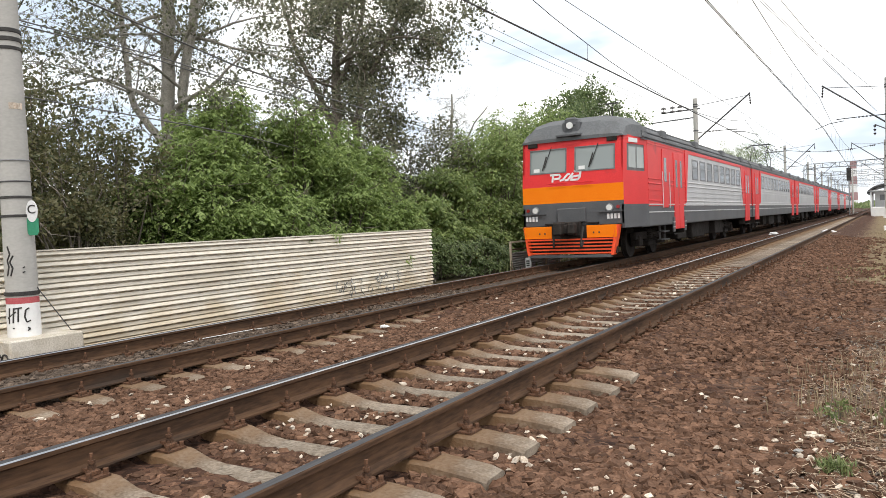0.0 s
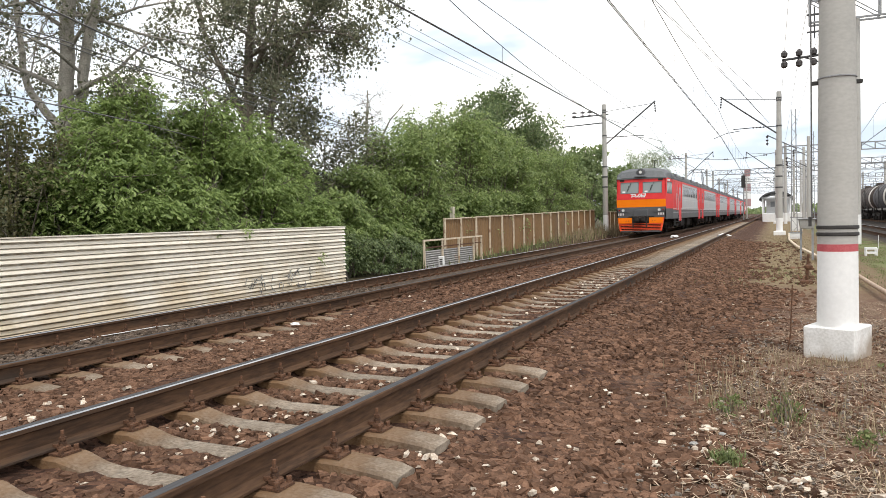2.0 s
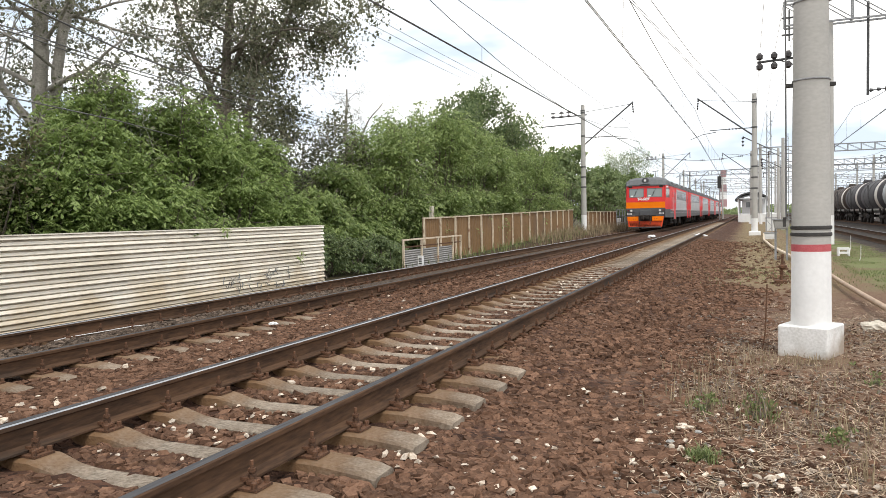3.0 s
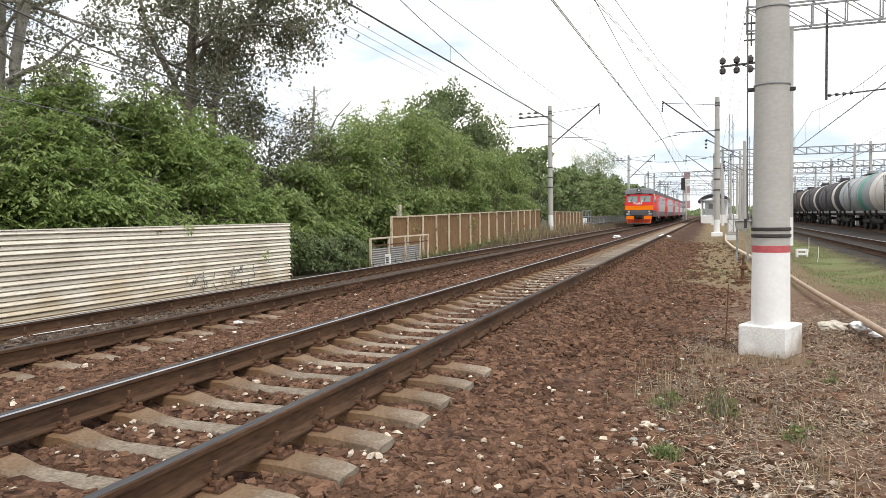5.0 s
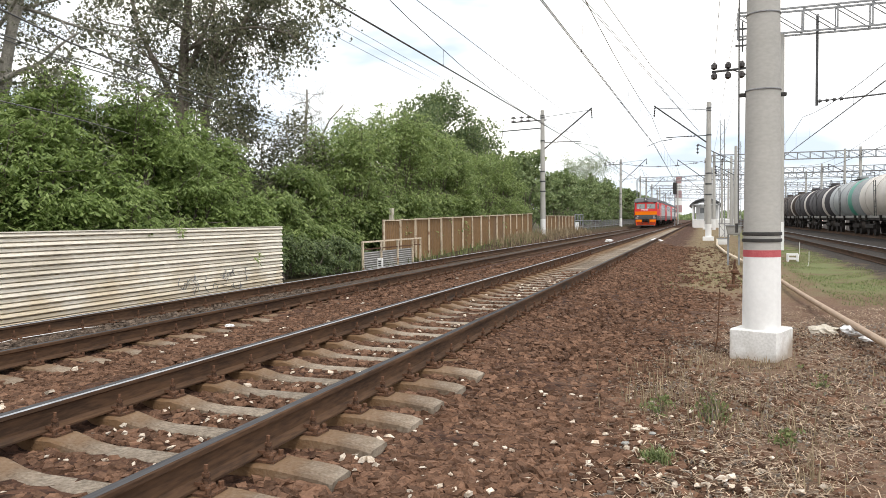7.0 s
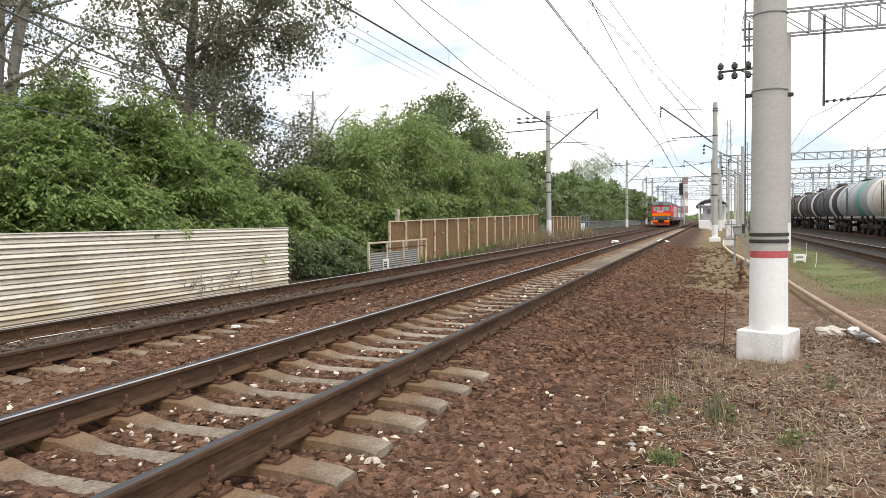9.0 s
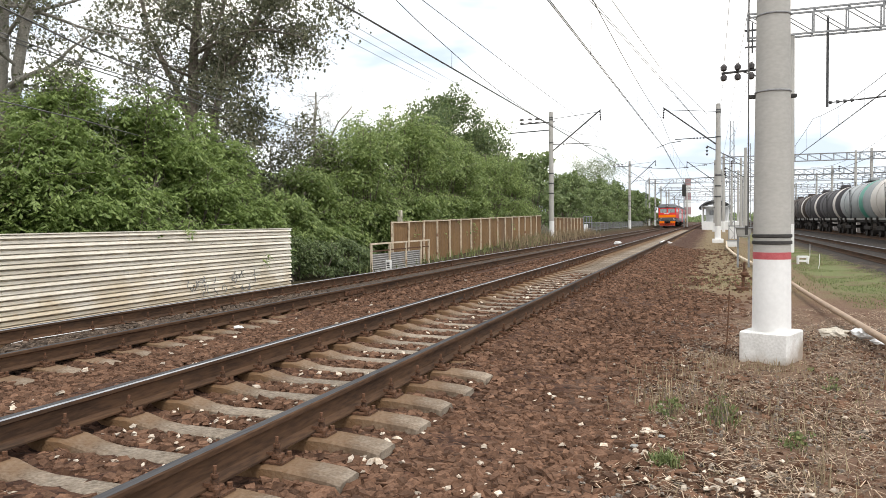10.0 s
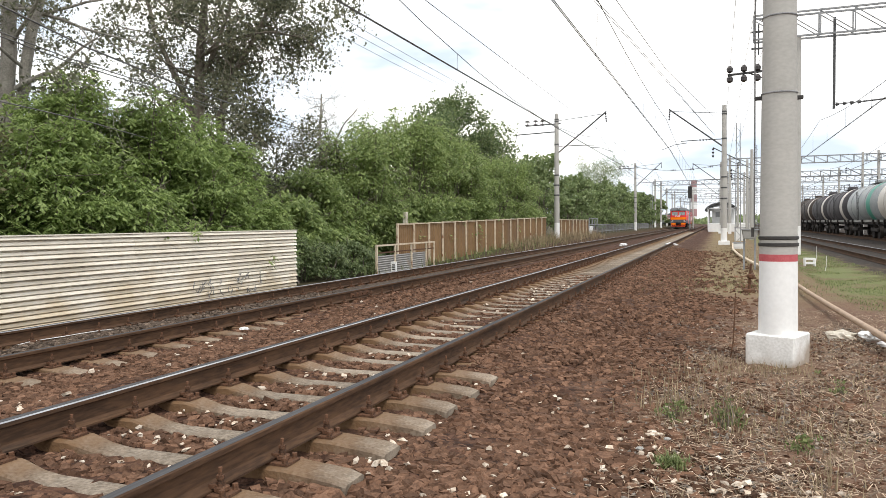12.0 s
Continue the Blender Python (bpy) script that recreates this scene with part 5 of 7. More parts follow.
    scribble([[(0.0, 0.0), (0.15, 1.0)], [(0.6, 0.05), (0.75, 1.0)], [(-0.2, 0.35), (1.0, 0.75)], [(0.8, 0.95), (1.7, 1.0)], [(1.2, 0.1), (1.3, 1.0)],
              [(2.5, 0.95), (2.1, 0.85), (1.95, 0.4), (2.15, 0.05), (2.6, 0.15)], [(0.5, -0.3), (2.5, -0.4), (2.25, -0.28)], [(2.5, -0.4), (2.2, -0.5)]], radians(-84), radians(30), 0.54, 0.2)
    scribble([[(0, 0), (0.3, 0.6), (0.1, 1.0), (0.5, 1.4), (0.2, 1.9)], [(0.5, 0), (0.8, 0.5), (0.45, 0.9), (0.9, 1.3)], [(1.9, 0.2), (2.2, 0.25)], [(1.95, 0.5), (2.2, 0.55)]], radians(-80), radians(30), 1.15, 0.2)
    # looped scrawl on the face of the block
    bm = bmesh.new()
    for cx, cz, rr_, flat_ in ((0.1, 0.12, 0.12, 0.8), (0.12, 0.14, 0.05, 1.0), (0.3, 0.1, 0.08, 1.2)):
        ring = [(cx + rr_ * math.cos(a), -0.425, cz + rr_ * flat_ * math.sin(a)) for a in np.linspace(0.4, 6.2, 14)]
        for a, b in zip(ring, ring[1:]):
            tube(bm, a, b, 0.012, n=4)
    for k in range(4):
        tube(bm, (-0.02 + 0.09 * k, -0.425, -0.06), (0.0 + 0.09 * k, -0.425, 0.03), 0.01, n=4)
    part("scribble", bm, M_BLACK, root, "black sprayed scribble")
    # guy wire down to the ground behind the rail
    bm = bmesh.new()
    tube(bm, (0.15, 0.1, 1.0), (0.1, 0.8, 0.02), 0.007, n=5)
    part("guy_wire", bm, M_STEEL_DARK, root)


left_pole()


def insulator_string(bm, p0, p1, n=4, r=0.09):
    p0, p1 = Vector(p0), Vector(p1)
    d = p1 - p0
    tube(bm, p0, p1, 0.02, n=5)
    for k in range(n):
        c = p0 + d * (k + 0.5) / n
        u = d.normalized() * min(0.05, d.length / n * 0.35)
        tube(bm, c - u, c + u, r, r * 0.6, n=8)


def mast(x, y, h, side, base=0.0, feeders=True, name_label="slim concrete catenary mast with a raked cantilever"):
    """side: +1 if the track lies to the right of the mast, -1 to the left."""
    z0 = float(ground_z(x, y)) + base
    root = empty("catenary_mast", name_label, "mast", (x, y, z0), "catenary masts along the line")
    bm = bmesh.new()
    lathe(bm, (0, 0, 0), [(0.2, -0.4), (0.198, 0), (0.195, 1.1)], 16)
    part("painted_foot", bm, M_WHITEWASH, root, "peeling whitewashed foot", True)
    bm = bmesh.new()
    lathe(bm, (0, 0, 0), [(0.195, 1.1), (0.14, h)], 16)
    part("shaft", bm, M_CONCRETE, root, "", True)
    for z in (h - 0.45, h - 0.6, h - 2.2, 4.4, 3.7, 3.0):
        bm = bmesh.new()
        rr = 0.21 - 0.0075 * z
        lathe(bm, (0, 0, 0), [(rr, z), (rr + 0.02, z + 0.01), (rr + 0.02, z + 0.08), (rr, z + 0.09)], 14)
        part("strap", bm, M_STEEL_DARK, root)
    s = side
    bm = bmesh.new()
    tube(bm, (s * 0.12, 0, 6.3 - z0), (s * 3.45, 0, h - 0.05), 0.05, n=6)
    part("cantilever_strut", bm, M_STEEL_DARK, root, "raked steel strut")
    bm = bmesh.new()
    tube(bm, (s * 0.1, 0, h - 0.5), (s * 3.3, 0, h - 0.2), 0.02, n=5)
    part("tie_rod", bm, M_STEEL_DARK, root)
    bm = bmesh.new()
    insulator_string(bm, (s * 3.4, 0, h - 0.15), (s * 3.45, 0, h - 0.8), 4, 0.065)
    part("hanging_insulator", bm, M_INSULATOR, root)
    bm = bmesh.new()
    insulator_string(bm, (s * 0.8, 0, 6.75 - z0), (s * 1.6, 0, 6.75 - z0), 4, 0.06)
    part("arm_insulator", bm, M_INSULATOR, root)
    bm = bmesh.new()
    tube(bm, (s * 0.1, 0, 6.75 - z0), (s * 0.8, 0, 6.75 - z0), 0.03, n=5)
    part("arm_stub", bm, M_STEEL_DARK, root)
    bm = bmesh.new()
    tube(bm, (s * 1.6, 0, 6.75 - z0), (s * 2.7, 0, 6.72 - z0), 0.03, n=5)
    part("registration_tube", bm, M_STEEL_DARK, root)
    bm = bmesh.new()
    tube(bm, (s * 2.3, 0, 6.6 - z0), (s * 3.1, 0, 6.5 - z0), 0.025, n=5)
    tube(bm, (s * 3.1, 0, 6.5 - z0), (s * 3.9, 0, 6.2 - z0), 0.02, n=5)
    part("registration_arm", bm, M_STEEL_DARK, root)
    if feeders:
        bm = bmesh.new()
        tube(bm, (-s * 2.2, 0, h - 0.75), (s * 0.3, 0, h - 0.7), 0.045, n=6)
        part("cross_arm", bm, M_STEEL_DARK, root)
        for k in (1.0, 1.5, 2.1):
            bm = bmesh.new()
            insulator_string(bm, (-s * k, 0, h - 0.82), (-s * k, 0, h - 0.3), 2, 0.2)
            part("pin_insulator", bm, M_INSULATOR, root)
    return root


m1 = mast(-10.65, 51.0, 8.75, 1)
bm_arm = bmesh.new()
tube(bm_arm, (-2.9, 0, 7.4), (0.1, 0, 7.5), 0.04, n=6)
tube(bm_arm, (-2.9, 0, 7.4), (-2.95, 0, 6.8), 0.025, n=5)
part("side_bracket", bm_arm, M_STEEL_DARK, m1)
for yy in (103.0, 151.0, 200.0):
    mast(-10.65, yy, 9.2, 1, feeders=yy < 120)
for yy in (51.2, 99.5, 148.0):
    mast(0.35, yy, 9.1, -1, feeders=False, name_label="concrete catenary mast on a white block")
    bm = bmesh.new()
    box(bm, 0.35 - 0.35, 0.35 + 0.35, yy - 0.35, yy + 0.35, -0.4, 0.1, 0.03)
    tagged(part("foundation_block", bm, M_WHITEWASH), "whitewashed concrete foundation block", "foundation block")


# ---------- gantries over the yard ----------
def gantry(y, x0, x1, z, columns, depth=0.85):
    root = empty("gantry", "galvanised lattice gantry beam across the yard tracks", "gantry", (0, y, 0), "yard gantries")
    bm = bmesh.new()
    for dy in (-0.3, 0.3):
        for zz in (z, z - depth):
            box(bm, x0, x1, dy - 0.04, dy + 0.04, zz - 0.04, zz + 0.04)
        x, k = x0, 0
        while x < x1 - 0.1:
            w = min(1.35, x1 - x)
            box(bm, x - 0.03, x + 0.03, dy - 0.03, dy + 0.03, z - depth, z)
            a, b = (z - 0.04, z - depth + 0.04)
            tube(bm, (x, dy, a), (x + w, dy, b), 0.03, n=4)
            x += w
            k += 1
    part("beam", bm, M_STEEL, root, "galvanised lattice beam")
    for cx in columns:
        bm = bmesh.new()
        zb = float(ground_z(cx, y))
        lathe(bm, (cx, 0, 0), [(0.2, zb - 0.3), (0.19, zb + 1.3)], 14)
        part("painted_foot", bm, M_WHITEWASH, root, "", True)
        bm = bmesh.new()
        lathe(bm, (cx, 0, 0), [(0.19, zb + 1.3), (0.15, z - depth + 0.02 if y < 50 else z + 0.4)], 14)
        part("column", bm, M_CONCRETE, root, "", True)
    return root


g1 = gantry(36.6, 1.5, 45.4, 10.67, (3.31, 23.3, 44.7), 1.07)
bm = bmesh.new()
tube(bm, (0.3, 0, 6.75), (2.4, 0, 6.85), 0.045, n=6)
tube(bm, (1.0, 0, 6.78), (2.35, 0, 6.2), 0.025, n=5)
part("cross_arm", bm, M_STEEL_DARK, g1)
for xx in (0.38, 0.86, 1.32):
    for dz in (0.18, -0.18):
        bm = bmesh.new()
        lathe(bm, (xx, 0, 6.77 + dz), [(0.04, -0.13), (0.11, -0.08), (0.12, 0.04), (0.05, 0.13)], 12)
        part("insulator", bm, M_INSULATOR, g1)
bm = bmesh.new()
box(bm, 1.1, 2.4, -0.03, 0.03, 8.2, 8.26)
box(bm, 1.1, 2.4, -0.03, 0.03, 7.6, 7.66)
tube(bm, (1.35, 0, 7.4), (1.35, 0, 8.5), 0.03, n=5)
part("side_bracket", bm, M_STEEL_DARK, g1)
for xx in (3.8, 9.4):
    bm = bmesh.new()
    tube(bm, (xx, 0, 8.5), (xx, 0, 5.3), 0.045, n=6)
    part("drop_post", bm, M_STEEL_DARK, g1)
    bm = bmesh.new()
    insulator_string(bm, (xx, 0, 5.45), (xx + 0.9, 0, 5.5), 4, 0.07)
    tube(bm, (xx + 0.9, 0, 5.5), (xx + 2.4, 0, 5.6), 0.03, n=5)
    part("registration_arm", bm, M_STEEL_DARK, g1)
# the hung parts grow with this larger gantry
for ob in g1.children:
    for v in ob.data.vertices if not ob.name.startswith(("beam", "column", "painted_foot")) else ():
        v.co = (v.co.x * 1.26, v.co.y * 1.26, 1.368 + (v.co.z - 1.368) * 1.26)
for yy, x0, x1, z in ((95.0, 1.0, 40, 8.9), (124.0, 1.0, 44, 8.9), (150.0, -12, 44, 9.4), (185.0, -12, 48, 9.2), (225.0, -13, 50, 9.4), (275.0, -13, 55, 9.4), (330.0, -14, 60, 9.6)):
    gantry(yy, x0, x1, z, [x0 + 0.3, x0 + 16, x1 - 0.3] if x0 > 0 else [x0 + 0.3, 1.5, 18, x1 - 0.3], 0.8)
# ---------- tank wagons on the siding ----------
def tank_wagon(label, shell, band, band_side, y, far_shell=None):
    root = empty("tank_wagon", label, "tank wagon", (TANK_X, y, RAIL_Z + YARD_DZ), "parked tank wagons")
    bm = bmesh.new()
    R, zc, L = 1.53, 2.42, 10.7
    n = 28
    rings = []
    for yy, rr in ((0.0, 0.35), (0.06, 0.8), (0.2, 1.2), (0.45, 1.46), (0.65, R), (L - 0.65, R), (L - 0.45, 1.46), (L - 0.2, 1.2), (L - 0.06, 0.8), (L, 0.35)):
        rings.append([bm.verts.new((rr * math.cos(2 * math.pi * i / n), yy + 0.65, zc + rr * math.sin(2 * math.pi * i / n))) for i in range(n)])
    for a, b in zip(rings, rings[1:]):
        for i in range(n):
            j = (i + 1) % n
            bm.faces.new((a[i], a[j], b[j], b[i]))
    bm.faces.new(rings[0]), bm.faces.new(rings[-1][::-1])
    part("tank", bm, shell, root, "", True)
    if band:
        bm = bmesh.new()
        y0 = (0.65 + 0.66) if band_side < 0 else (L + 0.65 - 2.1)
        k0 = [[bm.verts.new(((R + 0.012) * math.cos(2 * math.pi * i / n), yy, zc + (R + 0.012) * math.sin(2 * math.pi * i / n))) for i in range(n)] for yy in (y0, y0 + 1.4)]
        for i in range(n):
            j = (i + 1) % n
            bm.faces.new((k0[0][i], k0[0][j], k0[1][j], k0[1][i]))
        part("paint_band", bm, band, root, "", True)
    for yy in (3.2, 6.0, 8.8):
        bm = bmesh.new()
        k0 = [[bm.verts.new((q * math.cos(2 * math.pi * i / n), yy + d, zc + q * math.sin(2 * math.pi * i / n))) for i in range(n)] for d, q in ((0, R), (0, R + 0.025), (0.08, R + 0.025), (0.08, R))]
        for a, b in zip(k0, k0[1:]):
            for i in range(n):
                j = (i + 1) % n
                bm.faces.new((a[i], a[j], b[j], b[i]))
        part("hoop", bm, shell, root)
    bm = bmesh.new()
    lathe(bm, (0, 6.0, zc + R - 0.1), [(0.4, 0), (0.4, 0.35), (0.25, 0.42)], 16)
    part("dome", bm, shell, root)
    bm = bmesh.new()
    box(bm, -0.5, 0.5, 4.6, 7.4, zc + R + 0.02, zc + R + 0.06)
    for s in (-0.5, 0.5):
        tube(bm, (s, 4.6, zc + R + 0.5), (s, 7.4, zc + R + 0.5), 0.025, n=5)
        for yy in (4.6, 7.4):
            tube(bm, (s, yy, zc + R), (s, yy, zc + R + 0.5), 0.025, n=5)
    part("walkway", bm, M_STEEL_DARK, root, "walkway with rails on the tank top")
    bm = bmesh.new()
    for x in (-1.05, 1.05):
        box(bm, x - 0.1, x + 0.1, 0.0, 12.0, 1.0, 1.28)
    for yy in (0.0, 1.6, 5.7, 9.9, 11.8):
        box(bm, -1.3, 1.3, yy, yy + 0.25, 0.95, 1.3)
    part("underframe", bm, M_UNDER, root, "black wagon underframe")
    for x in (-1.17, 1.17):
        bm = bmesh.new()
        box(bm, x - 0.02, x + 0.02, 0.0, 12.05, 1.14, 1.29)
        part("side_sill", bm, M_GREY_SHEET, root, "dusty pale grey sill along the underframe")
    for yy in (2.2, 9.8):
        bm = bmesh.new()
        for s in (-1, 1):
            box(bm, s * 1.0 - 0.1, s * 1.0 + 0.1, yy - 1.2, yy + 1.2, 0.45, 0.72, 0.04)
            for dy in (-0.92, 0.92):
                tube(bm, (s * 0.73, yy + dy, 0.47), (s * 0.95, yy + dy, 0.47), 0.47, n=18)
        box(bm, -1.05, 1.05, yy - 0.2, yy + 0.2, 0.5, 0.7)
        part("bogie", bm, M_UNDER, root)
    bm = bmesh.new()
    for dx in (-0.25, 0.25):
        tube(bm, (-1.5 + 0.0, 6 + dx, 1.25), (-1.56, 6 + dx, 3.4), 0.025, n=5)
    for k in range(6):
        tube(bm, (-1.53, 5.75, 1.5 + 0.32 * k), (-1.53, 6.25, 1.5 + 0.32 * k), 0.018, n=5)
    part("ladder", bm, M_STEEL_DARK, root)
    return root


M_TANK_WHITE = surface("tank_white", (0.5, 0.46, 0.41), (0.62, 0.58, 0.53), 0.8, 20, 0.5, 0.05, c=(0.3, 0.26, 0.22), cover=0.36)
M_TANK_GREY = surface("tank_grey", (0.24, 0.26, 0.265), (0.34, 0.36, 0.365), 0.8, 20, 0.5, 0.05, c=(0.22, 0.21, 0.2), cover=0.4)
M_TANK_DARK = surface("tank_dark", (0.035, 0.033, 0.036), (0.075, 0.068, 0.074), 0.8, 20, 0.75, 0.05, c=(0.05, 0.04, 0.035), cover=0.4)
M_TANK_BROWN = surface("tank_brown", (0.04, 0.03, 0.026), (0.075, 0.055, 0.045), 0.8, 20, 0.75, 0.05)
M_TEAL = surface("teal_band", (0.015, 0.22, 0.155), (0.03, 0.29, 0.21), 1.5, 20, 0.5, 0.05)
tank_wagon("white tank wagon streaked with dirt", M_TANK_WHITE, None, 1, 32.2)
tank_wagon("white tank wagon streaked with dirt", M_TANK_WHITE, None, 1, 44.2)
tank_wagon("pale grey tank wagon with a teal band", M_TANK_GREY, M_TEAL, -1, 56.2)
tank_wagon("dark grey tank wagon with a white band", M_TANK_DARK, M_TANK_WHITE, -1, 68.2)
tank_wagon("dark grey tank wagon with a white band", M_TANK_DARK, M_TANK_WHITE, -1, 80.2)
tank_wagon("brown tank wagon with a white band", M_TANK_BROWN, M_TANK_WHITE, -1, 92.2)
for k in range(5):
    tank_wagon("brown tank wagon far down the siding", M_TANK_BROWN, None, 1, 104.2 + 12 * k)


# ---------- station in the distance ----------
def station_canopy():
    root = empty("platform_canopy", "dark arched platform canopy on white posts", "canopy", (0.45, 120, 0))
    bm = bmesh.new()
    prev = None
    n = 14
    arc = []
    for i in range(n + 1):
        a = math.pi * (0.12 + 0.76 * i / n)
        arc.append((2.6 * math.cos(a) * -1, 2.6 + 1.75 * math.sin(a)))
    extrude_y(bm, arc + [(x, z - 0.2) for x, z in arc[::-1]], 0, 24)
    part("roof", bm, M_STEEL_DARK, root, "dark arched roof")
    for yy in (0.5, 8, 16, 23):
        for x in (-1.9, 1.9):
            bm = bmesh.new()
            box(bm, x - 0.1, x + 0.1, yy, yy + 0.2, 0, 3.55)
            part("post", bm, M_WHITE, root)
        bm = bmesh.new()
        box(bm, -2.1, 2.1, yy, yy + 0.16, 3.3, 3.46)
        part("tie_beam", bm, M_WHITE, root)
    bm = bmesh.new()
    box(bm, -1.9, 4.6, -4, 120, -0.4, 1.05, 0.03)
    pl = part("platform", bm, M_WHITEWASH)
    pl.location = (0.45, 120, 0)
    tagged(pl, "whitewashed high platform edge", "platform", kind="structure")
    root2 = empty("platform_kiosk", "white platform kiosk with dark windows under the canopy", "kiosk", (0.6, 124, 1.05))
    bm = bmesh.new()
    box(bm, -1.6, 1.8, 0, 6, 0, 2.3, 0.03)
    part("wall", bm, M_WHITE, root2)
    for x in (-1.0, 0.4):
        bm = bmesh.new()
        box(bm, x, x + 0.8, -0.03, 0.02, 1.0, 1.8)
        part("window", bm, M_GLASS, root2)


station_canopy()


def chimney(x, y, h, r0, r1):
    root = empty("chimney", "tall chimney banded red and white far away", "chimney", (x, y, -0.2))
    # red washed out towards grey: distance haze is mixed into the colour
    m_r = surface("chimney_red_hazed", (0.34, 0.21, 0.21), (0.4, 0.26, 0.26), 0.2, 3, 0.9, 0.0)
    for k in range(6):
        bm = bmesh.new()
        f = lambda q: r0 + (r1 - r0) * q
        lathe(bm, (0, 0, 0), [(f(k / 6), h * k / 6), (f((k + 1) / 6), h * (k + 1) / 6)], 16)
        part("band", bm, m_r if k % 2 else M_WHITE, root, "red band" if k % 2 else "white band", True)


chimney(-19, 640, 36, 2.9, 2.2)


def signal(x, y):
    root = empty("light_signal", "dark railway light signal on a slim mast", "signal", (x, y, float(ground_z(x, y))))
    bm = bmesh.new()
    tube(bm, (0, 0, -0.2), (0, 0, 7.2), 0.08, n=8)
    part("post", bm, M_STEEL, root)
    bm = bmesh.new()
    box(bm, -0.3, 0.3, -0.12, 0.12, 5.1, 7.0, 0.05)
    part("head", bm, M_BLACK, root, "black signal head")
    for k in range(3):
        bm = bmesh.new()
        tube(bm, (0, -0.3, 5.3 + 0.65 * k), (0, -0.1, 5.3 + 0.65 * k), 0.16, n=12)
        part("lamp_hood", bm, M_BLACK, root)


signal(-4.2, 122)


def background_woods():
    """Far belt of trees and roofs on the horizon."""
    g = np.random.default_rng(21)
    n = 16000
    ang = g.uniform(radians(-75), radians(75), n)
    d = g.uniform(420, 520, n)
    h = 11 + 5 * np.sin(ang * 17) + 3 * np.sin(ang * 41 + 1)
    h = np.where(ang > -0.06, 0.3 * h, h)
    z = g.random(n) ** 0.8 * h
    c = np.stack([d * np.sin(ang), d * np.cos(ang), z], -1)
    v, f = leaf_quads(c, 2.6, g)
    ob = arrays("far_woods", v, f, M_LEAF_FAR)
    tagged(ob, "far belt of grey-green trees on the horizon", "woods", kind="stuff")
# ---------- thin masts that crowd the station throat ----------
def yard_mast(x, y, h, lattice):
    root = empty("yard_mast", "thin grey yard mast with a short arm", "mast", (x, y, float(ground_z(x, y))), "thin yard masts")
    bm = bmesh.new()
    if lattice:
        for a in (-0.18, 0.18):
            for b in (-0.18, 0.18):
                tube(bm, (a, b, -0.2), (a * 0.6, b * 0.6, h), 0.035, n=4)
        z = 0.0
        while z < h - 0.6:
            tube(bm, (-0.18, -0.18, z), (0.18, -0.18, z + 0.5), 0.018, n=4)
            tube(bm, (0.18, -0.18, z + 0.5), (-0.18, -0.18, z + 1.0), 0.018, n=4)
            z += 1.0
    else:
        lathe(bm, (0, 0, 0), [(0.17, -0.2), (0.12, h)], 10)
    part("shaft", bm, M_STEEL if lattice else M_CONCRETE, root)
    bm = bmesh.new()
    tube(bm, (-1.6, 0, h - 1.6), (0.2, 0, h - 2.6), 0.035, n=5)
    part("arm", bm, M_STEEL_DARK, root)
    bm = bmesh.new()
    insulator_string(bm, (-1.6, 0, h - 1.6), (-1.6, 0, h - 2.3), 3, 0.09)
    part("insulator", bm, M_INSULATOR, root)


for k, (x, y, h, lat) in enumerate(((1.25, 53.5, 8.2, True), (2.6, 66, 7.5, False), (3.4, 78, 9.0, True), (3.0, 88, 8.4, False), (2.4, 104, 9.2, False), (4.2, 112, 8.6, True), (3.6, 117, 8.8, False), 
                                  (-11.2, 136, 8.0, True), (5.3, 146, 9.2, False), (8.6, 108, 8.6, True), (14.6, 90, 8.8, False), (0.2, 172, 9.0, True), (-5.4, 176, 9.0, False), (3.2, 205, 9, True))):
    yard_mast(x, y, h, lat)


# ---------- cross-span wires and insulators of the yard ----------
def cross_span(y, z, x0, x1, sag):
    pts = [(x0 + (x1 - x0) * u, y, z - 4 * sag * u * (1 - u)) for u in np.linspace(0, 1, 15)]
    v, q = polyline_tubes([(np.array(pts), np.full(15, 0.028))], 4)
    root = empty("cross_span_wire", "cross-span wire with dark insulators", "wire", group="yard cross spans")
    arrays("wire", v, q, M_WIRE, root)
    for k in (3, 6, 9, 12):
        bm = bmesh.new()
        x, yy, zz = pts[k]
        insulator_string(bm, (x, yy, zz), (x + 0.6, yy, zz), 3, 0.12)
        part("insulator", bm, M_INSULATOR, root)


for y, z, x0, x1, sag in ((103, 8.9, -10.6, 0.3, 0.6), (110, 7.6, 1, 40, 0.25), (112, 6.8, 1, 40, 0.2), (137, 8.0, -11, 40, 0.3), (137, 7.0, -11, 40, 0.2), (165, 7.8, -11, 44, 0.3), (166, 6.6, -11, 44, 0.3), (200, 7.5, -12, 48, 0.3), (210, 6.6, -12, 48, 0.3)):
    cross_span(y, z, x0, x1, sag)
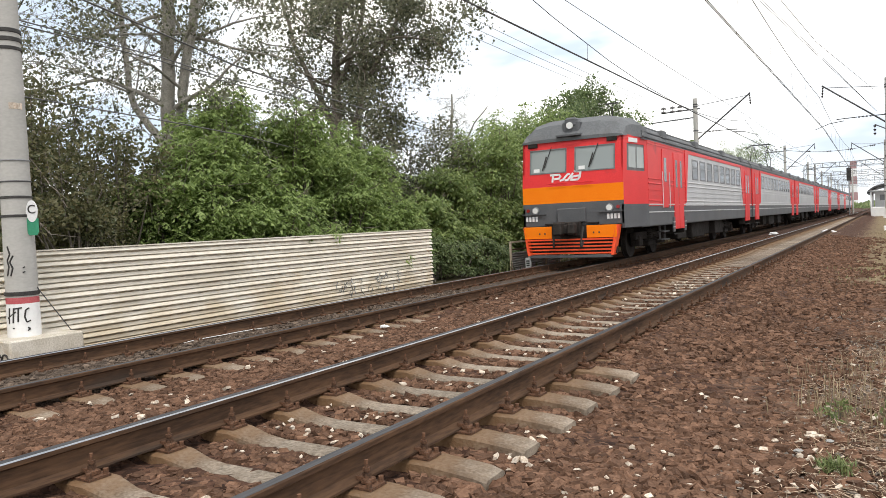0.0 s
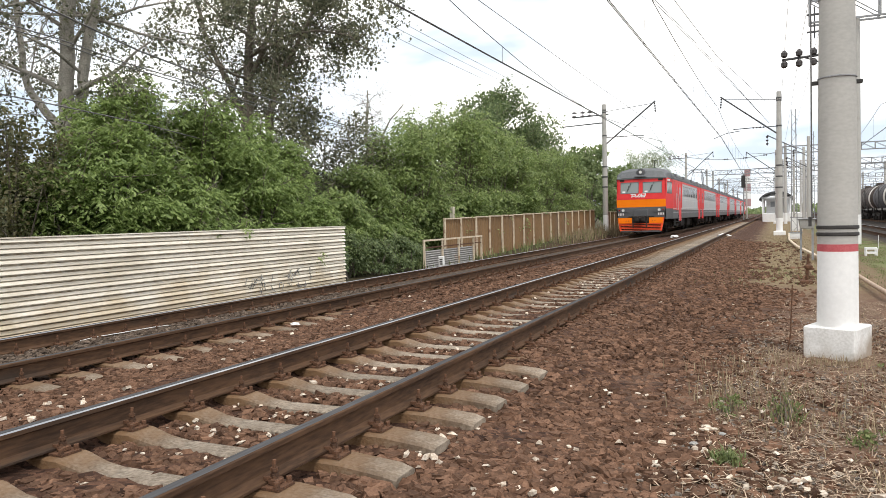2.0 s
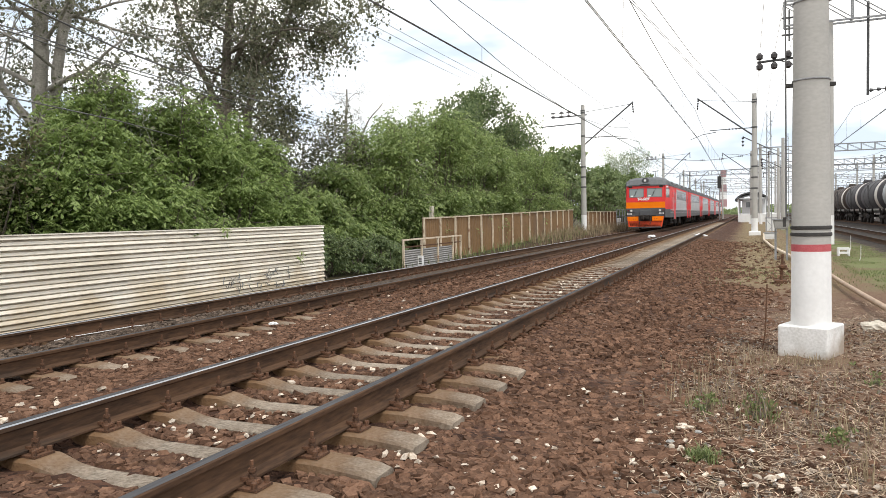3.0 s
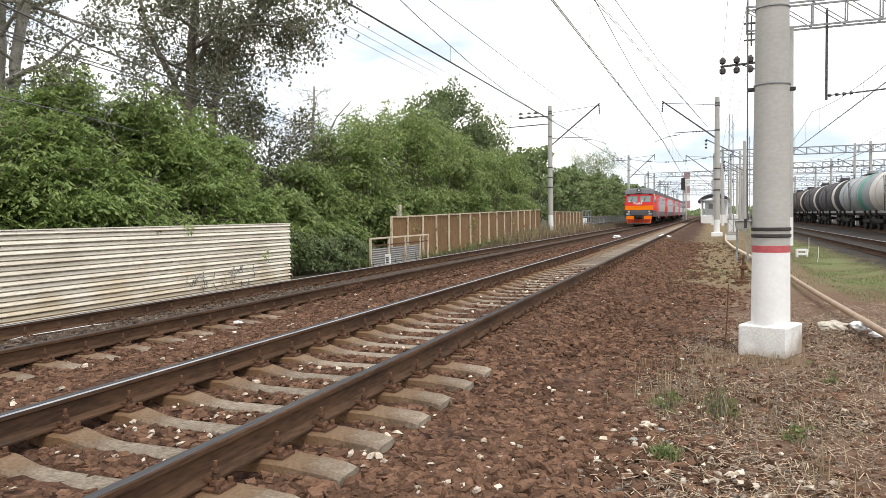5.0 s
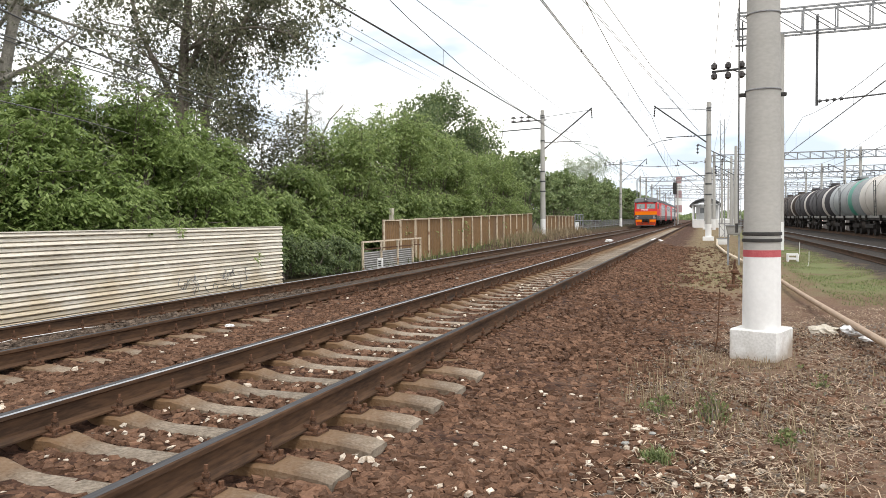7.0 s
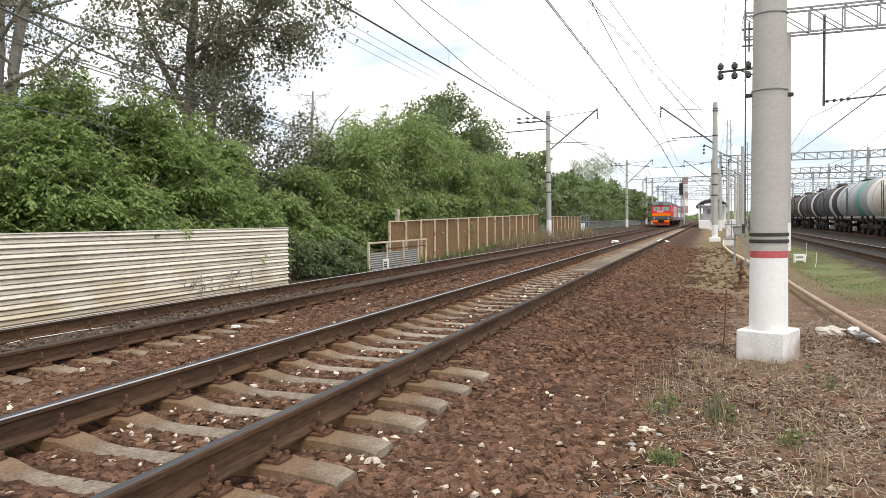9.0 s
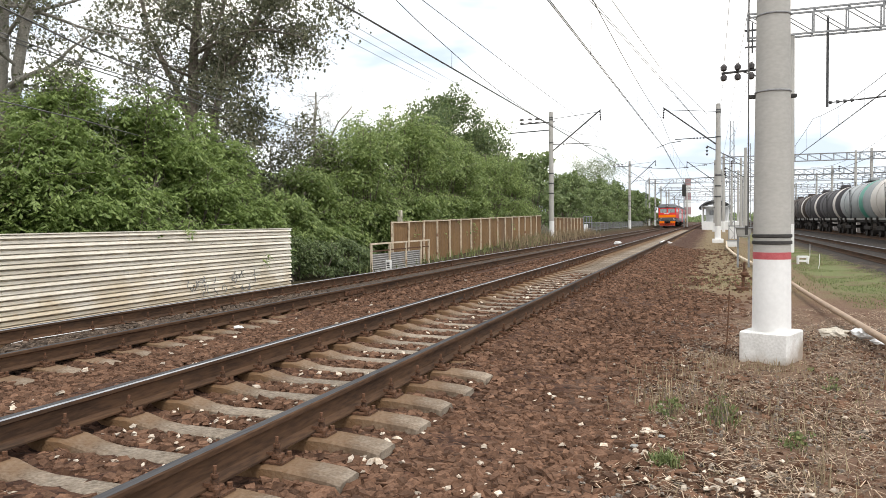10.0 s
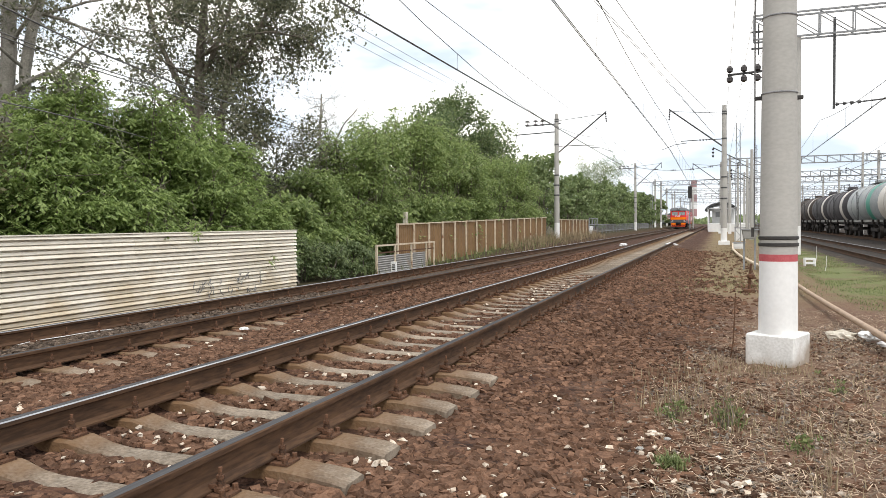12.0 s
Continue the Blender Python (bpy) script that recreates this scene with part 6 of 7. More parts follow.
# ---------- trees and bushes ----------
def leaf_quads(centres, size, g, droop=0.35, aspect=0.62):
    """One bent diamond leaf at each centre. Returns verts and quads."""
    n = len(centres)
    d = g.normal(size=(n, 3))
    d[:, 2] -= droop
    d /= np.linalg.norm(d, axis=1)[:, None]
    w = np.cross(d, g.normal(size=(n, 3)))
    w /= np.linalg.norm(w, axis=1)[:, None] + 1e-9
    s = (size * g.uniform(0.6, 1.35, n))[:, None]
    a = centres - d * s * 0.5
    b = centres + w * s * aspect * 0.5
    c = centres + d * s * 0.5
    e = centres - w * s * aspect * 0.5
    nn = np.cross(d, w) * s * 0.12
    v = np.stack([a + nn, b, c + nn, e], 1).reshape(-1, 3)
    return v, np.arange(4 * n).reshape(-1, 4)


def spray_quads(centres, size, g, leaflets=7):
    """Compound hanging leaves: leaflets along a drooping stalk at each centre."""
    n = len(centres)
    ang = g.uniform(0, 2 * np.pi, n)
    tilt = g.uniform(-0.75, 0.15, n)
    d = np.stack([np.cos(ang) * np.cos(tilt), np.sin(ang) * np.cos(tilt), np.sin(tilt)], -1)
    side = np.stack([-np.sin(ang), np.cos(ang), np.zeros(n)], -1)
    s = size * g.uniform(0.7, 1.3, n)
    C, D = [], []
    V, F, base = [], [], 0
    for k in range(leaflets):
        if k == leaflets - 1:
            u, lat = 1.0, 0.0
        else:
            u, lat = 0.25 + 0.3 * (k // 2), (1 if k % 2 else -1)
        p = centres + d * (s * u)[:, None] + np.array([0, 0, -0.18]) * (s * u * u)[:, None]
        q = d * (0.55 if lat else 1.0) + side * lat * 0.85 + np.array([0, 0, -0.45]) + g.normal(0, 0.16, (n, 3))
        q /= np.linalg.norm(q, axis=1)[:, None]
        w = np.cross(q, np.array([0, 0, 1.0])) + g.normal(0, 0.25, (n, 3))
        w /= np.linalg.norm(w, axis=1)[:, None] + 1e-9
        L = (s * g.uniform(0.5, 0.75, n))[:, None]
        nn = np.cross(q, w) * L * 0.1
        v = np.stack([p, p + q * L * 0.45 + w * L * 0.24 + nn, p + q * L, p + q * L * 0.45 - w * L * 0.24 + nn], 1).reshape(-1, 3)
        V.append(v)
        F.append(np.arange(4 * n).reshape(-1, 4) + base)
        base += 4 * n
    return np.concatenate(V), np.concatenate(F)


def grow(g, start, direction, length, radius, depth, paths, tips, spread=0.7, kids=(3, 5), bend=0.25, lift=0.15, shrink=0.62, stop=0.004):
    """A limb with side limbs; paths collects the tubes, tips the twig points with their directions."""
    k = 6 if depth > 1 else 4
    pts, rad = [np.array(start, float)], [radius]
    d = np.array(direction, float)
    d /= np.linalg.norm(d)
    for i in range(1, k + 1):
        d = d + g.normal(0, bend / k * 1.6, 3) + np.array([0, 0, lift / k])
        d /= np.linalg.norm(d)
        pts.append(pts[-1] + d * length / k)
        rad.append(max(stop, radius * (1 - 0.72 * i / k)))
    paths.append((np.array(pts), np.array(rad)))
    if depth <= 0:
        tips += [pts[-1], pts[-2], pts[-3]]
        return
    for j in range(g.integers(*kids) + (1 if depth > 1 else 0)):
        u = g.uniform(0.3, 1.0)
        i = min(k - 1, int(u * k))
        f = u * k - i
        p = pts[i] * (1 - f) + pts[i + 1] * f
        out = g.normal(0, 1, 3)
        out -= out @ d * d
        out /= np.linalg.norm(out)
        nd = d * (1 - spread * 0.5) + out * spread
        grow(g, p, nd, length * shrink * g.uniform(0.7, 1.15), max(stop, rad[i] * 0.6), depth - 1, paths, tips, spread, kids, bend, lift, shrink, stop)


def tall_tree(x, y, h, label, seed, stems=1, leaf=M_LEAF_POPLAR, bark=M_BARK, per_tip=7, size=0.085, crown_from=0.35, reach=3.6, blob=0.24, r0=0.24, limbs=17, shape=None, gap=-0.28):
    """A tree whose limbs sprout from its stems. shape: stems as (foot radius, tip radius, [(sideways, height), ...]); without it they are grown at random."""
    g = np.random.default_rng(seed)
    z0 = float(ground_z(x, y)) - 0.2
    root = empty("tree", label, "tree", (x, y, z0))
    paths, tips, trunks = [], [], []
    for ra, rb, line in shape or ():
        q = np.array([(a, 0.0, b) for a, b in line])
        u = np.linspace(0, len(q) - 1, 4 * len(q))
        pts = np.stack([np.interp(u, np.arange(len(q)), q[:, k]) for k in range(3)], -1)
        pts[:, 1] += np.cumsum(g.normal(0, 0.02, len(pts)))
        pts[:, 0] += np.cumsum(g.normal(0, 0.012, len(pts)))
        trunks.append((pts, np.linspace(ra, rb, len(pts))))
    for s in range(0 if shape else stems):
        ang = g.uniform(0, 6.28)
        lean = np.array([math.cos(ang) * 0.1, math.sin(ang) * 0.1, 1.0]) if stems > 1 else np.array([g.normal(0, 0.03), g.normal(0, 0.03), 1])
        n = 12
        pts, rad = [np.array([0.25 * s * math.cos(ang), 0.25 * s * math.sin(ang), 0.0])], [r0 * (1.25 if s == 0 else 0.9)]
        d = lean / np.linalg.norm(lean)
        for i in range(1, n + 1):
            d = d + g.normal(0, 0.045, 3)
            d[2] = abs(d[2])
            d /= np.linalg.norm(d)
            pts.append(pts[-1] + d * h / n)
            rad.append(max(0.02, r0 * (1 - 0.85 * i / n)))
        trunks.append((np.array(pts), np.array(rad)))
    for pts, rad in trunks:
        paths.append((pts, rad))
        n = len(pts) - 1
        low = crown_from if not shape else max(0.12, min(0.9, (crown_from * h - pts[0, 2]) / max(0.5, pts[-1, 2] - pts[0, 2])))
        count = limbs if not shape else max(4, int(limbs * np.linalg.norm(pts[-1] - pts[0]) / h))
        for k in range(count):
            u = low + (1 - low) * (k + g.random()) / count
            i = min(n - 1, int(u * n))
            p = pts[i] + (pts[i + 1] - pts[i]) * (u * n - i)
            a = k * 2.4 + g.uniform(-0.5, 0.5)
            up = g.uniform(0.35, 0.9) if not shape else g.uniform(-0.35, 0.7)
            ln = reach * (1.1 - 0.6 * abs(u - 0.5) * 1.4) * g.uniform(0.7, 1.15)
            grow(g, p, (math.cos(a), math.sin(a), up), ln, min(rad[i] * 0.38, 0.055), 2, paths, tips, 0.75, (3, 6), 0.4, 0.02)
    big = [p for p in paths if p[1][0] > 0.03]
    thin = [p for p in paths if p[1][0] <= 0.03]
    v, q = polyline_tubes(big, 7)
    part_ob = arrays("trunk", v, q, bark, root)
    part_ob.data.shade_smooth()
    if thin:
        v, q = polyline_tubes(thin, 3)
        tagged(arrays("twig_mass", v, q, bark, root), "fine twigs", kind="stuff")
    if per_tip:
        T = np.array(tips)
        T = T[np.sin(T[:, 0] * 1.9 + 2.0 * np.sin(T[:, 2] * 1.1)) * np.sin(T[:, 1] * 1.7 + 1.3 * np.sin(T[:, 2] * 1.6)) > gap + 0.2 * g.random(len(T))]
        c = np.repeat(T, per_tip, 0) + g.normal(0, blob, (len(T) * per_tip, 3)) * np.array([1, 1, 0.9])
        v, f = leaf_quads(c, size, g)
        tagged(arrays("crown", v, f, leaf, root), "uneven crown of small leaves", kind="stuff")
    return root


def lumps(g, h, rx, ry, n, cone=False):
    """Centres and radii of uneven foliage masses that fill a bush of that height."""
    out = []
    for k in range(n):
        a, u = g.uniform(0, 6.28), g.random() ** 0.5
        z = h * g.uniform(0.22, 0.86)
        taper = 1.0 - 0.55 * max(0, z / h - 0.45)
        if cone:
            z = h * g.uniform(0.25, 0.96)
            taper = 1.15 - 0.95 * z / h
        out.append((np.array([rx * u * math.cos(a) * taper, ry * u * math.sin(a) * taper, z]), g.uniform(0.22, 0.4) * min(h, 4) * 0.5 * (0.85 + 0.7 * taper if cone else 1.0)))
    out.append((np.array([g.normal(0, 0.2), g.normal(0, 0.2), h * 0.86]), (0.05 if cone else 0.14) * h))
    # shoots that stand up out of the top
    for k in range(n // 4):
        a, u = g.uniform(0, 6.28), g.random() ** 0.5
        z = h * g.uniform(0.8, 1.04) * (1 - (0.12 if not cone else 0.45) * u)
        wide = (0.7 if not cone else 0.45) * u
        for j in range(3):
            out.append((np.array([rx * wide * math.cos(a), ry * wide * math.sin(a), z - 0.07 * h + 0.055 * h * j]), (0.075 - 0.016 * j) * min(h, 7)))
    return out


def bush(x, y, h, rx, ry, label, seed, leaf=M_LEAF_MAPLE, count=2600, size=0.2, n_lumps=16, spray=True, bark=M_BARK, name="bush", leaflets=5):
    g = np.random.default_rng(seed)
    z0 = float(ground_z(x, y)) - 0.1
    root = empty(name, label, "bush" if name == "bush" else "tree", (x, y, z0))
    L = lumps(g, h, rx, ry, n_lumps, name == "tree")
    paths = []
    small = min(1.0, h / 2.5)
    for c, r in L[::2]:
        b = np.array([g.normal(0, 0.25), g.normal(0, 0.25), 0.0]) * small
        m = (b + c) / 2 + g.normal(0, 0.15, 3) * small
        paths.append((np.array([b, m, c]), np.array([0.05, 0.03, 0.012]) * small))
        for j in range(3):
            e = c + g.normal(0, r * 0.7, 3)
            paths.append((np.array([c, (c + e) / 2 + g.normal(0, 0.05, 3) * small, e]), np.array([0.012, 0.008, 0.004]) * small))
    v, q = polyline_tubes(paths, 3)
    tagged(arrays("stem_mass", v, q, bark, root), "thin brown stems", kind="stuff")
    w = np.array([r * r for _, r in L])
    pick = g.choice(len(L), count, p=w / w.sum())
    C = np.array([c for c, _ in L])[pick]
    R = np.array([r for _, r in L])[pick]
    d = g.normal(size=(count, 3))
    d /= np.linalg.norm(d, axis=1)[:, None]
    rad = R * (g.random(count) ** 0.4) * (1 + 0.22 * g.normal(size=count))
    p = C + d * rad[:, None] * (np.array([1.0, 1.0, 0.8]) if name == "tree" else np.array([1.12, 1.12, 0.6]))
    p[:, 2] = np.maximum(p[:, 2], 0.1 * small)
    if spray:
        v, f = spray_quads(p, size, g, leaflets)
    else:
        v, f = leaf_quads(p, size, g)
    tagged(arrays("foliage", v, f, leaf, root), "dense uneven foliage", kind="stuff")
    return root


MAPLE = "bright green ash-leaved maple bush behind the sheet fence"
for k, (x, y, h, r) in enumerate(((-13.0, 10.2, 3.3, 0.9), (-12.6, 10.8, 4.2, 1.3), (-13.2, 12.2, 5.3, 1.3), (-12.6, 13.5, 5.1, 1.4), (-12.9, 15.2, 4.9, 1.4), (-12.5, 16.3, 4.3, 1.1), (-13.0, 17.4, 2.9, 0.7), (-11.6, 12.0, 2.9, 1.0), (-11.6, 14.6, 3.1, 1.0), (-11.5, 16.2, 2.6, 0.8), (-11.6, 11.0, 2.5, 0.7))):
    bush(x, y, h, r, r, MAPLE, 100 + k, M_LEAF_MAPLE, 4300, 0.185, 40)
DARK = "dull brown-green shrub with thin foliage behind the fence"
for k, (x, y, h, r) in enumerate(((-13.5, 3.6, 5.4, 1.6), (-14.2, 6.0, 6.3, 1.7), (-13.4, 7.6, 4.6, 1.4), (-15.6, 8.6, 6.6, 1.9), (-12.2, 5.2, 2.7, 1.2), (-12.2, 7.4, 2.7, 1.1), (-14.6, 8.2, 5.0, 1.4), (-13.2, 9.3, 4.2, 1.2))):
    bush(x, y, h, r, r, DARK, 140 + k, M_LEAF_DARK, 7000, 0.095, 30, spray=False)
POP = "tall grey-barked poplar with a thin dark crown"
FORKED = [(0.2, 0.13, [(0.05, 0.0), (-0.02, 4.73), (-0.02, 6.02), (0.07, 7.28), (0.16, 8.54), (0.24, 9.65), (0.3, 12.5)]),
          (0.15, 0.09, [(0.05, 4.4), (0.13, 5.14), (0.35, 5.97), (0.58, 7.2), (0.83, 8.13), (1.12, 9.45), (1.6, 11.8)]),
          (0.12, 0.06, [(-0.02, 4.6), (-0.21, 5.03), (-0.79, 5.6), (-1.36, 6.18), (-1.59, 6.96), (-1.75, 8.32), (-1.83, 9.97)]),
          (0.07, 0.02, [(-0.05, 5.95), (-0.88, 6.37), (-1.55, 6.65), (-2.37, 6.96), (-3.12, 6.98), (-4.04, 6.99), (-5.31, 6.92)]),
          (0.07, 0.02, [(0.3, 5.9), (1.05, 6.09), (1.66, 6.21), (2.17, 6.48), (2.76, 6.79)])]
BROAD = [(0.24, 0.08, [(-0.5, 0.0), (-0.36, 5.28), (-0.14, 7.35), (-0.03, 9.04), (0.18, 10.88), (0.35, 13.5)]),
         (0.09, 0.04, [(-0.05, 7.7), (0.65, 8.78), (1.06, 9.85), (1.49, 11.08)]),
         (0.12, 0.05, [(-0.3, 6.3), (-0.85, 7.41), (-1.35, 8.21), (-1.92, 9.42), (-2.21, 10.41), (-2.59, 11.81)]),
         (0.05, 0.015, [(-0.2, 6.5), (0.93, 6.25), (1.81, 5.83), (2.66, 5.14)]),
         (0.06, 0.02, [(-0.05, 8.4), (1.44, 8.89), (2.74, 8.94), (3.99, 8.63), (4.69, 8.04)]),
         (0.13, 0.04, [(0.6, 0.0), (0.57, 5.43), (0.52, 6.37), (0.96, 7.64), (1.88, 8.84), (2.55, 9.86), (2.78, 10.9)])]
tall_tree(-15.5, 12.4, 13.0, "tall pale-barked forked poplar with a thin crown", 201, crown_from=0.42, per_tip=11, reach=2.7, size=0.1, limbs=15, blob=0.17, shape=FORKED, gap=-0.2, bark=M_BARK_PALE)
tall_tree(-16.2, 20.2, 13.5, "broad poplar with a dense dark drooping crown", 202, per_tip=11, reach=1.9, crown_from=0.34, size=0.125, limbs=19, blob=0.19, shape=BROAD, gap=-0.2)
tall_tree(-17.3, 22.2, 14.0, POP, 203, 1, per_tip=9, reach=2.7, crown_from=0.2, r0=0.1, size=0.125, limbs=18, blob=0.2, gap=-0.15)
tall_tree(-18.5, 9.0, 13.0, POP, 204, 1, per_tip=8, reach=3.4, crown_from=0.2, size=0.1, r0=0.12, blob=0.2, gap=-0.1)
tall_tree(-16.4, 7.0, 11.0, POP, 215, 1, per_tip=12, reach=3.2, crown_from=0.26, r0=0.09, size=0.095)
DEAD = [(0.11, 0.04, [(0.0, 0.0), (0.1, 4.5), (0.22, 6.0), (0.2, 7.4), (0.35, 8.7)]),
        (0.065, 0.02, [(0.12, 4.9), (0.7, 6.1), (1.4, 7.2), (2.1, 7.9)]),
        (0.055, 0.018, [(0.1, 4.4), (-0.5, 5.5), (-0.8, 6.8), (-0.7, 7.6)])]
tall_tree(-17.4, 29.6, 8.8, "bare dead birch with thin grey branches", 206, per_tip=0, reach=1.3, crown_from=0.5, bark=M_BARK_PALE, limbs=24, shape=DEAD)
tall_tree(-17.0, 32.6, 7.4, "bare dead birch with thin grey branches", 207, per_tip=0, reach=1.2, crown_from=0.5, bark=M_BARK_PALE, limbs=12, shape=[(r, q, [(a * 0.8, b * 0.8) for a, b in line]) for r, q, line in DEAD[:2]])
tall_tree(-15.6, 23.6, 5.6, "low dark poplar growth with hanging thin foliage", 208, 2, per_tip=8, size=0.125, reach=2.0, crown_from=0.15, blob=0.22, r0=0.07, limbs=20, gap=-0.3)
WEED = "low dark green weeds beside the fence end"
for k, (x, y, h, r) in enumerate(((-10.9, 16.6, 1.1, 0.5), (-11.1, 17.9, 1.5, 0.7), (-10.9, 19.2, 1.2, 0.6), (-11.0, 20.6, 1.3, 0.7), (-10.9, 22.2, 0.9, 0.6))):
    bush(x, y, h, r, r, WEED, 290 + k, M_LEAF_DEEP, 1100, 0.17, 12, leaflets=3)
GREEN = "dense green bush beside the line"
for k, (x, y, h, r) in enumerate(((-13.2, 20.4, 2.9, 1.2), (-13.8, 22.8, 4.3, 1.5), (-13.5, 25.6, 5.8, 1.8), (-13.8, 28.4, 6.7, 1.9), (-13.6, 31.5, 7.2, 2.0), (-13.9, 34.8, 7.0, 2.0), (-13.6, 38.2, 6.3, 2.0), (-13.8, 41.8, 6.1, 2.1), (-13.6, 45.6, 6.1, 2.2), (-13.9, 49.8, 6.2, 2.3), (-12.4, 21.4, 1.8, 0.8), (-12.5, 23.2, 2.0, 0.8), (-12.4, 26.5, 2.9, 0.9), (-12.4, 30.0, 3.1, 0.9), (-12.4, 34.0, 3.1, 0.9), (-12.4, 38.0, 3.1, 0.9))):
    bush(x, y, h, r, r, GREEN, 160 + k, M_LEAF_BUSH, 4300, 0.27, 48, leaflets=3)
YOUNG = "full green young poplar behind the bushes"
for k, (x, y, h, reach, limbs) in enumerate(((-17.0, 41.6, 8.3, 1.6, 22), (-17.0, 46.4, 8.7, 1.9, 20), (-17.2, 49.0, 10.0, 2.3, 34), (-17.0, 52.4, 8.2, 2.4, 24))):
    tall_tree(x, y, h, YOUNG, 180 + k, 1, leaf=M_LEAF_DEEP, per_tip=9, size=0.2, crown_from=0.3, reach=reach, blob=0.26, r0=0.12, limbs=limbs, gap=-0.5)
for k in range(15):
    y = 54 + k * 5.2
    bush(-14.2 + 0.6 * math.sin(k * 2.3), y, 6.3 + 1.2 * math.sin(k * 1.7), 2.4, 2.8, "green bush far along the line", 220 + k, M_LEAF_FAR, 3400, 0.33, 26, spray=False)
tall_tree(-19.0, 122.0, 10.5, "sparse grey-green tree far along the line", 240, 2, per_tip=10, size=0.16, reach=4.6, crown_from=0.2, blob=0.4, leaf=M_LEAF_FAR, bark=M_BARK_PALE, limbs=22)
for k in range(8):
    bush(-13.5 - 0.5 * (k % 3), 130 + k * 7, 6.8 + 0.8 * math.sin(k * 2.1), 3, 3.6, "green bush far along the line", 250 + k, M_LEAF_FAR, 3600, 0.42, 18, spray=False)
# low thicket that closes the view behind the bushes
for k in range(9):
    bush(-18.5 - (k % 2), 2 + k * 4.0, 3.8 + 0.7 * math.sin(k * 2.7), 2.2, 2.4, "dark thicket under the poplars", 260 + k, M_LEAF_DARK, 3500, 0.17, 26, spray=False)
for k in range(5):
    bush(-16.5, 24 + k * 6.0, 4.6, 2.2, 2.6, "dark thicket under the poplars", 270 + k, M_LEAF_BUSH, 2600, 0.25, 20, spray=False)
background_woods()
# ---------- overhead wires ----------
def wire(name, label, x, spans, r=0.009, mat=M_WIRE, group="overhead wires"):
    """A wire along the line; spans: (y, z) at the supports and the sag between them."""
    pts = []
    for (ya, za, sag), (yb, zb, _) in zip(spans, spans[1:]):
        n = 10
        for i in range(n):
            u = i / n
            pts.append((x, ya + (yb - ya) * u, za + (zb - za) * u - 4 * sag * u * (1 - u)))
    pts.append((x, spans[-1][0], spans[-1][1]))
    v, q = polyline_tubes([(np.array(pts), np.full(len(pts), r))], 4)
    ob = arrays(name, v, q, mat)
    return tagged(ob, label, "wire", group)


SUP = (-40.0, 5.0, 51.0, 99.0, 147.0, 196.0, 260.0)


def slung(name, label, pts, r):
    """A wire through the given points."""
    v, q = polyline_tubes([(np.array(pts, float), np.full(len(pts), r))], 4)
    return tagged(arrays(name, v, q, M_WIRE), label, "wire", "overhead wires")


def catenary(x, zc=6.3, zm=7.9, sag=1.0, stagger=0.0, first=None):
    """Two contact wires, staggered from mast to mast, and the messenger above; first: the messenger's height at the two nearest supports."""
    heights = [first[0], first[0], first[1]] + [zm] * (len(SUP) - 3) if first else [zm] * len(SUP)
    for dx in (-0.02, 0.02):
        slung("contact_wire", "taut grey contact wire over the track", [(x + dx + stagger * (-1) ** k, y, zc) for k, y in enumerate(SUP)], 0.014)
    wire("messenger_wire", "sagging messenger wire over the track", x, [(y, z, sag) for y, z in zip(SUP, heights)], 0.015)
    for (ya, yb) in zip(SUP[:-3], SUP[1:]):
        for i in range(1, 8):
            y = ya + (yb - ya) * (i - 0.5) / 7.0
            if y < 2:
                continue
            u = (y - ya) / (yb - ya)
            k = SUP.index(ya)
            top = heights[k] * (1 - u) + heights[k + 1] * u - 4 * sag * u * (1 - u)
            xc = x + stagger * (-1) ** k * (1 - 2 * u)
            bm = bmesh.new()
            tube(bm, (xc, y, zc), (x, y + 0.03, top), 0.007, n=4)
            tube(bm, (xc, y - 0.02, zc - 0.01), (xc, y + 0.02, zc + 0.06), 0.014, n=5)
            tagged(part("dropper", bm, M_WIRE), "thin dropper wire with a clamp", "dropper", "catenary droppers")


catenary(NEAR_X + 0.01, 6.2, 8.2, 0.5, 0.22)
catenary(FAR_X - 0.03, 6.13, 7.9, 1.84, 0.0, (8.88, 7.27))
catenary(YARD_X, 6.0, 7.6)
catenary(TANK_X, 6.0, 7.6)
wire("feeder_wire", "single feeder wire over the far track", FAR_X, [(y, 7.6, 0.1) for y in SUP], 0.013)


for dx in (0.0, 0.07):
    slung("anchor_wire", "paired wire run anchored to a mast", [(-6.17 + dx, -2, 8.77), (-3.48 + dx, 22, 7.96), (-2.18 + dx, 33.5, 7.57), (-0.23, 51, 6.98)], 0.013)
slung("anchor_wire", "wire run anchored to a mast", [(-4.9, -2, 7.6), (-2.82, 22, 7.88), (-2.17, 33.35, 8.03), (-0.34, 51, 8.27)], 0.014)
slung("hanging_cable", "thick black cable sagging from pole to pole", [(-11.2, -6, 8.0), (-11.2, 2, 6.2), (-11.2, 8.94, 5.07), (-11.3, 10.71, 4.81), (-11.8, 14.34, 4.63), (-13.5, 19.26, 4.91), (-15.5, 25.74, 5.15), (-16.5, 31.25, 5.25), (-17, 36.1, 5.23)], 0.02)
